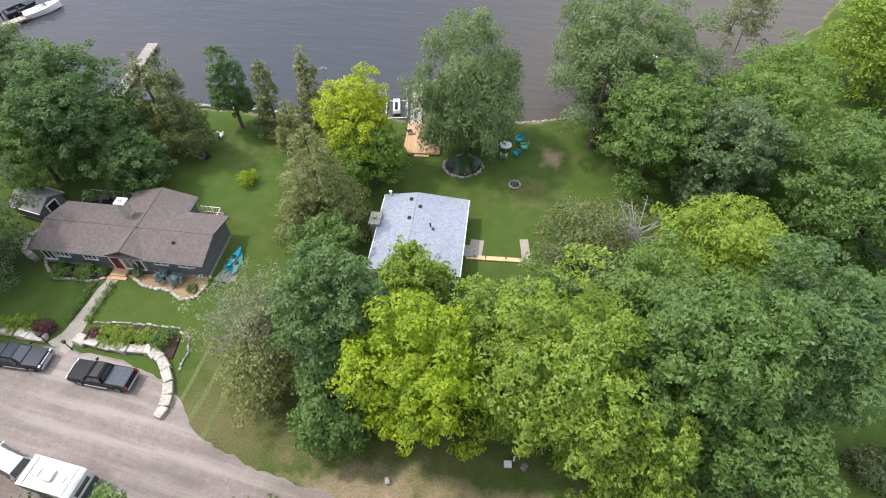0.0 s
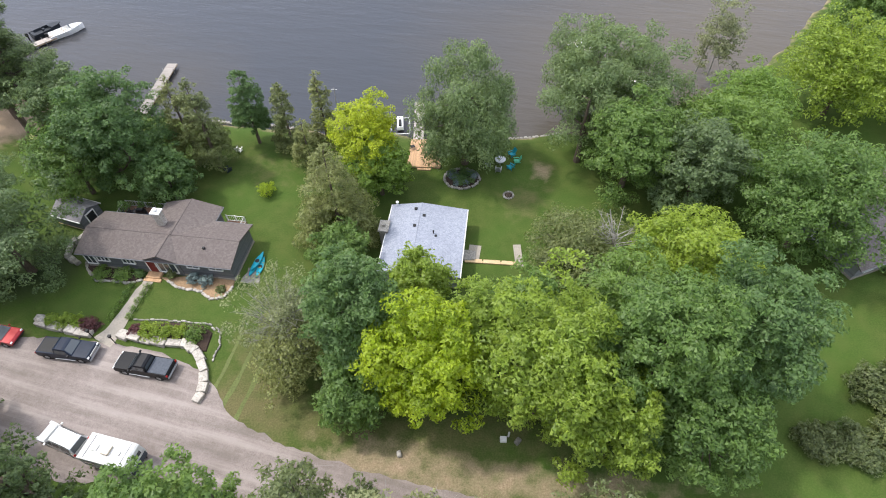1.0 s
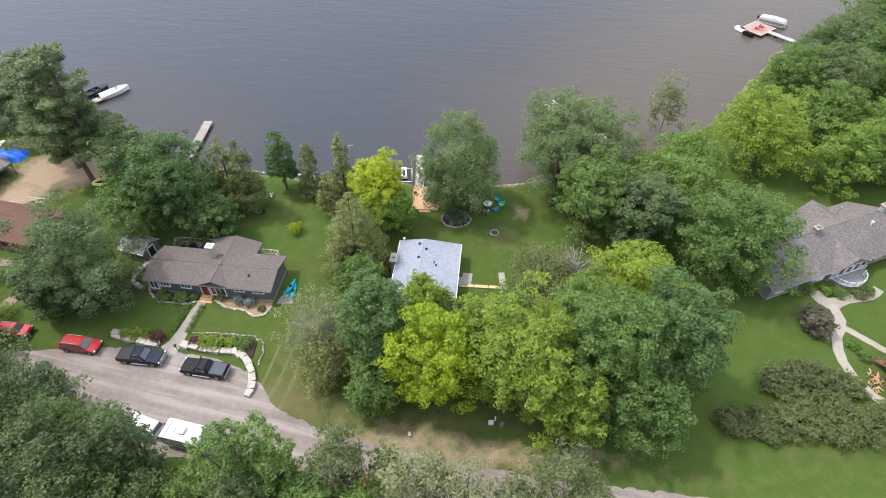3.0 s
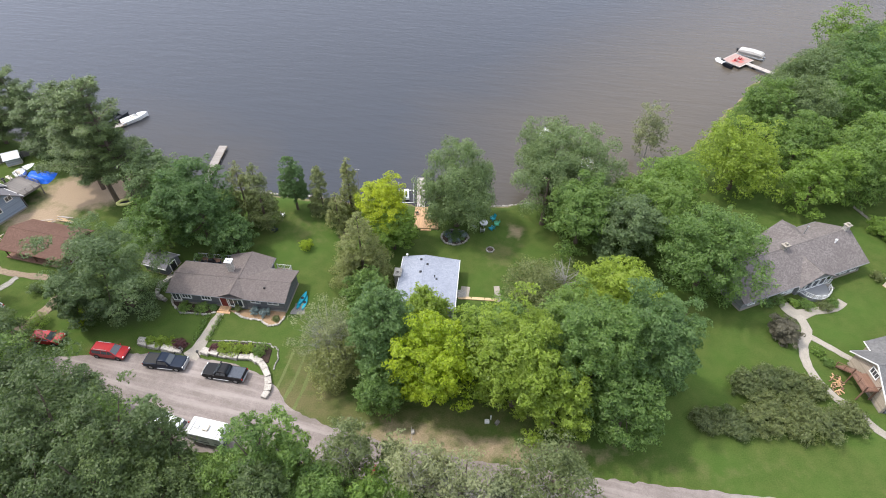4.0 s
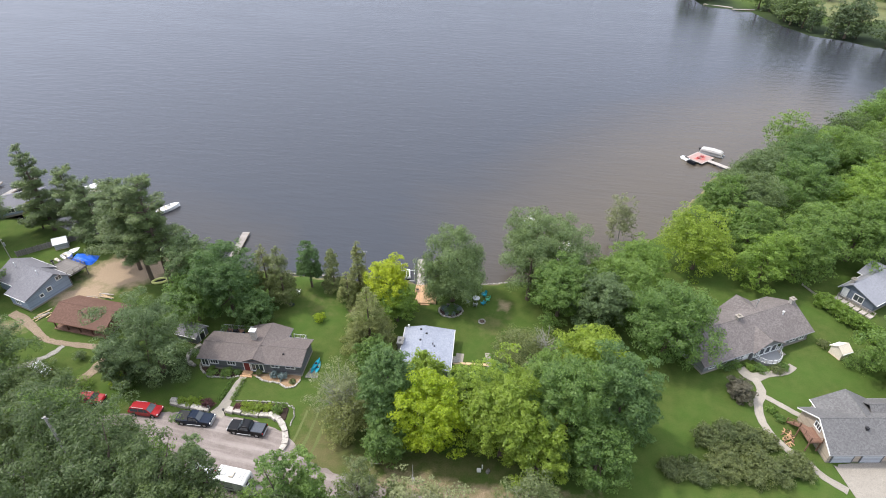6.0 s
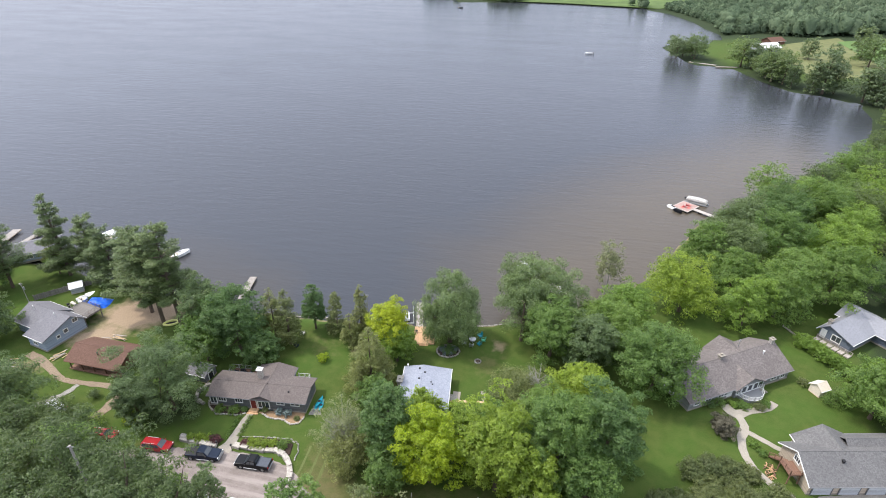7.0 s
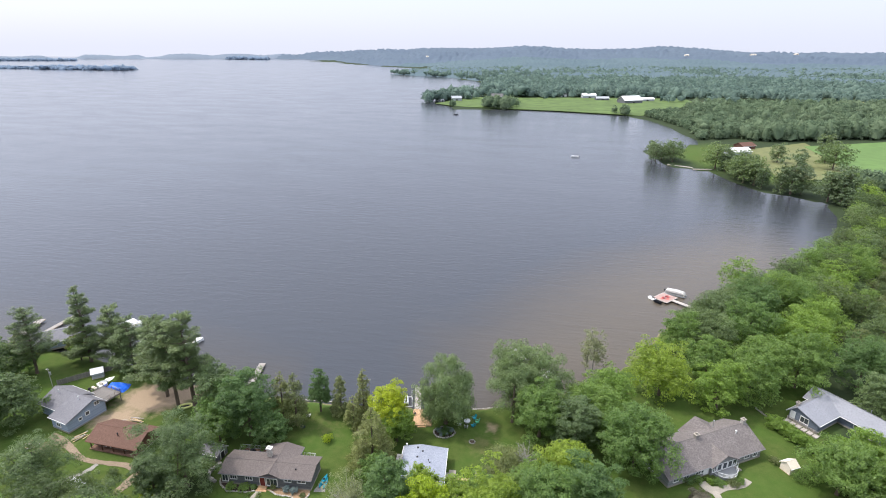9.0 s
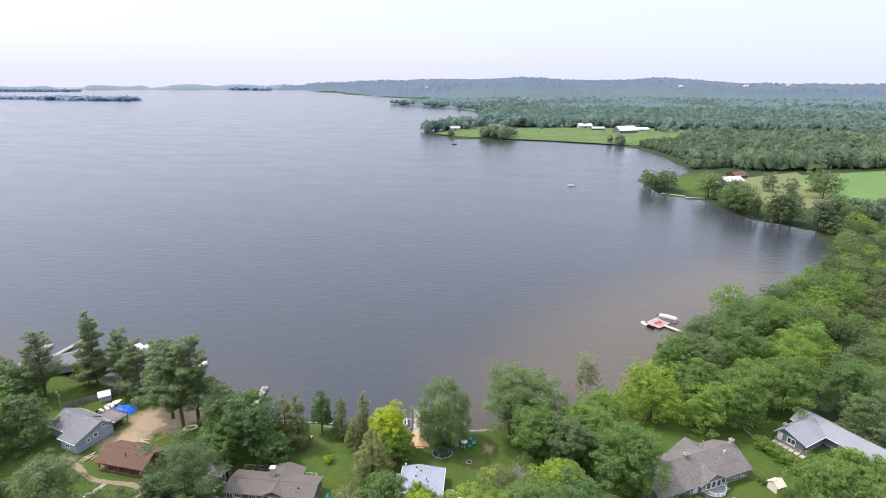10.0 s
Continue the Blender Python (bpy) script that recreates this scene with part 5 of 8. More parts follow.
# the lots to the east
for i, (tx, ty, th_, tr, lf) in enumerate([
        (56.6, 22.4, 14.0, 7.4, "fresh"), (68.2, 17.0, 12.8, 5.4, "bright"), (77.0, 20, 15, 6.4, "green"), (71.5, 30.5, 12.0, 5.6, "green"), (69.5, 42, 13.0, 5.4, "green"), (84, 27.6, 14.5, 6.4, "green"), (92, 26, 16, 7.4, "green"),
        (77, 42, 13.5, 6.8, "sage"), (90, 45, 15, 7.4, "green"), (86, 57, 13, 6.4, "sage"), (101, 39, 15, 7.4, "bright"), (98, 60, 15.5, 7.4, "blue"), (112, 65, 16.5, 7.6, "green"),
        (112, 50, 14, 7.0, "bright"), (79, -9.5, 12.5, 6.4, "green"), (86.5, -5, 10.5, 5.4, "bright"), (92, -9, 12, 6, "green"), (86, -15, 12, 6, "green"), (108, 26, 15, 7.2, "blue"), (104, 12, 13, 6, "sage")]):
    broadleaf(140 + i, tx, ty, th_, tr, lf, {"green": "full green shade tree on the east lots", "sage": "dull green tree on the east lots", "fresh": "yellow-green shade tree on the east lots", "blue": "dark green tree on the east lots",
                                              "bright": "broad bright green ash tree near the shore"}[lf], n=int(2000 * tr), size=0.46, z0=0.8, group="east lot trees", uneven=0.22)

# ---- vehicles ----
def wheel(parent, x, y, r=0.38, w=0.26):
    t = bmesh.new()
    rod(t, (x, y - w / 2, r), (x, y + w / 2, r), r, n=20)
    bmesh.ops.bevel(t, geom=[e for e in t.edges if e.calc_length() < r], offset=0.04, segments=2, affect="EDGES")
    wh = part("wheel", t, M["tyre"], parent)
    s = 1 if y > 0 else -1
    part("rim", rod(rod(bmesh.new(), (x, y + s * (w / 2 - 0.02), r), (x, y + s * (w / 2 + 0.015), r), r * 0.62, n=14), (x, y + s * (w / 2), r), (x, y + s * (w / 2 + 0.03), r), r * 0.2, n=10), M["chrome"], wh)


def shell(pts, hw, narrow, bevel=0.05):
    bm = profile(bmesh.new(), pts, -hw, hw, narrow)
    bmesh.ops.bevel(bm, geom=list(bm.edges), offset=bevel, segments=2, affect="EDGES", profile=0.6)
    return bm


def lights(parent, xf, xr, hw, zf, zr):
    for s in (-1, 1):
        part("headlight", box(xf - 0.10, xf + 0.015, s * hw - 0.28 * s, s * hw - 0.02 * s, zf - 0.09, zf + 0.09, bevel=0.02), M["lamp_clear"], parent)
        part("tail_light", box(xr - 0.015, xr + 0.08, s * hw - 0.22 * s, s * hw - 0.02 * s, zr - 0.16, zr + 0.16, bevel=0.02), M["lamp_red"], parent)


def pickup(m, body, label, cover=True):
    t = thing("pickup_truck", m, label, "truck", "parked vehicles")
    hw = 0.99
    low = [(2.85, 0.45), (2.92, 0.85), (2.75, 1.10), (1.25, 1.18), (-0.72, 1.18), (-0.74, 1.14), (-2.85, 1.14), (-2.88, 0.5), (-2.3, 0.38), (2.3, 0.36)]
    part("body", shell(low, hw, lambda z: 0.05 if z > 1.0 else 0.0), M[body], t)
    cab = [(1.25, 1.16), (0.55, 1.80), (0.25, 1.87), (-0.45, 1.87), (-0.70, 1.76), (-0.76, 1.16)]
    part("cab", shell(cab, hw - 0.06, lambda z: 0.20 * (z - 1.16) / 0.7, 0.04), M[body], t)
    ws = bmesh.new()
    slab(ws, [(1.16, -0.80, 1.255), (1.16, 0.80, 1.255), (0.60, 0.66, 1.775), (0.60, -0.66, 1.775)], 0.02)
    part("windshield", ws, M["glass"], t)
    rw = slab(bmesh.new(), [(-0.785, -0.75, 1.27), (-0.785, 0.75, 1.27), (-0.735, 0.62, 1.72), (-0.735, -0.62, 1.72)], 0.015)
    part("rear_window", rw, M["glass"], t)
    for s in (-1, 1):
        for a, b in ((0.18, 0.86), (-0.58, 0.10)):
            g = bmesh.new()
            y0, y1 = s * (hw - 0.055), s * (hw - 0.195)
            top = 1.72
            slab(g, [(a, y0, 1.24), (b, y0, 1.24), (min(b, 0.55), y1, top), (a, y1, top)], 0.012)
            part("side_window", g, M["glass"], t)
        part("mirror", box(0.86, 1.02, s * hw, s * (hw + 0.24), 1.22, 1.42, bevel=0.03), M["dark"], t)
        part("step_bar", rod(bmesh.new(), (-0.9, s * (hw + 0.03), 0.42), (1.3, s * (hw + 0.03), 0.42), 0.06), M["chrome"], t)
        for x in (1.85, -1.85):
            wheel(t, x, s * (hw - 0.12), 0.40, 0.27)
            part("wheel_arch", rod(bmesh.new(), (x, s * (hw - 0.05), 0.44), (x, s * (hw + 0.012), 0.44), 0.50, n=18), M["dark"], t)
    if cover:
        part("bed_cover", box(-2.78, -0.84, -0.86, 0.86, 1.135, 1.19, bevel=0.02), M["cover"], t)
    else:
        part("bed_liner", box(-2.70, -0.88, -0.78, 0.78, 1.10, 1.15), M["dark"], t)
    part("grille", box(2.88, 2.95, -0.62, 0.62, 0.72, 1.02, bevel=0.015), M["chrome"], t)
    part("front_bumper", box(2.80, 3.0, -0.95, 0.95, 0.45, 0.68, bevel=0.04), M["chrome"], t)
    part("rear_bumper", box(-3.0, -2.82, -0.93, 0.93, 0.48, 0.66, bevel=0.03), M["chrome"], t)
    lights(t, 2.9, -2.9, hw, 0.95, 0.92)
    return t


def wagon(m, body, label, L=4.7, hw=0.92, top=1.66, name="car"):
    t = thing(name, m, label, "car", "parked vehicles")
    f, r = L / 2, -L / 2
    low = [(f - 0.05, 0.4), (f, 0.72), (f - 0.2, 0.90), (f - 1.15, 1.02), (r + 0.1, 1.05), (r, 0.75), (r + 0.08, 0.4), (0, 0.32)]
    part("body", shell(low, hw, lambda z: 0.05 if z > 0.95 else 0.0), M[body], t)
    gh = [(f - 1.05, 1.0), (f - 1.85, top - 0.06), (f - 2.2, top), (r + 0.7, top - 0.02), (r + 0.35, top - 0.12), (r + 0.08, 1.02)]
    part("cabin", shell(gh, hw - 0.05, lambda z: 0.2 * (z - 1.0) / 0.66, 0.04), M[body], t)
    part("windshield", slab(bmesh.new(), [(f - 1.10, -hw + 0.16, 1.08), (f - 1.10, hw - 0.16, 1.08), (f - 1.80, hw - 0.28, top - 0.06), (f - 1.80, -hw + 0.28, top - 0.06)], 0.015), M["glass"], t)
    part("rear_window", slab(bmesh.new(), [(r + 0.06, -hw + 0.2, 1.12), (r + 0.06, hw - 0.2, 1.12), (r + 0.3, hw - 0.3, top - 0.14), (r + 0.3, -hw + 0.3, top - 0.14)], 0.015), M["glass"], t)
    for s in (-1, 1):
        for a, b in ((f - 2.25, f - 1.35), (f - 3.15, f - 2.32), (r + 0.45, f - 3.22)):
            y0, y1 = s * (hw - 0.045), s * (hw - 0.20)
            part("side_window", slab(bmesh.new(), [(a, y0, 1.08), (b, y0, 1.08), (min(b, f - 1.9), y1, top - 0.14), (a + 0.03, y1, top - 0.14)], 0.012), M["glass"], t)
        part("mirror", box(f - 1.5, f - 1.36, s * hw, s * (hw + 0.18), 1.05, 1.2, bevel=0.03), M[body], t)
        part("roof_rail", rod(bmesh.new(), (f - 2.3, s * (hw - 0.3), top + 0.05), (r + 0.8, s * (hw - 0.3), top + 0.05), 0.03), M["metal"], t)
        for x in (f - 0.95, r + 0.9):
            wheel(t, x, s * (hw - 0.1), 0.34, 0.22)
            part("wheel_arch", rod(bmesh.new(), (x, s * (hw - 0.05), 0.38), (x, s * (hw + 0.01), 0.38), 0.43, n=18), M["dark"], t)
    part("front_bumper", box(f - 0.1, f + 0.03, -hw + 0.08, hw - 0.08, 0.42, 0.58, bevel=0.03), M["dark"], t)
    lights(t, f - 0.05, r + 0.03, hw, 0.78, 0.88)
    return t


def camper(m):
    t = thing("camper_trailer", m, "white camper trailer with a grimy flat roof", "trailer", "parked vehicles")
    side = [(-2.35, 0.6), (-2.45, 1.2), (-2.4, 2.45), (-2.25, 2.58), (2.1, 2.6), (2.3, 2.45), (2.45, 1.5), (2.3, 0.75), (1.9, 0.55)]
    part("body", shell(side, 1.15, lambda z: 0.0, 0.06), M["trailer"], t)
    part("roof_vent", box(-1.5, -0.9, -0.3, 0.3, 2.58, 2.72, bevel=0.04), M["white"], t)
    part("roof_vent", box(0.9, 1.3, -0.2, 0.2, 2.58, 2.7, bevel=0.04), M["white"], t)
    part("air_conditioner", box(-0.35, 0.35, -0.42, 0.42, 2.58, 2.84, bevel=0.06), M["cream"], t)
    for x in (-1.75, 1.75):
        part("roof_seam", box(x - 0.02, x + 0.02, -1.0, 1.0, 2.585, 2.615), M["cover"], t)
    for s in (-1, 1):
        part("side_window", box(-1.9, -0.8, s * 1.14, s * 1.17, 1.5, 2.05, bevel=0.01), M["glass"], t)
        part("stripe", box(-2.3, 2.2, s * 1.142, s * 1.158, 1.05, 1.22), M["cover"], t)
        wheel(t, -0.3, s * 0.98, 0.36, 0.24)
    d = part("entry_door", box(0.6, 1.3, -1.18, -1.145, 0.7, 2.3, bevel=0.02), M["white"], t)
    part("handle", box(1.18, 1.24, -1.2, -1.18, 1.4, 1.5), M["chrome"], d)
    part("end_window", box(2.38, 2.42, -0.75, 0.75, 1.55, 2.15, bevel=0.01), M["glass"], t)
    # dark panel added in place of the shade on this end wall
    part("end_panel", box(2.36, 2.46, -1.0, 1.0, 0.75, 1.4, bevel=0.02), M["cover"], t)
    part("hitch", rod(rod(bmesh.new(), (-2.3, -0.6, 0.5), (-3.5, 0, 0.5), 0.05), (-2.3, 0.6, 0.5), (-3.5, 0, 0.5), 0.05), M["dark"], t)
    part("jack_stand", rod(bmesh.new(), (-3.2, 0, -0.02), (-3.2, 0, 0.55), 0.05), M["metal"], t)
    for s in (-1, 1):
        part("stabiliser", rod(bmesh.new(), (2.1, s * 0.8, -0.02), (2.1, s * 0.8, 0.6), 0.05), M["dark"], t)
    return t


pickup(pose(-27.5, -20.65, 0.05, 0, 0, 171.5), "black", "black crew-cab pickup truck with a grey bed cover")
pickup(pose(-36.2, -19.0, 0.05, 0, 0, -6), "navy", "dark blue crew-cab pickup truck with an open bed", False)
wagon(pose(-44.7, -17.4, 0.05, 0, 0, -7), "red", "red station wagon parked on the gravel", 5.0, 0.95, 1.7)
wagon(pose(-54.8, -15.2, 0.03, 0, 0, -5), "red", "second red car half hidden by trees", 4.6, 0.9, 1.5)
wagon(pose(-32.2, -28.2, 0.05, 0, 0, 161), "silver", "silver sport utility vehicle facing the road", 4.7, 0.95, 1.75)
camper(pose(-26.5, -29.8, 0.07, 0, 0, -12))
wagon(pose(-66.8, -9.0, 0.03, 0, 0, 150), "gloss_white", "white car on the neighbour's drive", 4.5, 0.9, 1.5)
wagon(pose(-12.4, -34.6, 0.05, 0, 0, -16), "navy", "blue-grey car under the roadside trees", 4.5, 0.9, 1.5)

# ---- paths, walls and gardens ----
def strip(name, line, width, material, z=0.05, wob=0.05, seed=1, th=0.2):
    return tagged(new(name, data_of(ribbon(line, width, z, th, wob, seed, 0.7), M[material])), kind="structure")


strip("pavement_front", [(-31.7, -9.6, 1.3), (-32.2, -12, 1.25), (-32.6, -14.2, 1.5), (-33.0, -16.4, 1.9), (-33.6, -17.8, 2.6)], 1.4, "concrete", 0.06, 0.06, 2)
strip("pavement_east", [(54.4, -6.6, 1.8), (55.6, -8.6, 2.2), (58.5, -8.0, 1.3), (62.0, -7.3, 1.3), (64.0, -5.9, 1.4)], 1.3, "concrete", 0.06, 0.04, 3)
strip("pavement_lane", [(55.8, -8.8, 1.2), (55.9, -11.5, 1.5), (54.0, -14.5, 1.4), (53.0, -18.0, 1.3), (53.9, -22.0, 1.2), (55.5, -24.2, 1.2)], 1.3, "concrete", 0.062, 0.05, 4)
strip("pavement_branch", [(55.6, -12.6, 1.0), (57.6, -14.6, 1.0), (60.0, -17.0, 1.0)], 1.0, "concrete", 0.058, 0.04, 5)
strip("pavement_drive", [(60.0, -28.8, 6.4), (66, -28.6, 7.4), (82, -28.4, 7.4), (95, -30, 6)], 5, "concrete", 0.055, 0.1, 6)
strip("pavement_drive_south", [(56.4, -25.2, 1.1), (57.4, -27.4, 1.1), (59.6, -29.6, 1.3)], 1.1, "concrete", 0.061, 0.04, 7)
strip("path_sandy", [(-82, 6.0, 1.8), (-78.2, 4.0, 1.7), (-74.0, 1.0, 1.4), (-70.5, -1.4, 1.2), (-65.5, -2.4, 1.1), (-60.4, -3.2, 1.3), (-57.0, -5.2, 1.5)], 2, "sand", 0.05, 0.05, 8)
strip("path_stone", [(-66.6, -2.9, 1.0), (-68.7, -6.2, 1.2), (-72.0, -9.0, 1.4), (-75.5, -12.8, 1.5)], 1.2, "stone_grey", 0.07, 0.15, 9)
strip("path_track", [(-57.2, -5.6, 1.8), (-58.4, -9.5, 2.0), (-60.8, -15, 2.4), (-62, -21, 3)], 2, "sand", 0.052, 0.2, 10)
for tk, (p0, p1) in enumerate((((-19.2, -16.6), (-21.0, -25.4)), ((-17.3, -16.4), (-19.2, -25.6)), ((-16.0, -17.6), (-17.4, -26.2)))):
    strip("path_wheel_track", [(p0[0], p0[1], 0.3), ((p0[0] + p1[0]) / 2 + 0.25, (p0[1] + p1[1]) / 2, 0.42), (p1[0], p1[1], 0.5)], 0.4, "track", 0.012, 0.04, 20 + tk, 0.1)
strip("pavement_side", [(-20.0, -7.6, 1.6), (-20.0, -9.8, 2.2)], 2.2, "stone_grey", 0.05, 0.08, 14)
strip("pavement_patio", [(4.7, -4.8, 2.3), (6.1, -5.0, 2.3)], 2.3, "concrete", 0.07, 0.0, 12)
strip("pavement_pad", [(10.45, -3.6, 0.9), (10.6, -6.9, 0.9)], 0.9, "concrete", 0.07, 0.0, 13)


def timber_edging():
    t = thing("timber_edging", pose(4.3, -6.25, 0, 0, 0, -3.5), "pale landscape timbers laid along the lawn", "edging")
    for k in range(3):
        part("timber", box(k * 2.1, k * 2.1 + 2.06, -0.16, 0.16, 0, 0.18, bevel=0.02), M["timber"], t)
        part("timber", box(k * 2.1 + 0.05, k * 2.1 + 2.0, 0.18, 0.42, 0, 0.12, bevel=0.02), M["timber"], t)


timber_edging()


def block_stone(c, sx, sy, sz, rng, rot):
    """A rough quarried block with chipped edges."""
    bm = bmesh.new()
    r = bmesh.ops.create_cube(bm, size=1)
    m = Matrix.Translation(c) @ Matrix.Rotation(rot, 4, "Z")
    for v in r["verts"]:
        v.co = Vector((v.co.x * sx * rng.uniform(0.95, 1.05), v.co.y * sy * rng.uniform(0.80, 1.10), v.co.z * sz * (rng.uniform(0.8, 1.1) if v.co.z > 0 else 1.1)))
    bmesh.ops.bevel(bm, geom=list(bm.edges), offset=0.05, segments=1, affect="EDGES")
    bmesh.ops.transform(bm, matrix=m, verts=bm.verts)
    return bm


def stone_row(name, line, size, hgt, wide, material, label, seed, category="wall", z=0.0):
    """Single stones set end to end along a line."""
    rng = np.random.default_rng(seed)
    t = thing(name, pose(0, 0, 0), label, category)
    for a, b in zip(line[:-1], line[1:]):
        a, b = Vector(a), Vector(b)
        d, s = (b - a), 0.0
        L, ang = d.length, math.atan2(d.y, d.x)
        while s < L - size * 0.3:
            w = min(size * rng.uniform(0.75, 1.3), L - s)
            p = a.lerp(b, (s + w / 2) / L)
            hh = hgt * rng.uniform(0.85, 1.15)
            if size > 0.7:
                part("stone", block_stone((p.x, p.y, z + hh * 0.5), w * 0.98, wide * rng.uniform(0.85, 1.2), hh, rng, ang + rng.normal(0, 0.06)), M[material], t)
                s += w
                continue
            bm = rock(bmesh.new(), (p.x + rng.normal(0, 0.05), p.y + rng.normal(0, 0.05), z + hh * 0.42), w * 0.60, wide * 0.6 * rng.uniform(0.85, 1.15), hh * 0.66, rng, ang + rng.normal(0, 0.05), 2 if size > 0.7 else 1)
            part("stone", bm, M[material], t)
            s += w
    return t


stone_row("retaining_wall", [(-41.6, -15.6), (-38, -16.3), (-34.9, -16.9)], 1.5, 0.5, 0.95, "stone", "pale limestone block retaining wall beside the parking", 1)
stone_row("retaining_wall", [(-32.2, -16.8), (-29.4, -17.3), (-26.6, -17.8), (-24.4, -17.8)], 1.5, 0.55, 0.95, "stone", "pale limestone block wall east of the walk", 2)
stone_row("retaining_wall", [(-24.4, -17.9), (-23.2, -18.7), (-22.3, -19.8), (-21.7, -21.0), (-21.3, -22.2), (-21.2, -23.2), (-21.5, -24.2)], 1.15, 0.55, 0.95, "stone", "curved limestone block wall at the gravel's end", 3)
stone_row("bed_edging", [(-29.6, -9.7), (-27.4, -10.8), (-25.3, -11.0), (-23.8, -12.1), (-22.4, -11.8), (-21.7, -10.2)], 0.42, 0.24, 0.34, "stone", "low pale stones edging the front flower bed", 4, "edging")
stone_row("bed_edging", [(-40.2, -6.5), (-39.6, -8.0), (-37.8, -9.7), (-34.0, -10.1), (-32.4, -9.5)], 0.42, 0.24, 0.34, "stone_grey", "low grey stones edging the shrub bed", 5, "edging")
stone_row("bed_edging", [(-31.2, -14.9), (-28.5, -14.9), (-25.4, -15.1), (-22.9, -15.4), (-21.5, -16.3), (-21.0, -17.8), (-21.3, -19.6)], 0.5, 0.22, 0.2, "stone_grey", "thin grey stone edging round the lawn corner", 6, "edging")
stone_row("retaining_wall", [(-41.6, -2.3), (-43.0, -4.4), (-42.7, -6.4), (-40.8, -7.5)], 0.75, 0.5, 0.7, "stone_grey", "curved dry stone wall at the grey house corner", 14)
stone_row("planter_ring", [(3.85 + 2.35 * math.cos(a), 7.75 + 1.95 * math.sin(a)) for a in [k * 0.4488 for k in range(15)]], 0.36, 0.32, 0.32, "stone_grey", "ring of pale field stones round the willow bed", 7, "edging")
stone_row("shore_stones", [(6, 17.7), (10, 17.4), (14, 17.9), (18, 18.7)], 0.55, 0.42, 0.5, "stone_grey", "loose grey boulders along the waterline", 8, "stones", -1.25)
stone_row("shore_stones", [(-34, 21.2), (-30, 20.6), (-25, 20.2), (-21, 19.6)], 0.55, 0.42, 0.5, "stone", "pale boulders along the waterline", 9, "stones", -1.2)


def mound(name, line, material, h, label="", kind="structure"):
    """A low filled bed inside a closed outline."""
    bm = bmesh.new()
    c = Vector((sum(p[0] for p in line) / len(line), sum(p[1] for p in line) / len(line)))
    rings = []
    for f, z in ((1.0, -0.05), (0.97, h * 0.5), (0.7, h * 0.9)):
        rings.append([bm.verts.new((c.x + (p[0] - c.x) * f, c.y + (p[1] - c.y) * f, z)) for p in line])
    top = bm.verts.new((c.x, c.y, h))
    n = len(line)
    for a, b in zip(rings[:-1], rings[1:]):
        for i in range(n):
            bm.faces.new((a[i], a[(i + 1) % n], b[(i + 1) % n], b[i]))
    for i in range(n):
        bm.faces.new((rings[-1][i], rings[-1][(i + 1) % n], top))
    return tagged(new(name, data_of(bm, M[material])), kind=kind)


mound("ground_bed_front", [(-30.6, -9.2), (-29.6, -9.7), (-27.4, -10.8), (-25.3, -11.0), (-23.8, -12.1), (-22.4, -11.8), (-21.7, -10.2), (-21.8, -9.2), (-26, -8.8)], "bed", 0.12)
mound("ground_bed_shrubs", [(-40.2, -6.5), (-39.6, -8.0), (-37.8, -9.7), (-34.0, -10.1), (-32.4, -9.5), (-32.6, -8.6), (-36, -8.2)], "mulch", 0.12)
mound("ground_bed_wall", [(-41.4, -15.3), (-38, -16.0), (-34.8, -16.6), (-34.6, -15.4), (-38, -14.8), (-41.2, -14.6)], "mulch", 0.3)
mound("ground_bed_walk", [(-31.6, -16.9), (-27.6, -17.8), (-24.6, -17.3), (-23.2, -18.6), (-22.2, -18.6), (-22.2, -16.4), (-23.4, -15.5), (-27, -15.2), (-31.2, -15.4)], "mulch", 0.3)
mound("ground_bed_willow", [(3.85 + 2.2 * math.cos(k * 0.4488), 7.75 + 1.8 * math.sin(k * 0.4488)) for k in range(14)], "mulch", 0.25)


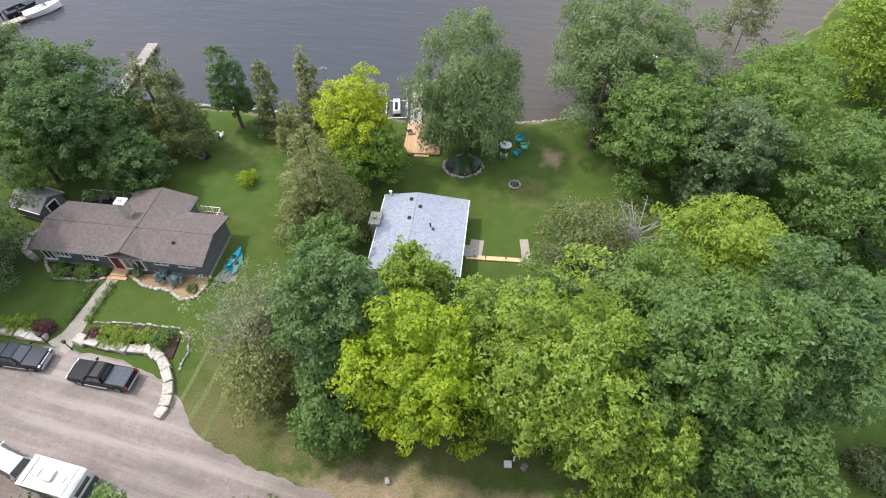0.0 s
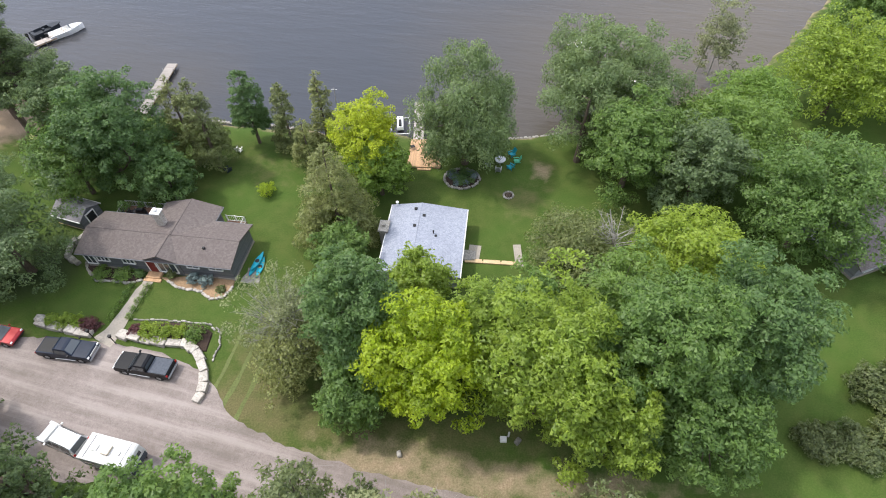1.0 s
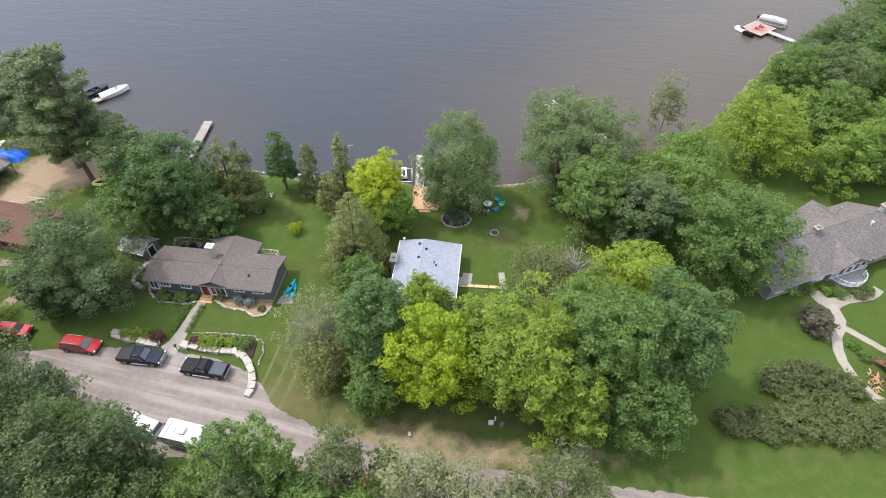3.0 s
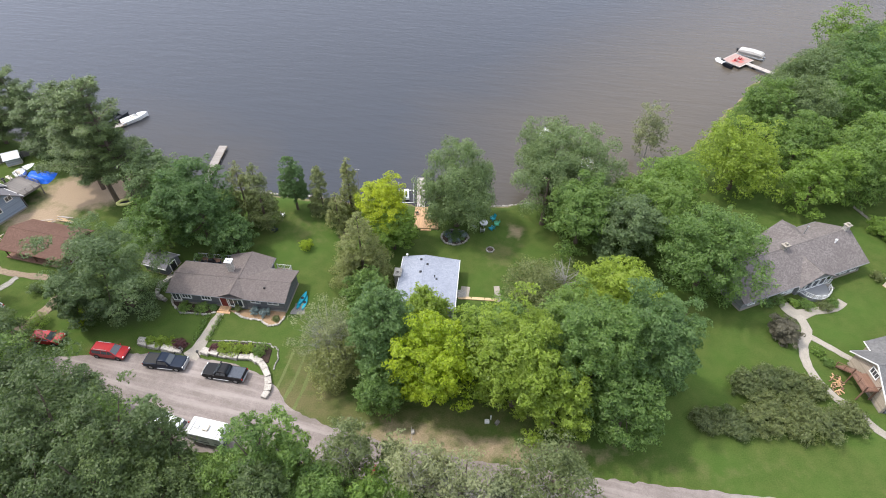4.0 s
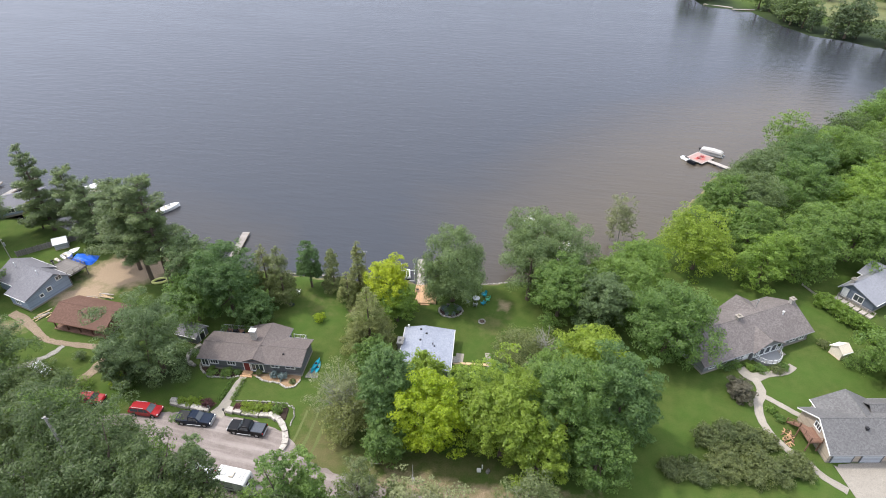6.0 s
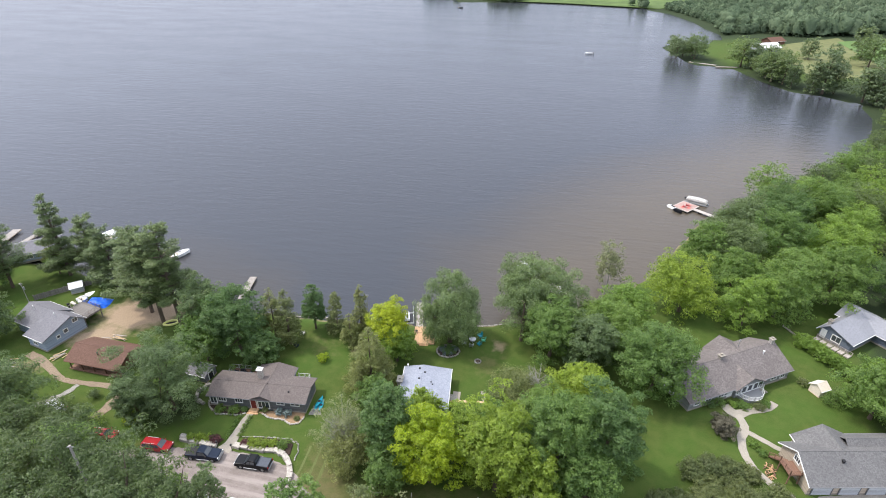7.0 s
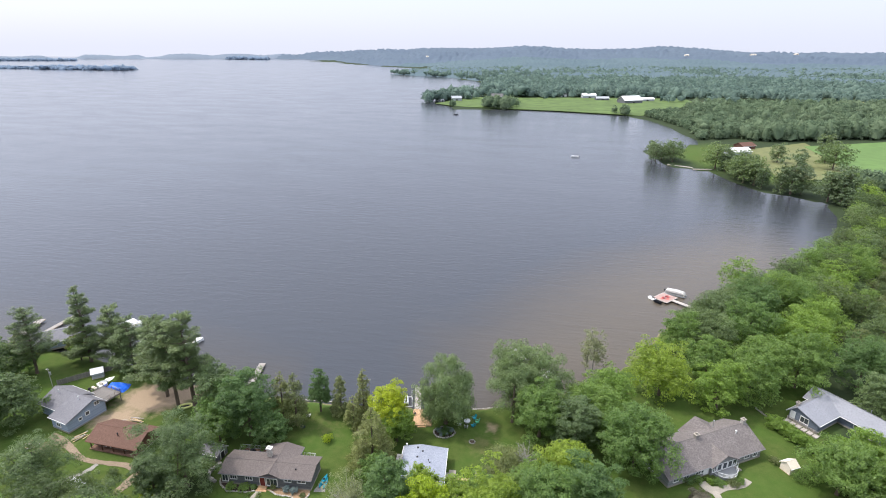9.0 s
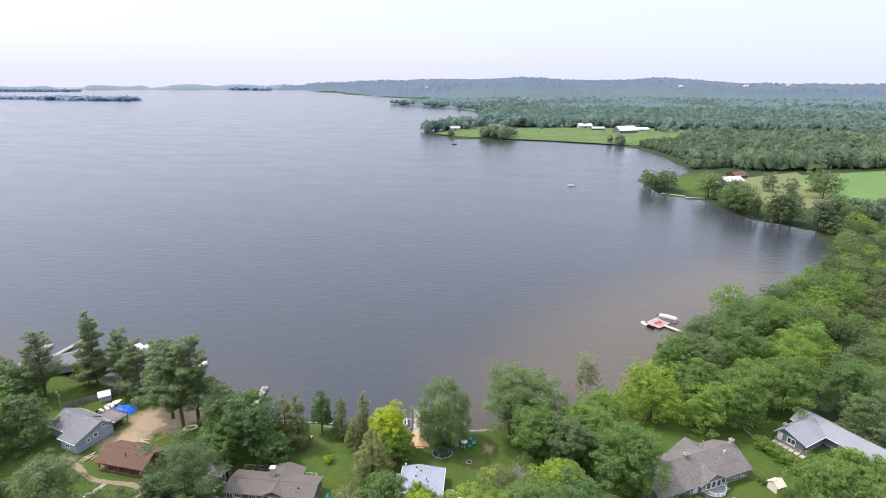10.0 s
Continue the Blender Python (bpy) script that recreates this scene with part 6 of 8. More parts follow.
# ---- garden shrubs ----
def shrubs():
    for i, (x, y, h, r, lf, lab) in enumerate([
            (-39.9, -15.4, 0.9, 0.9, "fresh", "low lime-green shrub behind the stone wall"), (-38.2, -15.5, 1.0, 1.0, "fresh", "low lime-green shrub behind the stone wall"),
            (-36.8, -15.6, 0.9, 0.8, "fresh", "low lime-green shrub behind the stone wall"), (-35.4, -15.9, 1.2, 0.95, "plum", "dark plum barberry beside the walk"),
            (-30.4, -16.5, 0.9, 0.7, "plum", "dark plum barberry beside the walk"), (-28.9, -16.6, 1.1, 1.0, "fresh", "low lime-green shrub behind the stone wall"),
            (-27.2, -16.7, 1.2, 1.1, "fresh", "low lime-green shrub behind the stone wall"), (-25.6, -16.6, 1.0, 0.9, "fresh", "low lime-green shrub behind the stone wall"),
            (-23.8, -16.8, 1.3, 1.1, "green", "round green shrub in the lawn corner"), (-26.3, -9.7, 1.3, 0.75, "spruce", "small round blue spruce in the front bed"),
            (-24.7, -10.0, 1.3, 0.75, "spruce", "small round blue spruce in the front bed"), (-29.0, -9.2, 1.2, 0.5, "shrub", "small brownish evergreen in the front bed"),
            (-37.2, -9.0, 1.1, 1.0, "green", "clipped green shrub under the windows"), (-34.6, -9.2, 1.1, 1.1, "green", "clipped green shrub under the windows"),
            (-32.9, -9.0, 0.9, 0.6, "blue", "small dark shrub beside the door"), (-23.0, -10.9, 0.5, 0.5, "shrub", "low dry plant in the front bed"),
            (-21.4, 4.6, 1.7, 1.2, "lime", "small bright yellow shrub on the lawn"), (55.4, -15.6, 0.7, 0.8, "bright", "leafy perennials in the oval bed"),
            (55.9, -17.6, 0.8, 0.8, "green", "leafy perennials in the oval bed"), (57.6, -7.0, 1.0, 1.1, "green", "low green shrub below the white rail"),
            (60.4, -7.2, 1.0, 1.1, "shrub", "low brown-green shrub below the rail"), (62.0, -6.6, 0.9, 0.9, "green", "low green shrub below the white rail"),
            (56.0, -6.6, 0.9, 0.8, "bright", "low bright shrub below the rail"), (53.4, -6.0, 1.3, 1.2, "green", "rounded green shrub by the entrance"), (51.4, -6.6, 1.2, 1.2, "blue", "dark green shrub by the entrance"),
            (51.4, -12.8, 3.3, 2.15, "smoke", "tall purple-brown smoke bush beside the walk"), (-61.6, -6.0, 2.0, 1.0, "pine", "small dark spruce on the neighbour's lawn"),
            (74.8, -6.0, 2.0, 1.9, "green", "leafy shrub beside the cream shed"), (77.0, -5.0, 2.2, 2.0, "sage", "leafy shrub beside the cream shed"), (71.8, -1.0, 1.2, 1.0, "shrub", "rusty shrub at the lawn's edge"),
            (-63.0, -13.5, 1.6, 1.3, "bright", "fresh green bush along the drive"), (-58.0, -12.5, 2.0, 1.7, "bright", "fresh green bush along the drive"), (-52.0, -11.5, 1.8, 1.5, "lime", "yellow-green bush along the drive")]):
        if lf == "smoke":
            shrub(300 + i, x, y, h, r, lf, lab, 6500, 0.28, lobes=20)
        else:
            shrub(300 + i, x, y, h, r, lf, lab, int(500 + 700 * r), 0.18)
    rng = np.random.default_rng(5)
    for i in range(34):
        a = rng.uniform(0, 6.28)
        q = math.sqrt(rng.uniform(0, 0.9))
        shrub(1340 + i, 3.85 + 1.8 * q * math.cos(a), 7.75 + 1.45 * q * math.sin(a), 0.65, 0.5, "blue" if i % 4 else "spruce", "low dark plant in the willow bed", 260, 0.16, group="willow bed plants", z=0.1)
    for i in range(9):
        shrub(360 + i, 77.9 + i * 0.60, 10.6 - i * 1.45, 3.0, 1.8, "bright", "clipped green hedge bush in a long row", 2600, 0.24, 1.5, "hedge", "hedge bushes", rz=-60)
    for i, (x, y, h, r) in enumerate([(36.0, -26.8, 1.6, 2.0), (39.4, -27.2, 1.9, 2.3), (43.0, -26.6, 2.2, 2.5), (46.8, -27.4, 2.2, 2.5), (50.6, -27.2, 2.3, 2.4), (54.0, -26.4, 2.2, 2.2),
                                       (42.6, -21.4, 2.2, 2.1), (45.8, -20.8, 2.2, 2.2), (49.0, -21.2, 2.0, 2.0), (51.6, -21.8, 1.7, 1.8), (48.4, -24.6, 1.9, 2.0), (44.6, -24.4, 1.9, 2.0)]):
        shrub(380 + i, x, y, h, r, "shrub", "brown-green spreading shrub on the open lawn", int(2000 * r * 0.75), 0.3, group="lawn shrubs", lobes=26)
    for i in range(10):
        shrub(400 + i, -33.3 + (0 if i < 5 else 1.95) - (i % 5) * 0.14, -10.6 - (i % 5) * 1.0, 0.5, 0.42, "green", "low clipped hedge plant along the walk", 220, 0.14, 0.55, "hedge", "walk hedge plants")


shrubs()


def dead_boughs():
    t = thing("dead_tree", pose(19.4, -9.2, 0), "bare bleached dead branches standing in the foliage", "tree")
    rng = np.random.default_rng(9)
    bm = rod(bmesh.new(), (0, 0, -0.1), (0, 0, 8.4), 0.17, 0.09)
    part("trunk", bm, M["bark_pale"], t)
    for k in range(24):
        a, L = rng.uniform(0, 6.28), rng.uniform(1.2, 2.6)
        b = bmesh.new()
        p = Vector((0, 0, rng.uniform(6.4, 8.4)))
        q = p + Vector((math.cos(a) * L, math.sin(a) * L, rng.uniform(1.2, 2.8)))
        rod(b, p, q, 0.05, 0.02, 5)
        for j in range(3):
            s = p.lerp(q, rng.uniform(0.4, 0.95))
            rod(b, s, s + Vector(rng.normal(0, 0.5, 3)) + Vector((0, 0, 0.4)), 0.025, 0.008, 4)
        part("branch", b, M["bark_pale"], t)


dead_boughs()


# ---- yard things ----
def adirondack(m, material, label):
    c = thing("garden_chair", m, label, "chair", "chairs round the table")
    for s in (-1, 1):
        part("leg", bx(box(0.30, 0.38, s * 0.33 - 0.03, s * 0.33 + 0.03, 0, 0.55), -0.45, 0.38, s * 0.33 - 0.02, s * 0.33 + 0.02, 0.16, 0.28), M[material], c)
        part("armrest", box(-0.32, 0.46, s * 0.36 - 0.07, s * 0.36 + 0.07, 0.55, 0.585, bevel=0.01), M[material], c)
    seat = bmesh.new()
    for k in range(5):
        bx(seat, 0.28 - k * 0.13, 0.39 - k * 0.13, -0.30, 0.30, 0.36 - k * 0.03, 0.385 - k * 0.03)
    part("seat", seat, M[material], c)
    for k in range(5):
        y = -0.25 + k * 0.125
        part("back_slat", slab(bmesh.new(), [(-0.26, y - 0.055, 0.26), (-0.26, y + 0.055, 0.26), (-0.58, y + 0.065, 1.02 + 0.06 * (2 - abs(k - 2))), (-0.58, y - 0.065, 1.02 + 0.06 * (2 - abs(k - 2)))], 0.03), M[material], c)
    return c


adirondack(pose(10.7, 12.6, 0, 0, 0, 215), "teal", "bright teal plastic garden chair")
adirondack(pose(11.3, 11.2, 0, 0, 0, 185), "teal_green", "mint green plastic garden chair")
adirondack(pose(10.4, 9.9, 0, 0, 0, 135), "teal", "bright teal plastic garden chair facing the table")
adirondack(pose(7.6, 12.4, 0, 0, 0, -40), "metal", "pale grey garden chair by the table")
adirondack(pose(7.2, 10.4, 0, 0, 0, 20), "metal", "pale grey garden chair facing the table")
adirondack(pose(8.7, 9.3, 0, 0, 0, 80), "metal", "pale grey garden chair turned to the lake")
adirondack(pose(-27.4, 13.0, 0, 0, 0, 80), "white", "white plastic chair alone on the lawn")
adirondack(pose(-27.8, 8.9, 0, 0, 0, 60), "navy", "dark blue chair on the shaded lawn")


def garden_table(m):
    t = thing("garden_table", m, "round pale grey patio table on the lawn", "table")
    part("tabletop", rod(bmesh.new(), (0, 0, 0.71), (0, 0, 0.75), 0.75, n=28), M["metal"], t)
    part("pedestal", rod(bmesh.new(), (0, 0, 0), (0, 0, 0.71), 0.06), M["metal"], t)
    for k in range(4):
        a = k * math.pi / 2
        part("foot", rod(bmesh.new(), (0, 0, 0.04), (0.5 * math.cos(a), 0.5 * math.sin(a), 0.03), 0.03), M["metal"], t)


garden_table(pose(9.0, 11.0, 0))


def fire_pit(m):
    t = thing("fire_pit", m, "round stone fire pit with charred logs", "fire pit")
    rng = np.random.default_rng(3)
    for k in range(12):
        a = k * math.pi / 6
        part("stone", rock(bmesh.new(), (0.62 * math.cos(a), 0.62 * math.sin(a), 0.13), 0.19, 0.15, 0.17, rng, a + 1.57, 1), M["stone_grey"], t)
    part("ash", rod(bmesh.new(), (0, 0, -0.02), (0, 0, 0.06), 0.55, n=18), M["mulch"], t)
    for k in range(3):
        part("log", rod(bmesh.new(), (-0.35 + 0.2 * k, -0.3, 0.1), (0.2 * k - 0.1, 0.35, 0.16), 0.06), M["bark"], t)


fire_pit(pose(9.85, 4.7, 0))


def kayak(m, material, label, L=3.4, name="kayak"):
    k = thing(name, m, label, "kayak", "stacked kayaks")
    bm = bmesh.new()
    n = 14
    rings = []
    for i in range(n + 1):
        s = i / n
        w = 0.36 * math.sin(math.pi * s) ** 0.7 + 0.012
        x = (s - 0.5) * L
        up = 0.10 * (2 * s - 1) ** 4
        rings.append([bm.verts.new((x, w * math.cos(a), 0.17 + up + 0.17 * math.sin(a) * (1 if math.sin(a) < 0 else 0.6))) for a in [j * math.pi / 5 for j in range(10)]])
    for a, b in zip(rings[:-1], rings[1:]):
        for j in range(10):
            bm.faces.new((a[j], a[(j + 1) % 10], b[(j + 1) % 10], b[j]))
    bm.faces.new(rings[0])
    bm.faces.new(rings[-1])
    part("hull", bm, M[material], k, smooth=True)
    part("cockpit", rod(bmesh.new(), (0, 0, 0.24), (0, 0, 0.285), 0.26, n=16), M["dark"], k)
    return k


kayak(pose(-20.0, -7.4, 0, 0, 0, 80), "teal", "teal kayak lying beside the grey house", 3.0)
kayak(pose(-19.3, -7.6, 0, 0, 0, 86), "teal", "teal kayak lying beside another one", 3.0)
kayak(pose(-19.7, -7.0, 0.33, 0, 0, 74), "teal", "teal kayak stacked on two others", 2.8)
kayak(pose(-6.4, -35.0, 0, 0, 0, 70), "red", "red canoe under the roadside trees", 4.4, "canoe")


def post_lamp(x, y):
    t = thing("garden_lamp", pose(x, y, 0), "black lamp post beside the front walk", "lamp", "walk lamps")
    part("post", rod(bmesh.new(), (0, 0, -0.05), (0, 0, 1.35), 0.05), M["dark"], t)
    part("lantern", bx(box(-0.12, 0.12, -0.12, 0.12, 1.35, 1.62, bevel=0.03), -0.16, 0.16, -0.16, 0.16, 1.62, 1.68, bevel=0.02), M["dark"], t)


post_lamp(-34.6, -17.3)
post_lamp(-32.0, -17.9)


def boulder(x, y, s, label, seed, material="stone_grey"):
    solid("boulder", rock(bmesh.new(), (x, y, s * 0.4), s, s * 0.75, s * 0.8, np.random.default_rng(seed), seed), M[material], label, "stone")


boulder(-41.2, -15.2, 0.75, "upright grey boulder at the wall's end", 3)
boulder(9.2, -27.2, 0.4, "small grey field stone near the road", 4)
boulder(-1.5, -28.6, 0.35, "small grey field stone in the dry grass", 5)
solid("well_cap", rod(bx(bmesh.new(), 7.6, 8.2, -27.3, -26.8, -0.05, 0.35, bevel=0.05), (8.4, -26.7, -0.05), (8.4, -26.7, 0.9), 0.09), M["white"], "white well cap and pipe in the grass", "well")


def deck_platform():
    t = thing("wooden_deck", pose(-1.2, 12.2, 0, 0, 0, -2), "orange cedar deck at the lake edge", "deck")
    for k in range(16):
        part("deck_board", box(-2.3 + k * 0.145, -2.3 + k * 0.145 + 0.138, -2.4, 3.4, 0.26, 0.30), M["deck"], t)
    for k in range(15):
        part("deck_board", box(0.03 + k * 0.145, 0.03 + k * 0.145 + 0.138, -2.4, 1.9, 0.26, 0.30), M["deck"], t)
    for y in (-2.3, 0, 1.8, 3.3):
        part("joist", box(-2.3, 0.0 if y > 2 else 2.2, y - 0.04, y + 0.04, -0.1, 0.255), M["timber"], t)
    part("step", box(-0.9, 0.9, -2.8, -2.42, -0.03, 0.14, bevel=0.015), M["deck"], t)
    return t


deck_platform()


def jetty(m, L, W, z, material, label, posts=True, boards_n=0, name="dock"):
    t = thing(name, m, label, "dock", "docks")
    bm = bmesh.new()
    n = max(2, int(L / 0.42))
    for k in range(n):
        part("plank", box(-W / 2, W / 2, k * L / n, (k + 1) * L / n - 0.025, z - 0.05, z), M[material], t) if boards_n else bx(bm, -W / 2, W / 2, k * L / n, (k + 1) * L / n - 0.025, z - 0.05, z)
    if not boards_n:
        part("planking", bm, M[material], t)
    for s in (-1, 1):
        part("stringer", box(s * (W / 2 - 0.12) - 0.06, s * (W / 2 - 0.12) + 0.06, 0, L, z - 0.24, z - 0.052), M["timber"], t)
    if posts:
        k = 0.3
        while k < L:
            for s in (-1, 1):
                part("post", rod(bmesh.new(), (s * (W / 2 + 0.04), k, -2.2), (s * (W / 2 + 0.04), k, z + 0.35), 0.05), M["metal"], t)
            k += 2.9
    return t


jetty(pose(-2.4, 15.4, 0, 0, 0, 2), 10.0, 1.5, -0.25, "dock_pale", "pale wooden jetty running out from the deck", boards_n=1)
jetty(pose(-45.4, 22.5, 0, 0, 0, 0.5), 14.0, 1.7, -0.55, "dock", "long weathered grey dock", boards_n=1)
jetty(pose(-77.5, 37.0, 0, 0, 0, -40), 11, 1.6, -0.55, "dock_pale", "pale dock beside a moored motorboat")
jetty(pose(-121.5, 47.0, 0, 0, 0, 4), 14, 2.4, -0.45, "dock", "wide grey dock by the boathouse")
jetty(pose(-117.0, 48.0, 0, 0, 0, -12), 16, 1.5, -0.5, "dock", "narrow grey dock by the boathouse")
jetty(pose(-97.0, 46.5, 0, 0, 0, -38), 10, 1.4, -0.5, "dock", "grey dock beside a pontoon boat")
jetty(pose(27.5, 22.5, 0, 0, 0, -12), 13, 1.4, -0.5, "dock_pale", "pale dock under the leaning willow")
jetty(pose(184.5, 304, 0, 0, 0, 50), 18, 2.4, -0.6, "dock_pale", "pale dock on the far point")
jetty(pose(196, 297, 0, 0, 0, 84), 14, 2.0, -0.5, "dock_pale", "second pale dock on the far point")


def red_platform():
    t = thing("swim_platform", pose(84.3, 74.7, 0, 0, 0, 38), "floating dock with a faded salmon-red platform", "dock")
    part("gangway", box(-0.8, 0.8, -7.5, 4.0, -0.62, -0.5), M["dock_pale"], t)
    part("deck", box(-3.6, 3.2, 4.0, 9.6, -0.66, -0.48, bevel=0.03), M["dock_pale"], t)
    part("mat", box(-3.3, 2.9, 4.3, 9.3, -0.476, -0.45), M["dock_pink"], t, "faded pink matting")
    for x, y in ((-0.6, 5.6), (1.0, 6.4), (-1.6, 7.0)):
        part("mat", box(x - 0.8, x + 0.8, y - 0.55, y + 0.55, -0.446, -0.42, bevel=0.01), M["dock_red"], t, "small red mat")
    for x in (-3, 2.6):
        for y in (4.6, 9.0):
            part("float", rod(bmesh.new(), (x - 0.6, y, -0.95), (x + 0.6, y, -0.95), 0.3), M["dark"], t)
    for y in (-6, -2, 2):
        part("float", rod(bmesh.new(), (-0.6, y, -0.92), (0.6, y, -0.92), 0.28), M["dark"], t)


red_platform()
for i, (x, y) in enumerate([(79.2, 79.2), (80.6, 80.2)]):
    adirondack(pose(x, y, -0.44, 0, 0, 140), "red", "red plastic chair on the floating dock")


def motorboat(m, label, L=6.2, hull="gloss_white", seatm="cream", name="motorboat"):
    b = thing(name, m, label, "boat", "moored boats")
    n, rings = 12, []
    bm = bmesh.new()
    for i in range(n + 1):
        s = i / n
        w = 1.12 * (1 - max(0, (s - 0.45) / 0.55) ** 2.2) + 0.03
        z0 = -0.25 + 0.45 * max(0, s - 0.6) ** 1.5
        x = (s - 0.5) * L
        rim = 0.62 + 0.22 * s
        rings.append([bm.verts.new(v) for v in ((x, 0, z0 - 0.12), (x, w * 0.72, z0 + 0.05), (x, w, rim), (x, w * 0.9, rim + 0.02), (x, w * 0.86, 0.3), (x, -w * 0.86, 0.3), (x, -w * 0.9, rim + 0.02), (x, -w, rim), (x, -w * 0.72, z0 + 0.05))])
    for a, c in zip(rings[:-1], rings[1:]):
        for j in range(9):
            bm.faces.new((a[j], a[(j + 1) % 9], c[(j + 1) % 9], c[j]))
    bm.faces.new(rings[0])
    bm.faces.new(rings[-1])
    part("hull", bm, M[hull], b)
    part("foredeck", slab(bmesh.new(), [(0.9, -0.95, 0.86), (0.9, 0.95, 0.86), (2.0, 0.72, 0.87), (2.9, 0.1, 0.88), (2.9, -0.1, 0.88), (2.0, -0.72, 0.87)], 0.08), M[hull], b)
    part("windshield", slab(bmesh.new(), [(0.85, -0.9, 0.88), (0.95, 0.9, 0.88), (0.55, 0.8, 1.25), (0.5, -0.8, 1.25)], 0.03), M["glass"], b)
    for y in (-0.45, 0.45):
        part("seat", bx(box(-0.5, 0.05, y - 0.25, y + 0.25, 0.3, 0.62, bevel=0.05), -0.6, -0.45, y - 0.25, y + 0.25, 0.55, 1.0, bevel=0.05), M[seatm], b)
    part("bench", box(-2.5, -1.9, -0.85, 0.85, 0.3, 0.66, bevel=0.05), M[seatm], b)
    part("outboard_motor", bx(box(-3.55, -3.05, -0.22, 0.22, 0.55, 1.15, bevel=0.08), -3.35, -3.15, -0.1, 0.1, -0.4, 0.55), M["dark"], b)
    return b


def pontoon(m, label, L=7.0, top="gloss_white", canopy=False, covered=False):
    b = thing("pontoon_boat", m, label, "boat", "moored boats")
    for y in (-0.9, 0.9):
        bm = rod(bmesh.new(), (-L / 2, y, 0), (L / 2 - 0.7, y, 0), 0.32, n=14)
        rod(bm, (L / 2 - 0.7, y, 0), (L / 2, y, 0.1), 0.32, 0.06, 14)
        part("float", bm, M["metal"], b)
    part("deck", box(-L / 2 + 0.1, L / 2 - 0.5, -1.22, 1.22, 0.32, 0.42, bevel=0.02), M["cream"], b)
    for s in (-1, 1):
        part("side_panel", box(-L / 2 + 0.3, L / 2 - 0.7, s * 1.2 - 0.03, s * 1.2 + 0.03, 0.42, 1.0, bevel=0.02), M[top], b)
        part("bench", bx(box(0.4, L / 2 - 0.9, s * 0.88 - 0.27, s * 0.88 + 0.27, 0.42, 0.78, bevel=0.06), 0.4, L / 2 - 0.9, s * 1.1 - 0.06, s * 1.1 + 0.06, 0.78, 1.1, bevel=0.04), M["gloss_white"], b)
    part("end_panel", box(-L / 2 + 0.27, -L / 2 + 0.33, -1.17, 1.17, 0.42, 1.0, bevel=0.02), M[top], b)
    part("console", box(-0.6, 0.1, 0.3, 0.9, 0.42, 1.25, bevel=0.06), M["gloss_white"], b)
    part("bow_rail", rod(rod(bmesh.new(), (L / 2 - 0.7, -1.2, 1.0), (L / 2 - 0.7, 1.2, 1.0), 0.03), (L / 2 - 0.7, 0, 0.42), (L / 2 - 0.7, 0, 1.0), 0.03), M["metal"], b)
    part("outboard_motor", bx(box(-L / 2 - 0.45, -L / 2 + 0.05, -0.22, 0.22, 0.5, 1.1, bevel=0.08), -L / 2 - 0.25, -L / 2 - 0.05, -0.1, 0.1, -0.4, 0.5), M["dark"], b)
    if covered:
        part("mooring_cover", profile(bmesh.new(), [(-L / 2 + 0.2, 0.95), (-L / 2 + 0.5, 1.3), (0, 1.55), (L / 2 - 1.1, 1.35), (L / 2 - 0.6, 0.95)], -1.26, 1.26, lambda z: 0.35 * max(0, z - 0.95)), M["canvas"], b)
    if canopy:
        part("canopy", slab(bmesh.new(), [(-L / 2 + 0.6, -1.25, 2.25), (1.0, -1.25, 2.35), (1.0, 1.25, 2.35), (-L / 2 + 0.6, 1.25, 2.25)], 0.06), M["gloss_white"], b)
        for x, y in ((-L / 2 + 0.7, -1.2), (-L / 2 + 0.7, 1.2), (0.9, -1.2), (0.9, 1.2)):
            part("canopy_pole", rod(bmesh.new(), (x, y, 0.9), (x, y, 2.3), 0.025), M["metal"], b)
    return b


def jet_ski(m, material, label):
    b = thing("jet_ski", m, label, "watercraft", "moored boats")
    hull = [(1.5, 0.25), (1.2, 0.62), (0.5, 0.78), (-0.2, 0.62), (-1.3, 0.55), (-1.4, 0.1), (-1.2, -0.18), (0.9, -0.18)]
    part("hull", shell(hull, 0.52, lambda z: 0.12 * max(0, z), 0.06), M[material], b)
    part("seat", box(-1.2, 0.2, -0.2, 0.2, 0.55, 0.85, bevel=0.08), M["dark"], b)
    part("handlebar", rod(rod(bmesh.new(), (0.45, -0.36, 0.98), (0.45, 0.36, 0.98), 0.03), (0.6, 0, 0.7), (0.45, 0, 0.98), 0.05), M["dark"], b)


motorboat(pose(-69.2, 47.4, WATER + 0.25, 0, 0, 46), "white motorboat moored beside a pale dock")
motorboat(pose(-73.2, 47.6, WATER + 0.25, 0, 0, 52), "dark covered boat beside the white one", 5.2, "dark_boat", "dark_boat")
pontoon(pose(-91.4, 56.6, WATER + 0.3, 0, 0, 52), "long white pontoon boat by the dock", 8.0, "gloss_white", True)
pontoon(pose(85.0, 83.4, WATER + 0.3, 0, 0, -38), "pontoon boat under a pale grey cover", 7.2, "metal", False, True)
jet_ski(pose(75.4, 79.8, WATER + 0.25, 0, 0, 120), "gloss_white", "white jet ski tied to the red platform")
jet_ski(pose(76.4, 77.0, WATER + 0.25, 0, 0, 125), "black", "black jet ski at the platform's corner")
pontoon(pose(24.0, 41.5, WATER + 0.3, 0, 0, 120), "white pontoon boat beyond the willow", 6.0, "gloss_white")
pontoon(pose(31.4, 30.5, WATER + 0.3, 0, 0, 128), "white pontoon boat half hidden by the willow", 6.0, "gloss_white")

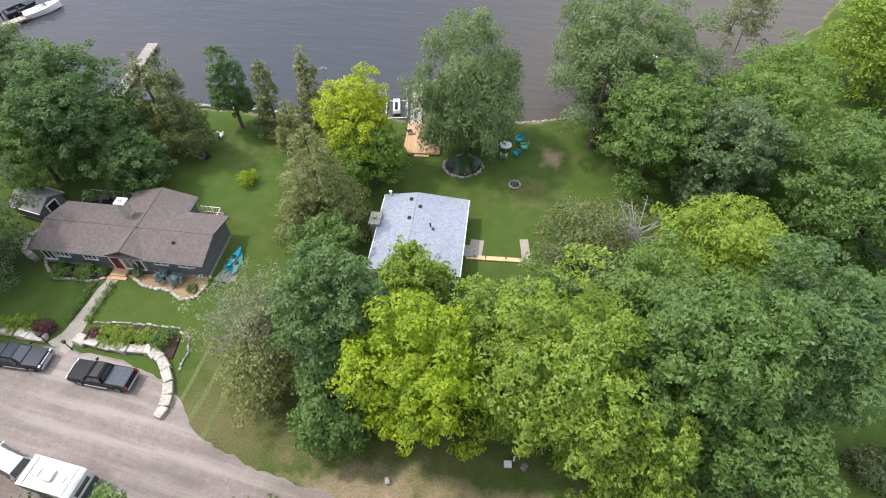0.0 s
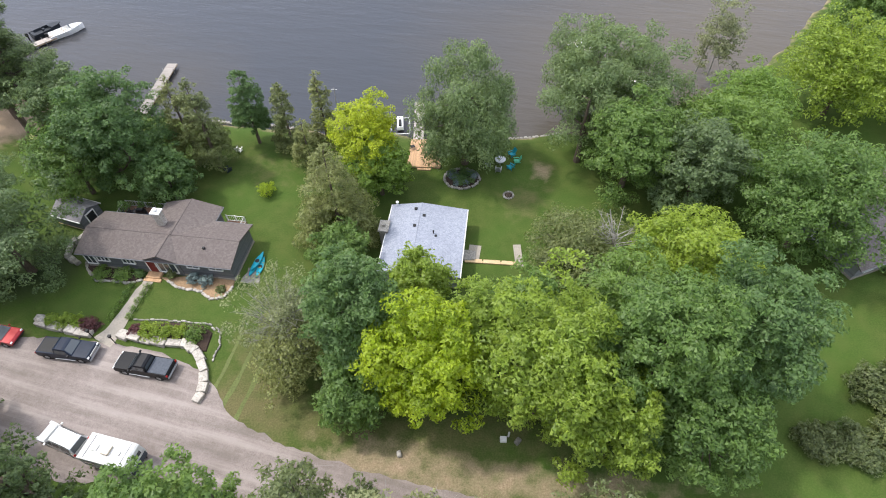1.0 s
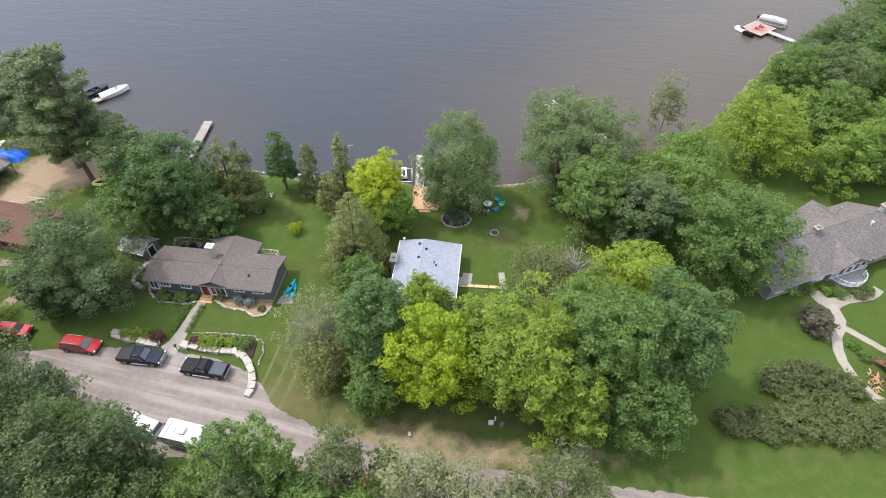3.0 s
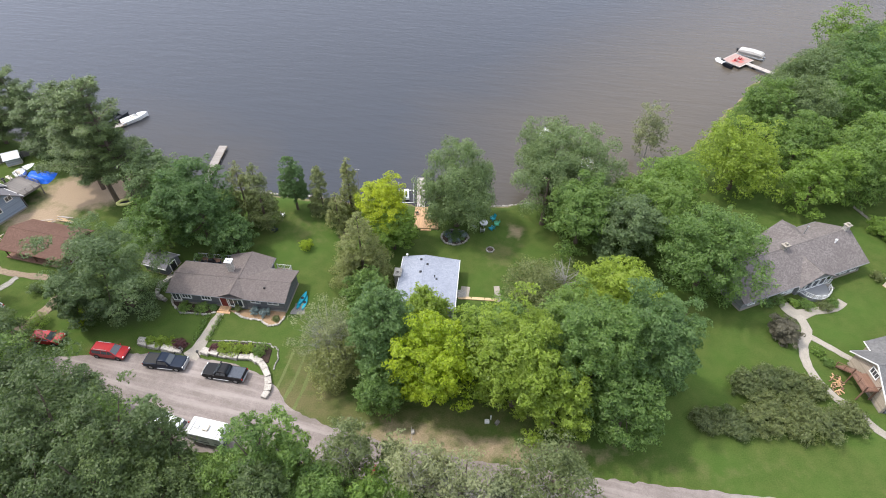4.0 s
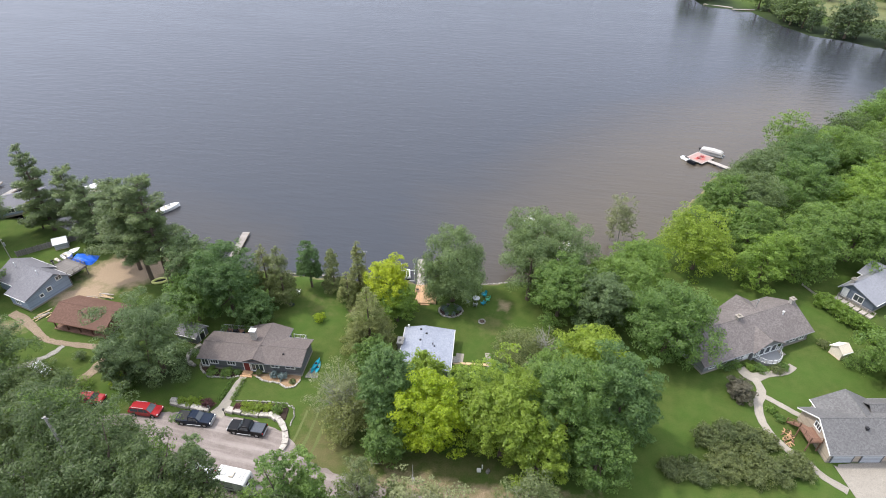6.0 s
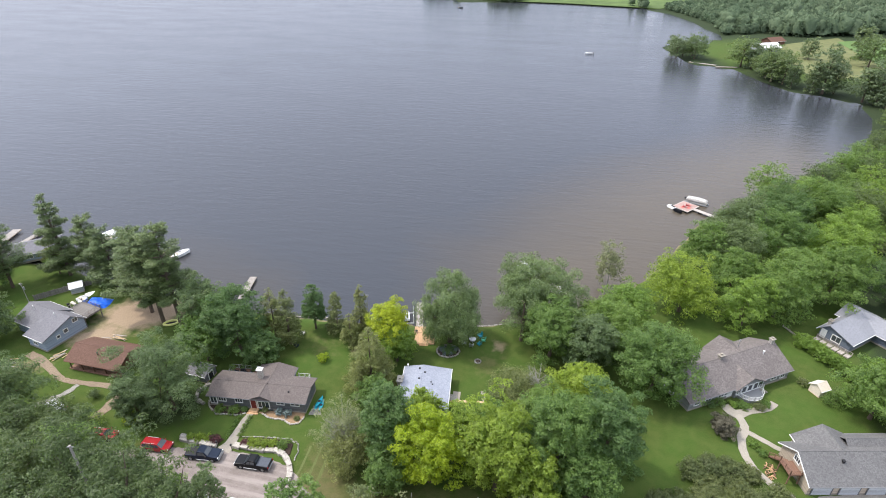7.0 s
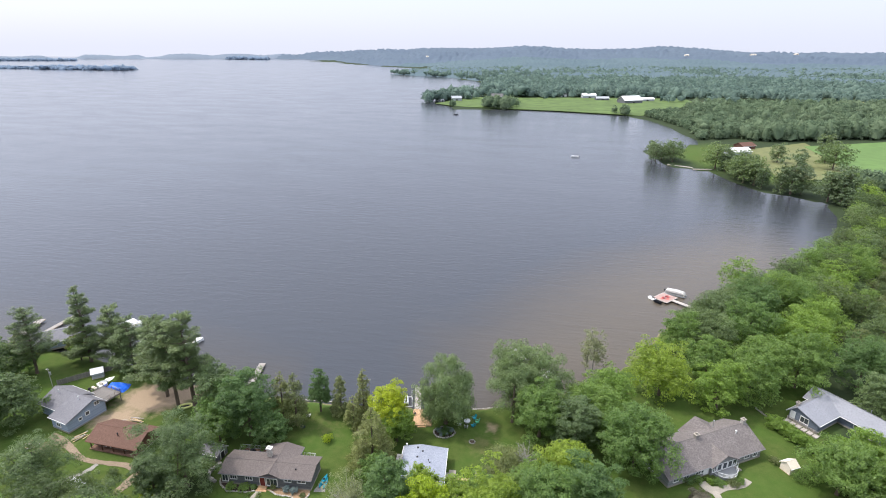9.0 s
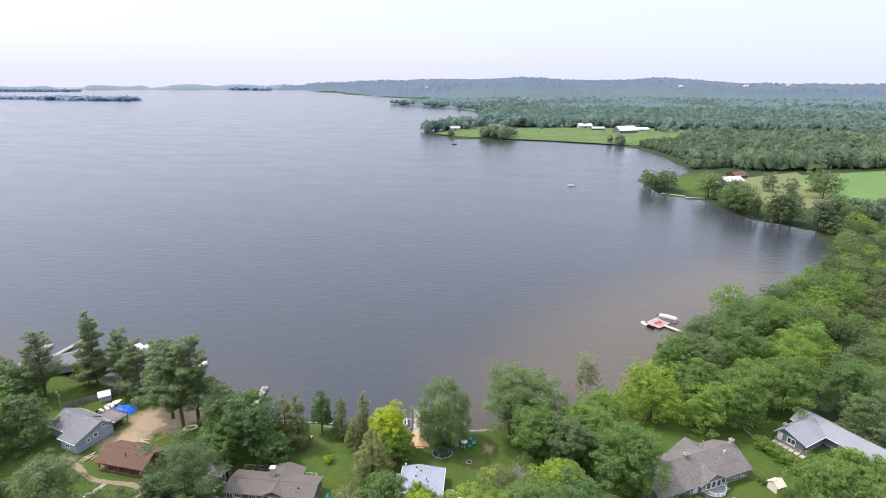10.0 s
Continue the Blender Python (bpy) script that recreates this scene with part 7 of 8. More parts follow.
motorboat(pose(108, 345, WATER + 0.25, 0, 0, 170), "small white fishing boat out on the lake", 6)
motorboat(pose(18, 640, WATER + 0.25, 0, 0, 10), "small dark boat far out on the lake", 6, "dark_boat")


def boat_lift(m):
    t = thing("boat_lift", m, "white boat lift frame beside the jetty", "boat lift")
    for x in (-1.4, 1.4):
        for y in (-1.9, 1.9):
            part("post", rod(bmesh.new(), (x, y, -2.2), (x, y, 0.9), 0.06), M["white"], t)
        part("beam", rod(bmesh.new(), (x, -1.9, WATER + 0.12), (x, 1.9, WATER + 0.12), 0.07), M["white"], t)
    for y in (-1.9, 1.9):
        part("beam", rod(bmesh.new(), (-1.4, y, WATER + 0.1), (1.4, y, WATER + 0.1), 0.07), M["white"], t)


boat_lift(pose(-5.4, 20.4, 0, 0, 0, 4))
jet_ski(pose(-5.4, 20.4, WATER + 0.36, 0, 0, 95), "gloss_white", "white jet ski raised on the boat lift")


def pole(x, y, h, label, lean=(0, 0), r=0.13, arm=True, z=-0.3):
    t = thing("utility_pole", pose(x, y, 0), label, "pole")
    part("shaft", rod(bmesh.new(), (0, 0, z), (lean[0], lean[1], h), r, r * 0.7), M["bark_pale"], t)
    if arm:
        part("transformer", rod(bmesh.new(), (lean[0] * 0.8 + 0.28, lean[1] * 0.8, h * 0.72), (lean[0] * 0.8 + 0.28, lean[1] * 0.8, h * 0.72 + 0.8), 0.2), M["metal"], t)
    part("bracket", rod(bmesh.new(), (lean[0] - 0.4, lean[1], h - 0.25), (lean[0] + 0.4, lean[1], h - 0.25), 0.05), M["metal"], t)


pole(41.3, 33.8, 12.0, "leaning grey utility pole near the shore", (0.6, -0.8))
pole(-92.2, 22.0, 6.5, "thin grey utility pole on the lawn", (-0.3, 0.2), 0.1)
pole(-14.2, 19.2, 6.0, "slim pale pole at the water's edge", (0.1, 0.4), 0.07, False, -1.4)
pole(-42.6, -34.4, 20.5, "tall bleached dead trunk among roadside trees", (0.2, 0.1), 0.22, False)


def fence_run(line, h, material, label, step=2.2):
    t = thing("fence", pose(0, 0, 0), label, "fence")
    for a, b in zip(line[:-1], line[1:]):
        a, b = Vector((*a, 0)), Vector((*b, 0))
        n = max(1, round((b - a).length / step))
        for k in range(n):
            p, q = a.lerp(b, k / n), a.lerp(b, (k + 1) / n)
            part("post", rod(bmesh.new(), p - Vector((0, 0, 0.1)), p + Vector((0, 0, h + 0.1)), 0.07, n=6), M[material], t)
            for z in (0.35, 0.65, 0.95):
                s = slab(bmesh.new(), [(p.x, p.y - 0.03, h * z), (q.x, q.y - 0.03, h * z), (q.x, q.y + 0.03, h * z), (p.x, p.y + 0.03, h * z)], h * 0.27)
                part("board", s, M[material], t)


fence_run([(-93.0, 24.5), (-88, 28.2), (-81.5, 32.8)], 1.6, "fence", "dark grey board fence beside the lawn")
fence_run([(77.6, 17.0), (78.6, 13.5), (80.0, 7.6)], 0.5, "dock_pale", "low pale rail along the hedge")


def tarp_heap(x, y, sx, sy, h):
    rng = np.random.default_rng(12)
    px, py, f = sheet(np.linspace(-1, 1, 26), np.linspace(-1, 1, 22))
    r = np.maximum(np.abs(px), np.abs(py)) ** 3
    z = h * np.clip(1 - r, 0, 1) * (0.7 + 0.3 * wave_noise(px, py, 4, 8)) + 0.12 * wave_noise(px, py, 9, 9) * (1 - r)
    me = raw_mesh(np.stack([x + px * sx * (1 - 0.1 * np.abs(py)), y + py * sy, np.maximum(z, 0.0)], -1), f, M["tarp"])
    tagged(new("tarp", me), "crumpled bright blue tarpaulin over a heap", "tarpaulin")


tarp_heap(-77.6, 23.6, 2.9, 1.8, 1.8)
motorboat(pose(-81.4, 24.4, 0.35, 0, 0, 60), "small white boat parked on the grass", 2.1)


def inflatable(x, y):
    t = thing("inflatable_boat", pose(x, y, 0, 0, 0, 20), "pale yellow inflatable boat on the shore", "boat")
    bm = bmesh.new()
    n, k = 26, 8
    rings = [[bm.verts.new(((1.5 + 0.26 * math.cos(b)) * math.cos(a), (0.8 + 0.26 * math.cos(b)) * math.sin(a), 0.25 + 0.26 * math.sin(b))) for b in [2 * math.pi * q / k for q in range(k)]] for a in [2 * math.pi * q / n for q in range(n)]]
    for a, b in zip(rings, rings[1:] + rings[:1]):
        for q in range(k):
            bm.faces.new((a[q], a[(q + 1) % k], b[(q + 1) % k], b[q]))
    part("tube", bm, worn("yellow_rubber", (0.66, 0.66, 0.25), 0.85, 1.1, 5, 1, 0.5, 0, 0.05), t, smooth=True)
    part("floor", box(-1.3, 1.3, -0.6, 0.6, 0.03, 0.1, bevel=0.02), M["dark"], t)


inflatable(-57.3, 16.3)


def lumber(x, y, rz, n, label, seed):
    t = thing("lumber_pile", pose(x, y, 0, 0, 0, rz), label, "lumber")
    rng = np.random.default_rng(seed)
    for k in range(n):
        a = pose(rng.normal(0, 0.4), rng.normal(0, 0.5), 0.06 + 0.05 * k, 0, 0, rng.normal(0, 12))
        b = box(-rng.uniform(0.8, 1.8), rng.uniform(0.8, 1.8), -0.08, 0.08, -0.03, 0.03)
        bmesh.ops.transform(b, matrix=a, verts=b.verts)
        part("plank", b, M["timber" if k % 2 else "dock_pale"], t)


lumber(-75.2, 5.2, 55, 8, "pale scrap boards on the bare soil", 4)
lumber(-66.0, 11.5, -10, 8, "scattered pale offcuts on the bare soil", 5)
lumber(-69.0, 9.8, 20, 9, "scattered pale lumber and building scraps", 1)
lumber(-72.6, 7.6, 40, 7, "heap of pale boards beside the house", 2)
lumber(-84.0, 3.0, 10, 7, "pile of pale boards on bare soil", 3)


def firewood(x, y, rz):
    t = thing("firewood_pile", pose(x, y, 0, 0, 0, rz), "loose heap of split orange-brown firewood", "firewood")
    rng = np.random.default_rng(4)
    for k in range(46):
        a, q = rng.uniform(0, 6.28), rng.uniform(0, 1) ** 0.6
        p = Vector((q * 1.7 * math.cos(a), q * 0.9 * math.sin(a), 0.09 + 0.35 * (1 - q) * rng.uniform(0.2, 1)))
        d = Vector((*rng.normal(0, 1, 2), rng.normal(0, 0.15))).normalized() * 0.22
        part("log", rod(bmesh.new(), p - d, p + d, 0.085, n=5), M["deck" if k % 3 else "deck_dark"], t)


firewood(55.6, -20.8, 70)


def deck_furniture():
    for i, (x, y, lab, mt) in enumerate([(-38.6, 0.0, "dark cushioned deck chair", "dark_boat"), (-37.2, 0.2, "dark cushioned deck chair", "dark_boat"), (-34.6, -0.2, "dark blue deck chair", "navy")]):
        adirondack(pose(x, y, 0.6, 0, 0, 80 + 20 * i), mt, lab + " behind the grey house")
    t = thing("barbecue_grill", pose(-35.9, 0.1, 0.6), "black lidded barbecue grill on the deck", "grill")
    part("lid", rod(bmesh.new(), (-0.4, 0, 0.85), (0.4, 0, 0.85), 0.28, n=14), M["black"], t)
    part("cart", box(-0.55, 0.55, -0.25, 0.25, 0.0, 0.72, bevel=0.02), M["dark"], t)
    t = thing("deck_chair", pose(0.4, 11.6, 0.3, 0, 0, 120), "dark folding chair on the cedar deck", "chair", "deck chairs")
    part("seat", box(-0.28, 0.28, -0.28, 0.28, 0.38, 0.44, bevel=0.02), M["dark"], t)
    part("backrest", slab(bmesh.new(), [(-0.28, -0.28, 0.44), (-0.28, 0.28, 0.44), (-0.48, 0.28, 1.0), (-0.48, -0.28, 1.0)], 0.04), M["dark"], t)
    for x in (-0.25, 0.25):
        for y in (-0.25, 0.25):
            part("leg", rod(bmesh.new(), (x, y, 0), (x, y, 0.38), 0.025), M["metal"], t)
    copy_thing(t, pose(-3.0, 13.6, 0.3, 0, 0, 20))
    copy_thing(t, pose(0.5, 13.0, 0.3, 0, 0, 200))


deck_furniture()

# ---- woods, fields and far shores ----
def proto_tree(seed, h, r, leaf, n, size, label, group, z0=0.6, lobes=22):
    ob = broadleaf(seed, 0, 0, h, r, leaf, label, z0=z0, n=n, size=size, lobes=lobes, name="woodland_tree", group=group)
    return ob


def spaced(rng, want, dist, poly, tries=6000):
    out, poly = [], np.array(poly, float)
    lo, hi = poly.min(0), poly.max(0)
    q = rng.uniform(lo, hi, (tries, 2))
    ok = inside(q[:, 0], q[:, 1], poly)
    for p in q[ok]:
        if all((p[0] - o[0]) ** 2 + (p[1] - o[1]) ** 2 > dist * dist for o in out):
            out.append(p)
            if len(out) >= want:
                break
    return out


def woodland():
    rng = np.random.default_rng(21)
    sets = [("green", "green woodland tree near the marsh"), ("bright", "fresh green woodland tree near the marsh"), ("sage", "dull green woodland tree near the marsh"), ("olive", "dark olive woodland tree near the marsh")]
    protos = [proto_tree(500 + i, 13, 6.2, lf, 3600, 0.59, lab, "shore woods", 0.05, 40) for i, (lf, lab) in enumerate(sets)]
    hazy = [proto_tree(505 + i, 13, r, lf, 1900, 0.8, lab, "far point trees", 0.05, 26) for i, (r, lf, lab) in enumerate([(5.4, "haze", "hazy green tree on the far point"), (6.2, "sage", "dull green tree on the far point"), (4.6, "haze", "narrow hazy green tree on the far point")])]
    low = [proto_tree(510 + i, 6.5, 4.6, lf, 1600, 0.55, lab, "marsh thicket", 0.2, 26) for i, (lf, lab) in enumerate([("sage", "low grey-green marsh willow bush"), ("shrub", "low olive marsh bush"), ("bright", "low fresh green marsh bush")])]
    edge = spaced(rng, 60, 8.0, [(92, 74), (104, 64), (122, 58), (150, 96), (182, 122), (212, 160), (236, 205), (226, 199), (202, 160), (175, 127), (138, 102), (100, 80)])
    back = spaced(rng, 34, 11.0, [(118, 72), (122, 20), (150, 40), (200, 110), (260, 190), (245, 215), (210, 160), (180, 120), (150, 94)])
    bush = spaced(rng, 90, 6.5, [(116, 60), (118, 6), (150, 20), (215, 100), (265, 180), (240, 190), (205, 140), (160, 95)])
    far_pt = [(x + rng.normal(0, 2), y + rng.normal(0, 2)) for x, y in [
        (166, 322), (172, 328), (178, 322), (170, 338), (180, 336), (186, 346), (176, 350), (204, 304), (208, 296), (214, 300), (204, 288), (212, 286), (220, 292), (206, 270), (214, 272), (224, 276), (230, 284),
        (203, 254), (210, 248), (200, 262), (216, 258), (212, 236), (222, 240), (216, 226), (228, 228), (226, 214), (236, 218), (240, 232), (246, 226), (234, 250), (236, 206), (246, 208), (256, 216), (262, 226), (252, 204),
        (262, 210), (272, 222), (240, 312), (250, 330), (300, 318), (308, 322), (262, 392), (284, 404), (244, 268)]]
    # a dense fringe right on the waterline of the far point
    line = np.array(SHORE, float)
    for a, b in zip(line[:-1], line[1:]):
        n = int(np.hypot(*(b - a)) / 6.0)
        for k in range(n):
            q = a + (b - a) * (k + rng.uniform(0.2, 0.8)) / max(n, 1)
            nrm = np.array([(b - a)[1], -(b - a)[0]]) / np.hypot(*(b - a))
            if not inside(np.array([q[0] + nrm[0] * 4]), np.array([q[1] + nrm[1] * 4]), LAND)[0]:
                nrm = -nrm
            q = q + nrm * rng.uniform(2.0, 7.0)
            if 195 < q[0] < 270 and 185 < q[1] < 312:
                far_pt.append(tuple(q))
    near = land_height(*np.array(far_pt).T)[1]
    far_pt = [p for p, d in zip(far_pt, near) if d < 17 and rng.uniform() < 0.8] + [(262, 303), (281, 296), (256, 322), (292, 322)]
    first = set()
    for pts, kinds, lo_, hi_ in ((edge, protos, 0.75, 1.1), (back, protos, 0.55, 0.95), (bush, low, 0.7, 1.3), (far_pt, hazy, 0.85, 1.85)):
        for x, y in pts:
            k = int(rng.integers(0, len(kinds)))
            s = rng.uniform(lo_, hi_)
            m = pose(x, y, -0.05, 0, 0, rng.uniform(0, 360)) @ Matrix.Diagonal((s, s, s * rng.uniform(0.9, 1.1), 1))
            if id(kinds[k]) in first:
                ob = copy_thing(kinds[k], Matrix())
                ob.matrix_basis = m
            else:
                first.add(id(kinds[k]))
                kinds[k].matrix_basis = m


woodland()


def field(name, pts, material, z=0.3):
    bm = slab(bmesh.new(), [(x, y, z) for x, y in pts], 0.6)
    return tagged(new(name, data_of(bm, material)), kind="structure")


MEADOW = worn("meadow", (0.088, 0.136, 0.036), 0.6, 1.3, 0.06, 0.012, 0.95, 0, 0.0)
CROP = worn("young_crop", (0.098, 0.168, 0.046), 0.82, 1.15, 0.1, 0.015, 0.95, 0, 0.0)
HAY = worn("dry_meadow", (0.142, 0.152, 0.060), 0.75, 1.2, 0.2, 0.03, 0.95, 0, 0.0)
field("field_crop", [(291, 296), (322, 396), (440, 430), (520, 420), (420, 290), (330, 262)], CROP, 0.3)
field("field_dry", [(226, 262), (250, 372), (335, 416), (330, 398), (300, 297), (262, 262)], HAY, 0.2)
field("field_barn", [(-12, 786), (60, 905), (170, 905), (420, 910), (400, 735), (255, 628), (232, 644), (160, 684), (72, 716), (18, 742)], MEADOW, 0.35)
field("field_strip", [(395, 742), (425, 835), (700, 850), (640, 735)], HAY, 0.5)


def lump_woods(name, pts, hts, rads, material, seed, level=1, tufts=0, tuft=2.0):
    """Far trees as rough many-sided crowns, all in one mesh."""
    rng = np.random.default_rng(seed)
    bm = bmesh.new()
    bmesh.ops.create_icosphere(bm, subdivisions=level, radius=1)
    base = np.array([v.co[:] for v in bm.verts])
    tri = np.array([[v.index for v in f.verts] for f in bm.faces])
    keep = base[tri].mean(1)[:, 2] > -0.55
    tri = tri[keep]
    bm.free()
    n, k = len(pts), len(base)
    w = np.ones((n, k))
    for j in range(7):
        d = unit(rng.normal(0, 1, (n, 1, 3)))
        w += 0.15 * np.sin(5.5 * (base[None] * d).sum(-1) + rng.uniform(0, 6.28, (n, 1)))
    w += rng.normal(0, 0.07, (n, k))
    v = base[None] * w[..., None] * np.stack([rads, rads, hts * 0.52], -1)[:, None]
    v = v + np.stack([pts[:, 0], pts[:, 1], pts[:, 2] + hts * 0.48], -1)[:, None]
    f = (tri[None] + (np.arange(n) * k)[:, None, None]).reshape(-1, 3)
    v = v.reshape(-1, 3)
    if tufts:
        # ragged sprays over the upper side of every crown
        d = unit(rng.normal(0, 1, (n, tufts, 3)) + np.array([0, 0, 0.45]))
        c = d * np.stack([rads, rads, hts * 0.52], -1)[:, None] * rng.uniform(0.92, 1.2, (n, tufts, 1)) + np.stack([pts[:, 0], pts[:, 1], pts[:, 2] + hts * 0.48], -1)[:, None]
        c, d = c.reshape(-1, 3), d.reshape(-1, 3)
        e = unit(rng.normal(0, 1, c.shape))
        g = unit(np.cross(unit(d + 0.7 * rng.normal(0, 1, c.shape)), e))
        L = tuft * rng.uniform(0.6, 1.3, (len(c), 1))
        w3 = np.stack([c - e * L * 0.4 + g * L * 0.4, c + e * L * 0.6, c - e * L * 0.4 - g * L * 0.4], 1).reshape(-1, 3)
        f = np.concatenate([f, np.arange(len(w3)).reshape(-1, 3) + len(v)])
        v = np.concatenate([v, w3])
    me = raw_mesh(v, f, material)
    tone = rng.uniform(0, 1, n) ** 1.1 * 0.75 + 0.25 * (0.5 + 0.5 * np.clip(wave_noise(pts[:, 0], pts[:, 1], 0.02, seed), -1, 1))
    attribute(me, "tone", np.concatenate([np.repeat(tone, k), np.repeat(tone, 3 * tufts)]))
    return tagged(new(name, me), kind="stuff")


def canopy_material(name, lo, mid, hi, scale):
    m, nt, b = shader(name)
    fine, big = noise_of(nt, scale, 5, 0.7), noise_of(nt, scale * 0.06, 4, 0.6)
    c = ramp(nt, fine, [(0.32, lo), (0.5, mid), (0.7, hi)])
    isl = nt.nodes.new("ShaderNodeNewGeometry").outputs["Random Per Island"]
    c = blend(nt, math_node(nt, "MULTIPLY", isl, 0.45), c, lo)
    at = nt.nodes.new("ShaderNodeAttribute")
    at.attribute_name = "tone"
    dark = tuple(k * 0.62 for k in lo)
    c = blend(nt, ramp(nt, at.outputs["Fac"], [(0.0, (0, 0, 0)), (0.35, (0, 0, 0)), (1.0, (0.85, 0.85, 0.85))]), c, dark)
    c = blend(nt, ramp(nt, big, [(0.4, (0, 0, 0)), (0.65, (0.5, 0.5, 0.5))]), c, hi)
    nt.links.new(c, b.inputs["Base Color"])
    b.inputs["Roughness"].default_value = 0.95
    b.inputs["Specular IOR Level"].default_value = 0.1
    bump(nt, b, fine, 0.6, 0.8)
    tr = nt.nodes.new("ShaderNodeBsdfTranslucent")
    nt.links.new(c, tr.inputs[0])
    mix = nt.nodes.new("ShaderNodeMixShader")
    mix.inputs[0].default_value = 0.45
    nt.links.new(b.outputs[0], mix.inputs[1])
    nt.links.new(tr.outputs[0], mix.inputs[2])
    nt.links.new(mix.outputs[0], nt.nodes["Material Output"].inputs[0])
    return m


# distance haze is painted into these foliage colours, paler and bluer
HAZED_FARWOOD = canopy_material("hazed_far_foliage", (0.129, 0.185, 0.114), (0.168, 0.235, 0.140), (0.233, 0.294, 0.173), 0.6)
HAZED_BLUEWOOD = canopy_material("hazed_farther_foliage", (0.135, 0.200, 0.176), (0.175, 0.250, 0.206), (0.222, 0.304, 0.240), 0.3)


def scatter(rng, poly, n, clear=()):
    poly = np.array(poly, float)
    lo, hi = poly.min(0), poly.max(0)
    q = rng.uniform(lo, hi, (n * 8, 2))
    ok = inside(q[:, 0], q[:, 1], poly) & inside(q[:, 0], q[:, 1], LAND)
    for c in clear:
        ok &= ~inside(q[:, 0], q[:, 1], np.array(c, float))
    return q[ok][:n]


def far_woods():
    rng = np.random.default_rng(33)
    barn_field = [(-20, 760), (60, 890), (170, 890), (420, 895), (395, 740), (255, 628), (232, 630), (160, 670), (70, 700), (10, 730)]
    crop = [(226, 258), (250, 372), (300, 400), (440, 420), (530, 420), (420, 285), (330, 255), (262, 255)]
    groups = [
        ([(262, 470), (300, 424), (450, 444), (700, 520), (760, 740), (640, 730), (395, 735), (330, 700), (300, 560)], 1500, 7, 17, (crop,)),
        ([(244, 428), (275, 440), (315, 560), (345, 690), (262, 640), (266, 500)], 330, 4, 9, (crop,)),
        ([(300, 424), (340, 428), (440, 440), (520, 450), (500, 462), (300, 442)], 110, 12, 18, (crop,)),
        ([(270, 200), (300, 240), (330, 250), (430, 280), (620, 380), (760, 520), (460, 440), (530, 415), (420, 280), (330, 250), (262, 250)], 420, 8, 13, (crop,)),
        ([(-40, 822), (-26, 800), (0, 830), (24, 870), (60, 930), (40, 990), (-10, 870)], 70, 11, 19, ()),
        ([(60, 905), (430, 905), (700, 850), (900, 900), (1200, 1200), (1300, 1500), (110, 1390), (70, 1010)], 3000, 8, 17, ()),
        ([(70, 985), (130, 930), (210, 925), (430, 905), (440, 935), (210, 985), (100, 1040)], 190, 13, 21, ()),
        ([(110, 1390), (1300, 1500), (1500, 1900), (-100, 2040), (-178, 1815), (24, 1616)], 2400, 8, 17, ()),
        ([(640, 735), (760, 745), (1100, 880), (900, 900), (700, 850)], 120, 8, 14, ()),
    ]
    pts = []
    for poly, n, a, b, clear in groups:
        q = scatter(rng, poly, n, clear)
        pts.append(np.column_stack([q, a + (b - a) * rng.beta(1.6, 2.2, len(q))]))
    # clumps and single trees out in the meadows
    for x, y, n, s, a, b in ((82, 724, 24, 12, 10, 17), (68, 730, 8, 6, 9, 14), (240, 650, 12, 6, 7, 12), (18, 752, 4, 4, 5, 8), (130, 905, 4, 6, 14, 22), (330, 850, 4, 10, 7, 11), (372, 842, 6, 10, 7, 12), (440, 800, 10, 14, 8, 14), (545, 790, 8, 10, 7, 11),
                             (585, 800, 6, 8, 7, 11), (500, 760, 5, 16, 5, 8), (-46, 836, 2, 2, 5, 7), (44, 870, 9, 8, 8, 14), (180, 905, 6, 9, 8, 13)):
        pts.append(np.column_stack([rng.normal((x, y), s, (n, 2)), rng.uniform(a, b, n)]))
    p = np.concatenate(pts)
    ok = inside(p[:, 0], p[:, 1], LAND)
    p = p[ok]
    z = land_height(p[:, 0], p[:, 1])[0]
    rad = p[:, 2] * rng.uniform(0.36, 0.60, len(p))
    for name, ok, mt, tn, ts in (("far_woods", p[:, 1] < 780, HAZED_FARWOOD, 90, 2.2), ("farther_woods", p[:, 1] >= 780, HAZED_BLUEWOOD, 26, 3.6)):
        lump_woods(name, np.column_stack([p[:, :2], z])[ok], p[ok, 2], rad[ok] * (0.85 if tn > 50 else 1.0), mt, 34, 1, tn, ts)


far_woods()


def distant_canopy(name, r0, r1, a0, a1, n_a, n_r, high, material, seed):
    """The treetops of the wooded distance, seen as one uneven surface."""
    a, r = np.radians(np.linspace(a0, a1, n_a)), np.geomspace(r0, r1, n_r)
    ga, gr = np.meshgrid(a, r)
    px, py = (gr * np.sin(ga)).ravel(), (gr * np.cos(ga)).ravel()
    h, sd = land_height(px, py)
    rng = np.random.default_rng(seed)
    z = h + high * smooth(0, 60, sd) * (0.1 + 0.9 * smooth(r0, r0 * 1.14, np.hypot(px, py))) * (0.8 + 0.35 * rng.uniform(-1, 1, px.shape) + 0.3 * wave_noise(px, py, 0.012, seed))
    z = np.where(sd > 0, z, -6)
    i = np.arange(px.size).reshape(ga.shape)
    f = np.stack([i[:-1, :-1], i[:-1, 1:], i[1:, 1:], i[1:, :-1]], -1).reshape(-1, 4)
    f = f[(sd[f] > 0).any(1)]
    return tagged(new(name, raw_mesh(np.stack([px, py, z], -1), f, material)), kind="stuff")


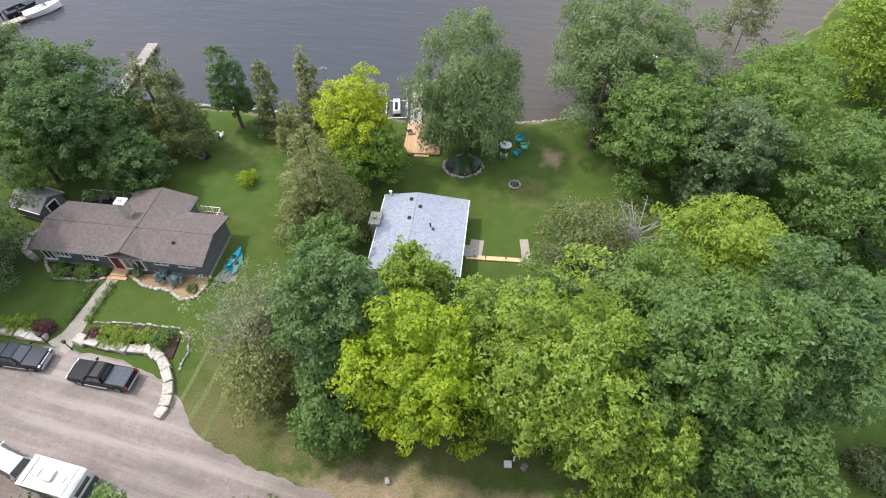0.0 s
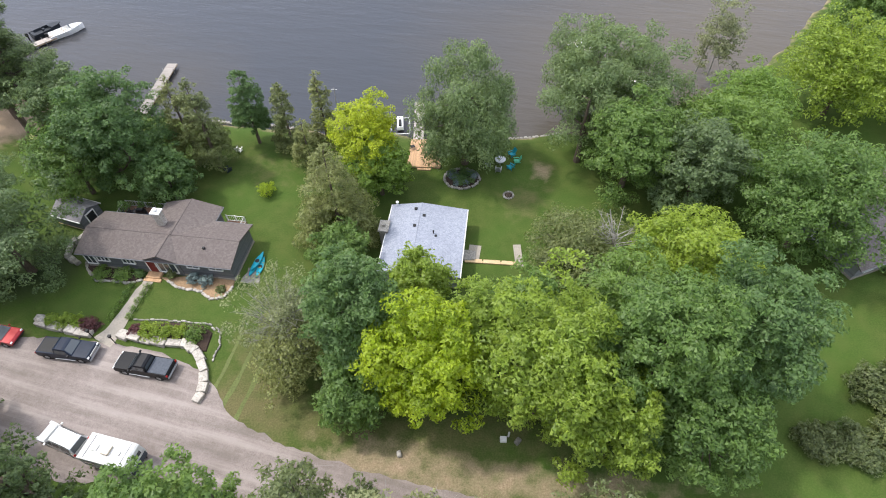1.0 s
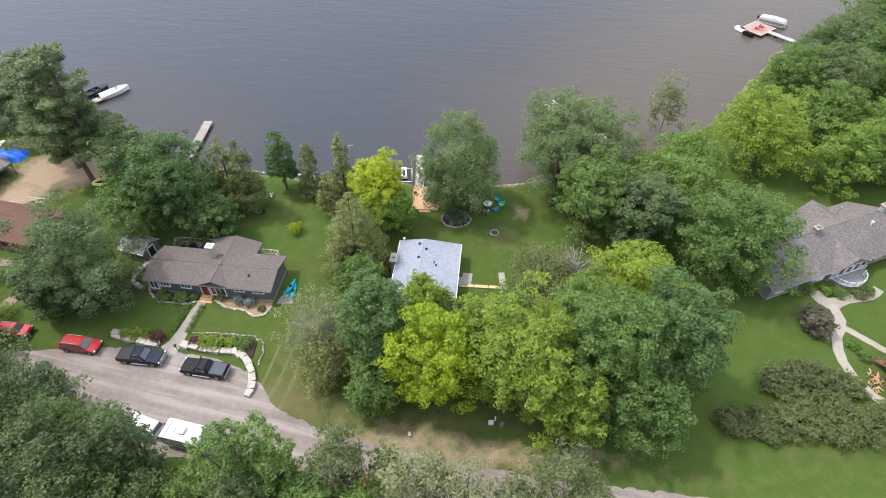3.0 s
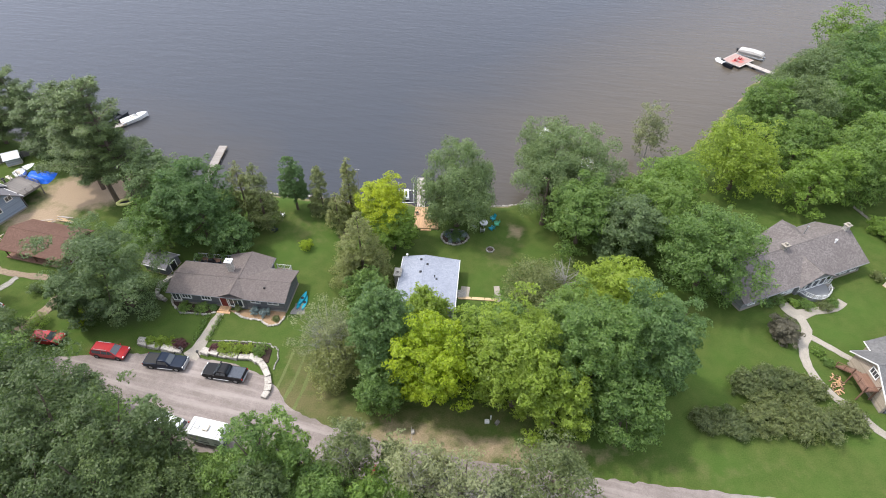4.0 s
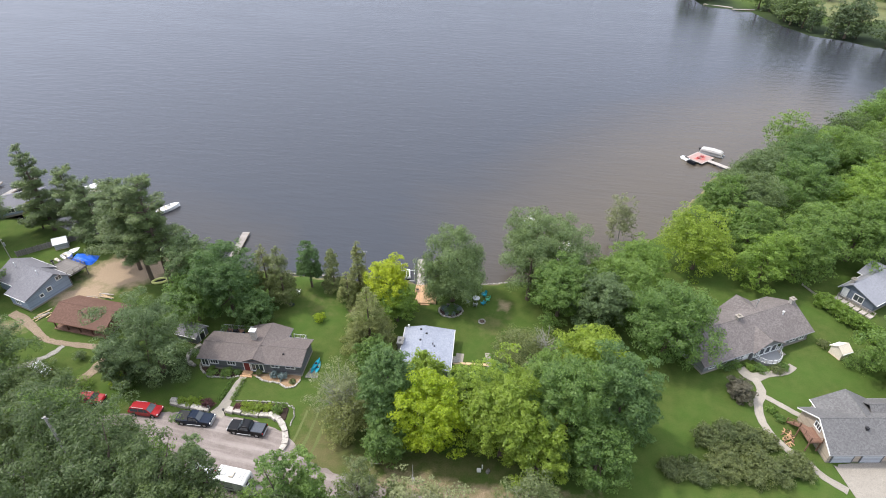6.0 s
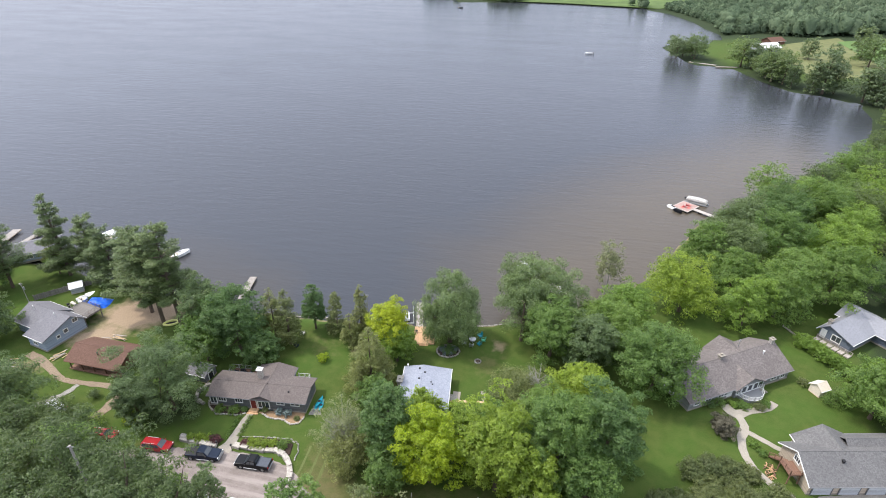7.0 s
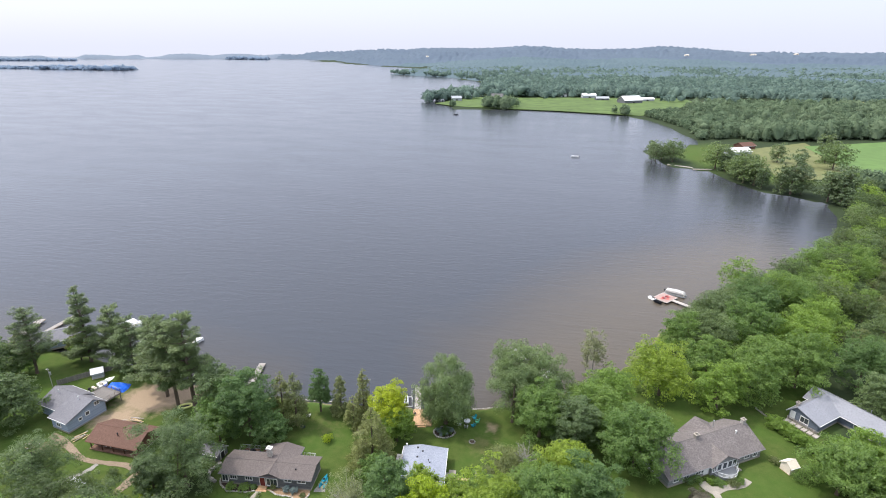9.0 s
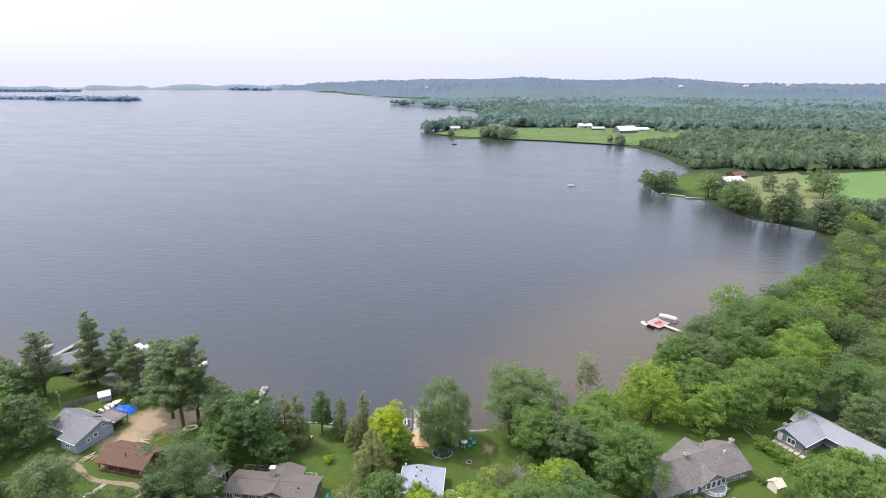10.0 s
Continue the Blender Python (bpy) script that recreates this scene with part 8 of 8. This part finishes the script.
# both wooded slopes carry blue air haze in their base colour
HAZED_MID = canopy_material("hazed_ridge_woods", (0.144, 0.206, 0.241), (0.172, 0.239, 0.270), (0.212, 0.283, 0.307), 0.05)
HAZED_FAR = canopy_material("distant_woods", (0.155, 0.201, 0.267), (0.178, 0.230, 0.299), (0.213, 0.269, 0.328), 0.012)
distant_canopy("distant_woods", 1450, 2700, -12, 46, 420, 60, 13, HAZED_MID, 1)
distant_canopy("distant_hills", 2650, 4900, -36, 46, 460, 40, 24, HAZED_FAR, 2)


def island(name, pts, h, material, seed):
    """A low wooded island: many rough crowns along a line on the water."""
    rng = np.random.default_rng(seed)
    out = []
    for (x0, y0), (x1, y1) in zip(pts[:-1], pts[1:]):
        n = int(math.hypot(x1 - x0, y1 - y0) / 1.7)
        s = rng.uniform(0, 1, n)
        out.append(np.column_stack([x0 + s * (x1 - x0) + rng.normal(0, 8, n), y0 + s * (y1 - y0) + rng.normal(0, 22, n)]))
    q = np.concatenate(out)
    hh = h * rng.uniform(0.7, 1.2, len(q))
    lump_woods(name, np.column_stack([q, np.full(len(q), WATER - 2)]), hh, hh * 0.9, material, seed)


# island trees: haze over the lake is mixed into the pale blue colour
HAZED_ISLE = canopy_material("island_woods", (0.225, 0.300, 0.400), (0.258, 0.340, 0.452), (0.300, 0.389, 0.503), 0.05)
island("island_woods", [(-2300, 2300), (-1750, 2170), (-1420, 2120)], 11, HAZED_ISLE, 41)
island("island_woods", [(-1560, 2110), (-1175, 2066)], 15, HAZED_ISLE, 44)
island("island_woods", [(-2900, 3250), (-2270, 3440)], 15, HAZED_ISLE, 42)
island("island_woods", [(-1620, 4230), (-1290, 4120)], 20, HAZED_ISLE, 43)


def low_shore(name, a0, a1, r, h, seed):
    """Very far shores."""
    rng = np.random.default_rng(seed)
    a = np.radians(np.linspace(a0, a1, 90))
    top = h * (0.6 + 0.4 * np.abs(np.sin(a * 40 + seed))) + rng.uniform(0, 3, 90)
    top *= np.clip(np.minimum(np.arange(90), 89 - np.arange(90)) / 14, 0, 1)
    v = np.concatenate([np.stack([r * np.sin(a), r * np.cos(a), np.full(90, -3.0)], -1), np.stack([(r + 60) * np.sin(a), (r + 60) * np.cos(a), top], -1), np.stack([(r + 160) * np.sin(a), (r + 160) * np.cos(a), np.full(90, -3.0)], -1)])
    i = np.arange(89)
    f = np.concatenate([np.stack([i, i + 1, i + 91, i + 90], -1), np.stack([i + 90, i + 91, i + 181, i + 180], -1)])
    return tagged(new(name, raw_mesh(v, f, HAZED_OUTER)), kind="stuff")


# outermost land, its blue-grey is haze painted as surface colour
HAZED_OUTER = canopy_material("hazed_outer_shore", (0.25, 0.30, 0.37), (0.28, 0.33, 0.40), (0.31, 0.36, 0.43), 0.01)
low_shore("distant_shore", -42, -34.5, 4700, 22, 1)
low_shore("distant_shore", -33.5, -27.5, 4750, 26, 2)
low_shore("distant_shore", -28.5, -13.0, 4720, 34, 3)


def farm_building(x, y, rz, w, d, ze, zr, roof, wall, label, name="barn", z=0.0):
    h = thing(name, pose(x, y, z, 0, 0, rz), label, name.replace("_", " "), "far farm buildings")
    part("wall", gable_body(bmesh.new(), -w / 2, w / 2, -d / 2, d / 2, ze, zr, z0=-1), M[wall], h)
    gable_roof(h, M[roof], -w / 2, w / 2, -d / 2, d / 2, ze, zr, over=0.6, th=0.25)
    door(h, 0, -d / 2 - 0.05, 0.1, min(3.5, w / 4), 2.6, 0, M["dark"])
    return h


farm_building(300, 815, 20, 34, 20, 5, 11, "white", "siding_grey", "big barn with a white metal roof")
farm_building(268, 862, 5, 22, 9, 3.5, 6, "siding_pale", "siding_grey", "long low grey farm shed")
farm_building(256, 905, 5, 24, 12, 5, 8, "white", "siding_pale", "white-roofed farm building beside trees")
farm_building(338, 850, 15, 26, 10, 3.5, 6, "white", "siding_pale", "low white-roofed farm shed")
farm_building(214, 930, 20, 14, 10, 5, 8, "roof_grey", "white", "white farmhouse among trees", "farmhouse")
farm_building(232, 945, 0, 10, 8, 4, 6, "white", "siding_pale", "small pale farm outbuilding")
farm_building(22, 838, 10, 16, 10, 4.5, 7.5, "siding_pale", "siding_pale", "pale house on the far point", "farmhouse")
farm_building(92, 872, -5, 20, 11, 5, 9, "roof_grey", "siding_grey", "grey farmhouse by the far meadow", "farmhouse")
farm_building(242, 354, 12, 17, 11, 3.5, 6, "white", "siding_pale", "house with a bright white roof on the point", "farmhouse")
farm_building(263, 384, 20, 14, 10, 3.2, 5.5, "siding_brown", "siding_brown", "low brown farm shed on the point")
# places and heights fit the camera's view, not the land below
for bx_, by_, bz_, bw_, bh_ in ((744, 2600, 22, 60, 6), (921, 2600, 21, 34, 6), (671, 2600, 28, 40, 5), (1305, 2600, 33, 22, 6), (1122, 2600, 56, 16, 6), (1429, 2600, 60, 22, 6), (1628, 2600, 63, 14, 6), (1046, 2600, 27, 16, 6), (-84, 2700, 43, 12, 5)):
    farm_building(bx_, by_, 5, bw_, 16, bh_ * 0.6, bh_, "cream", "cream", "far pale farm buildings near the skyline", "barn", bz_)
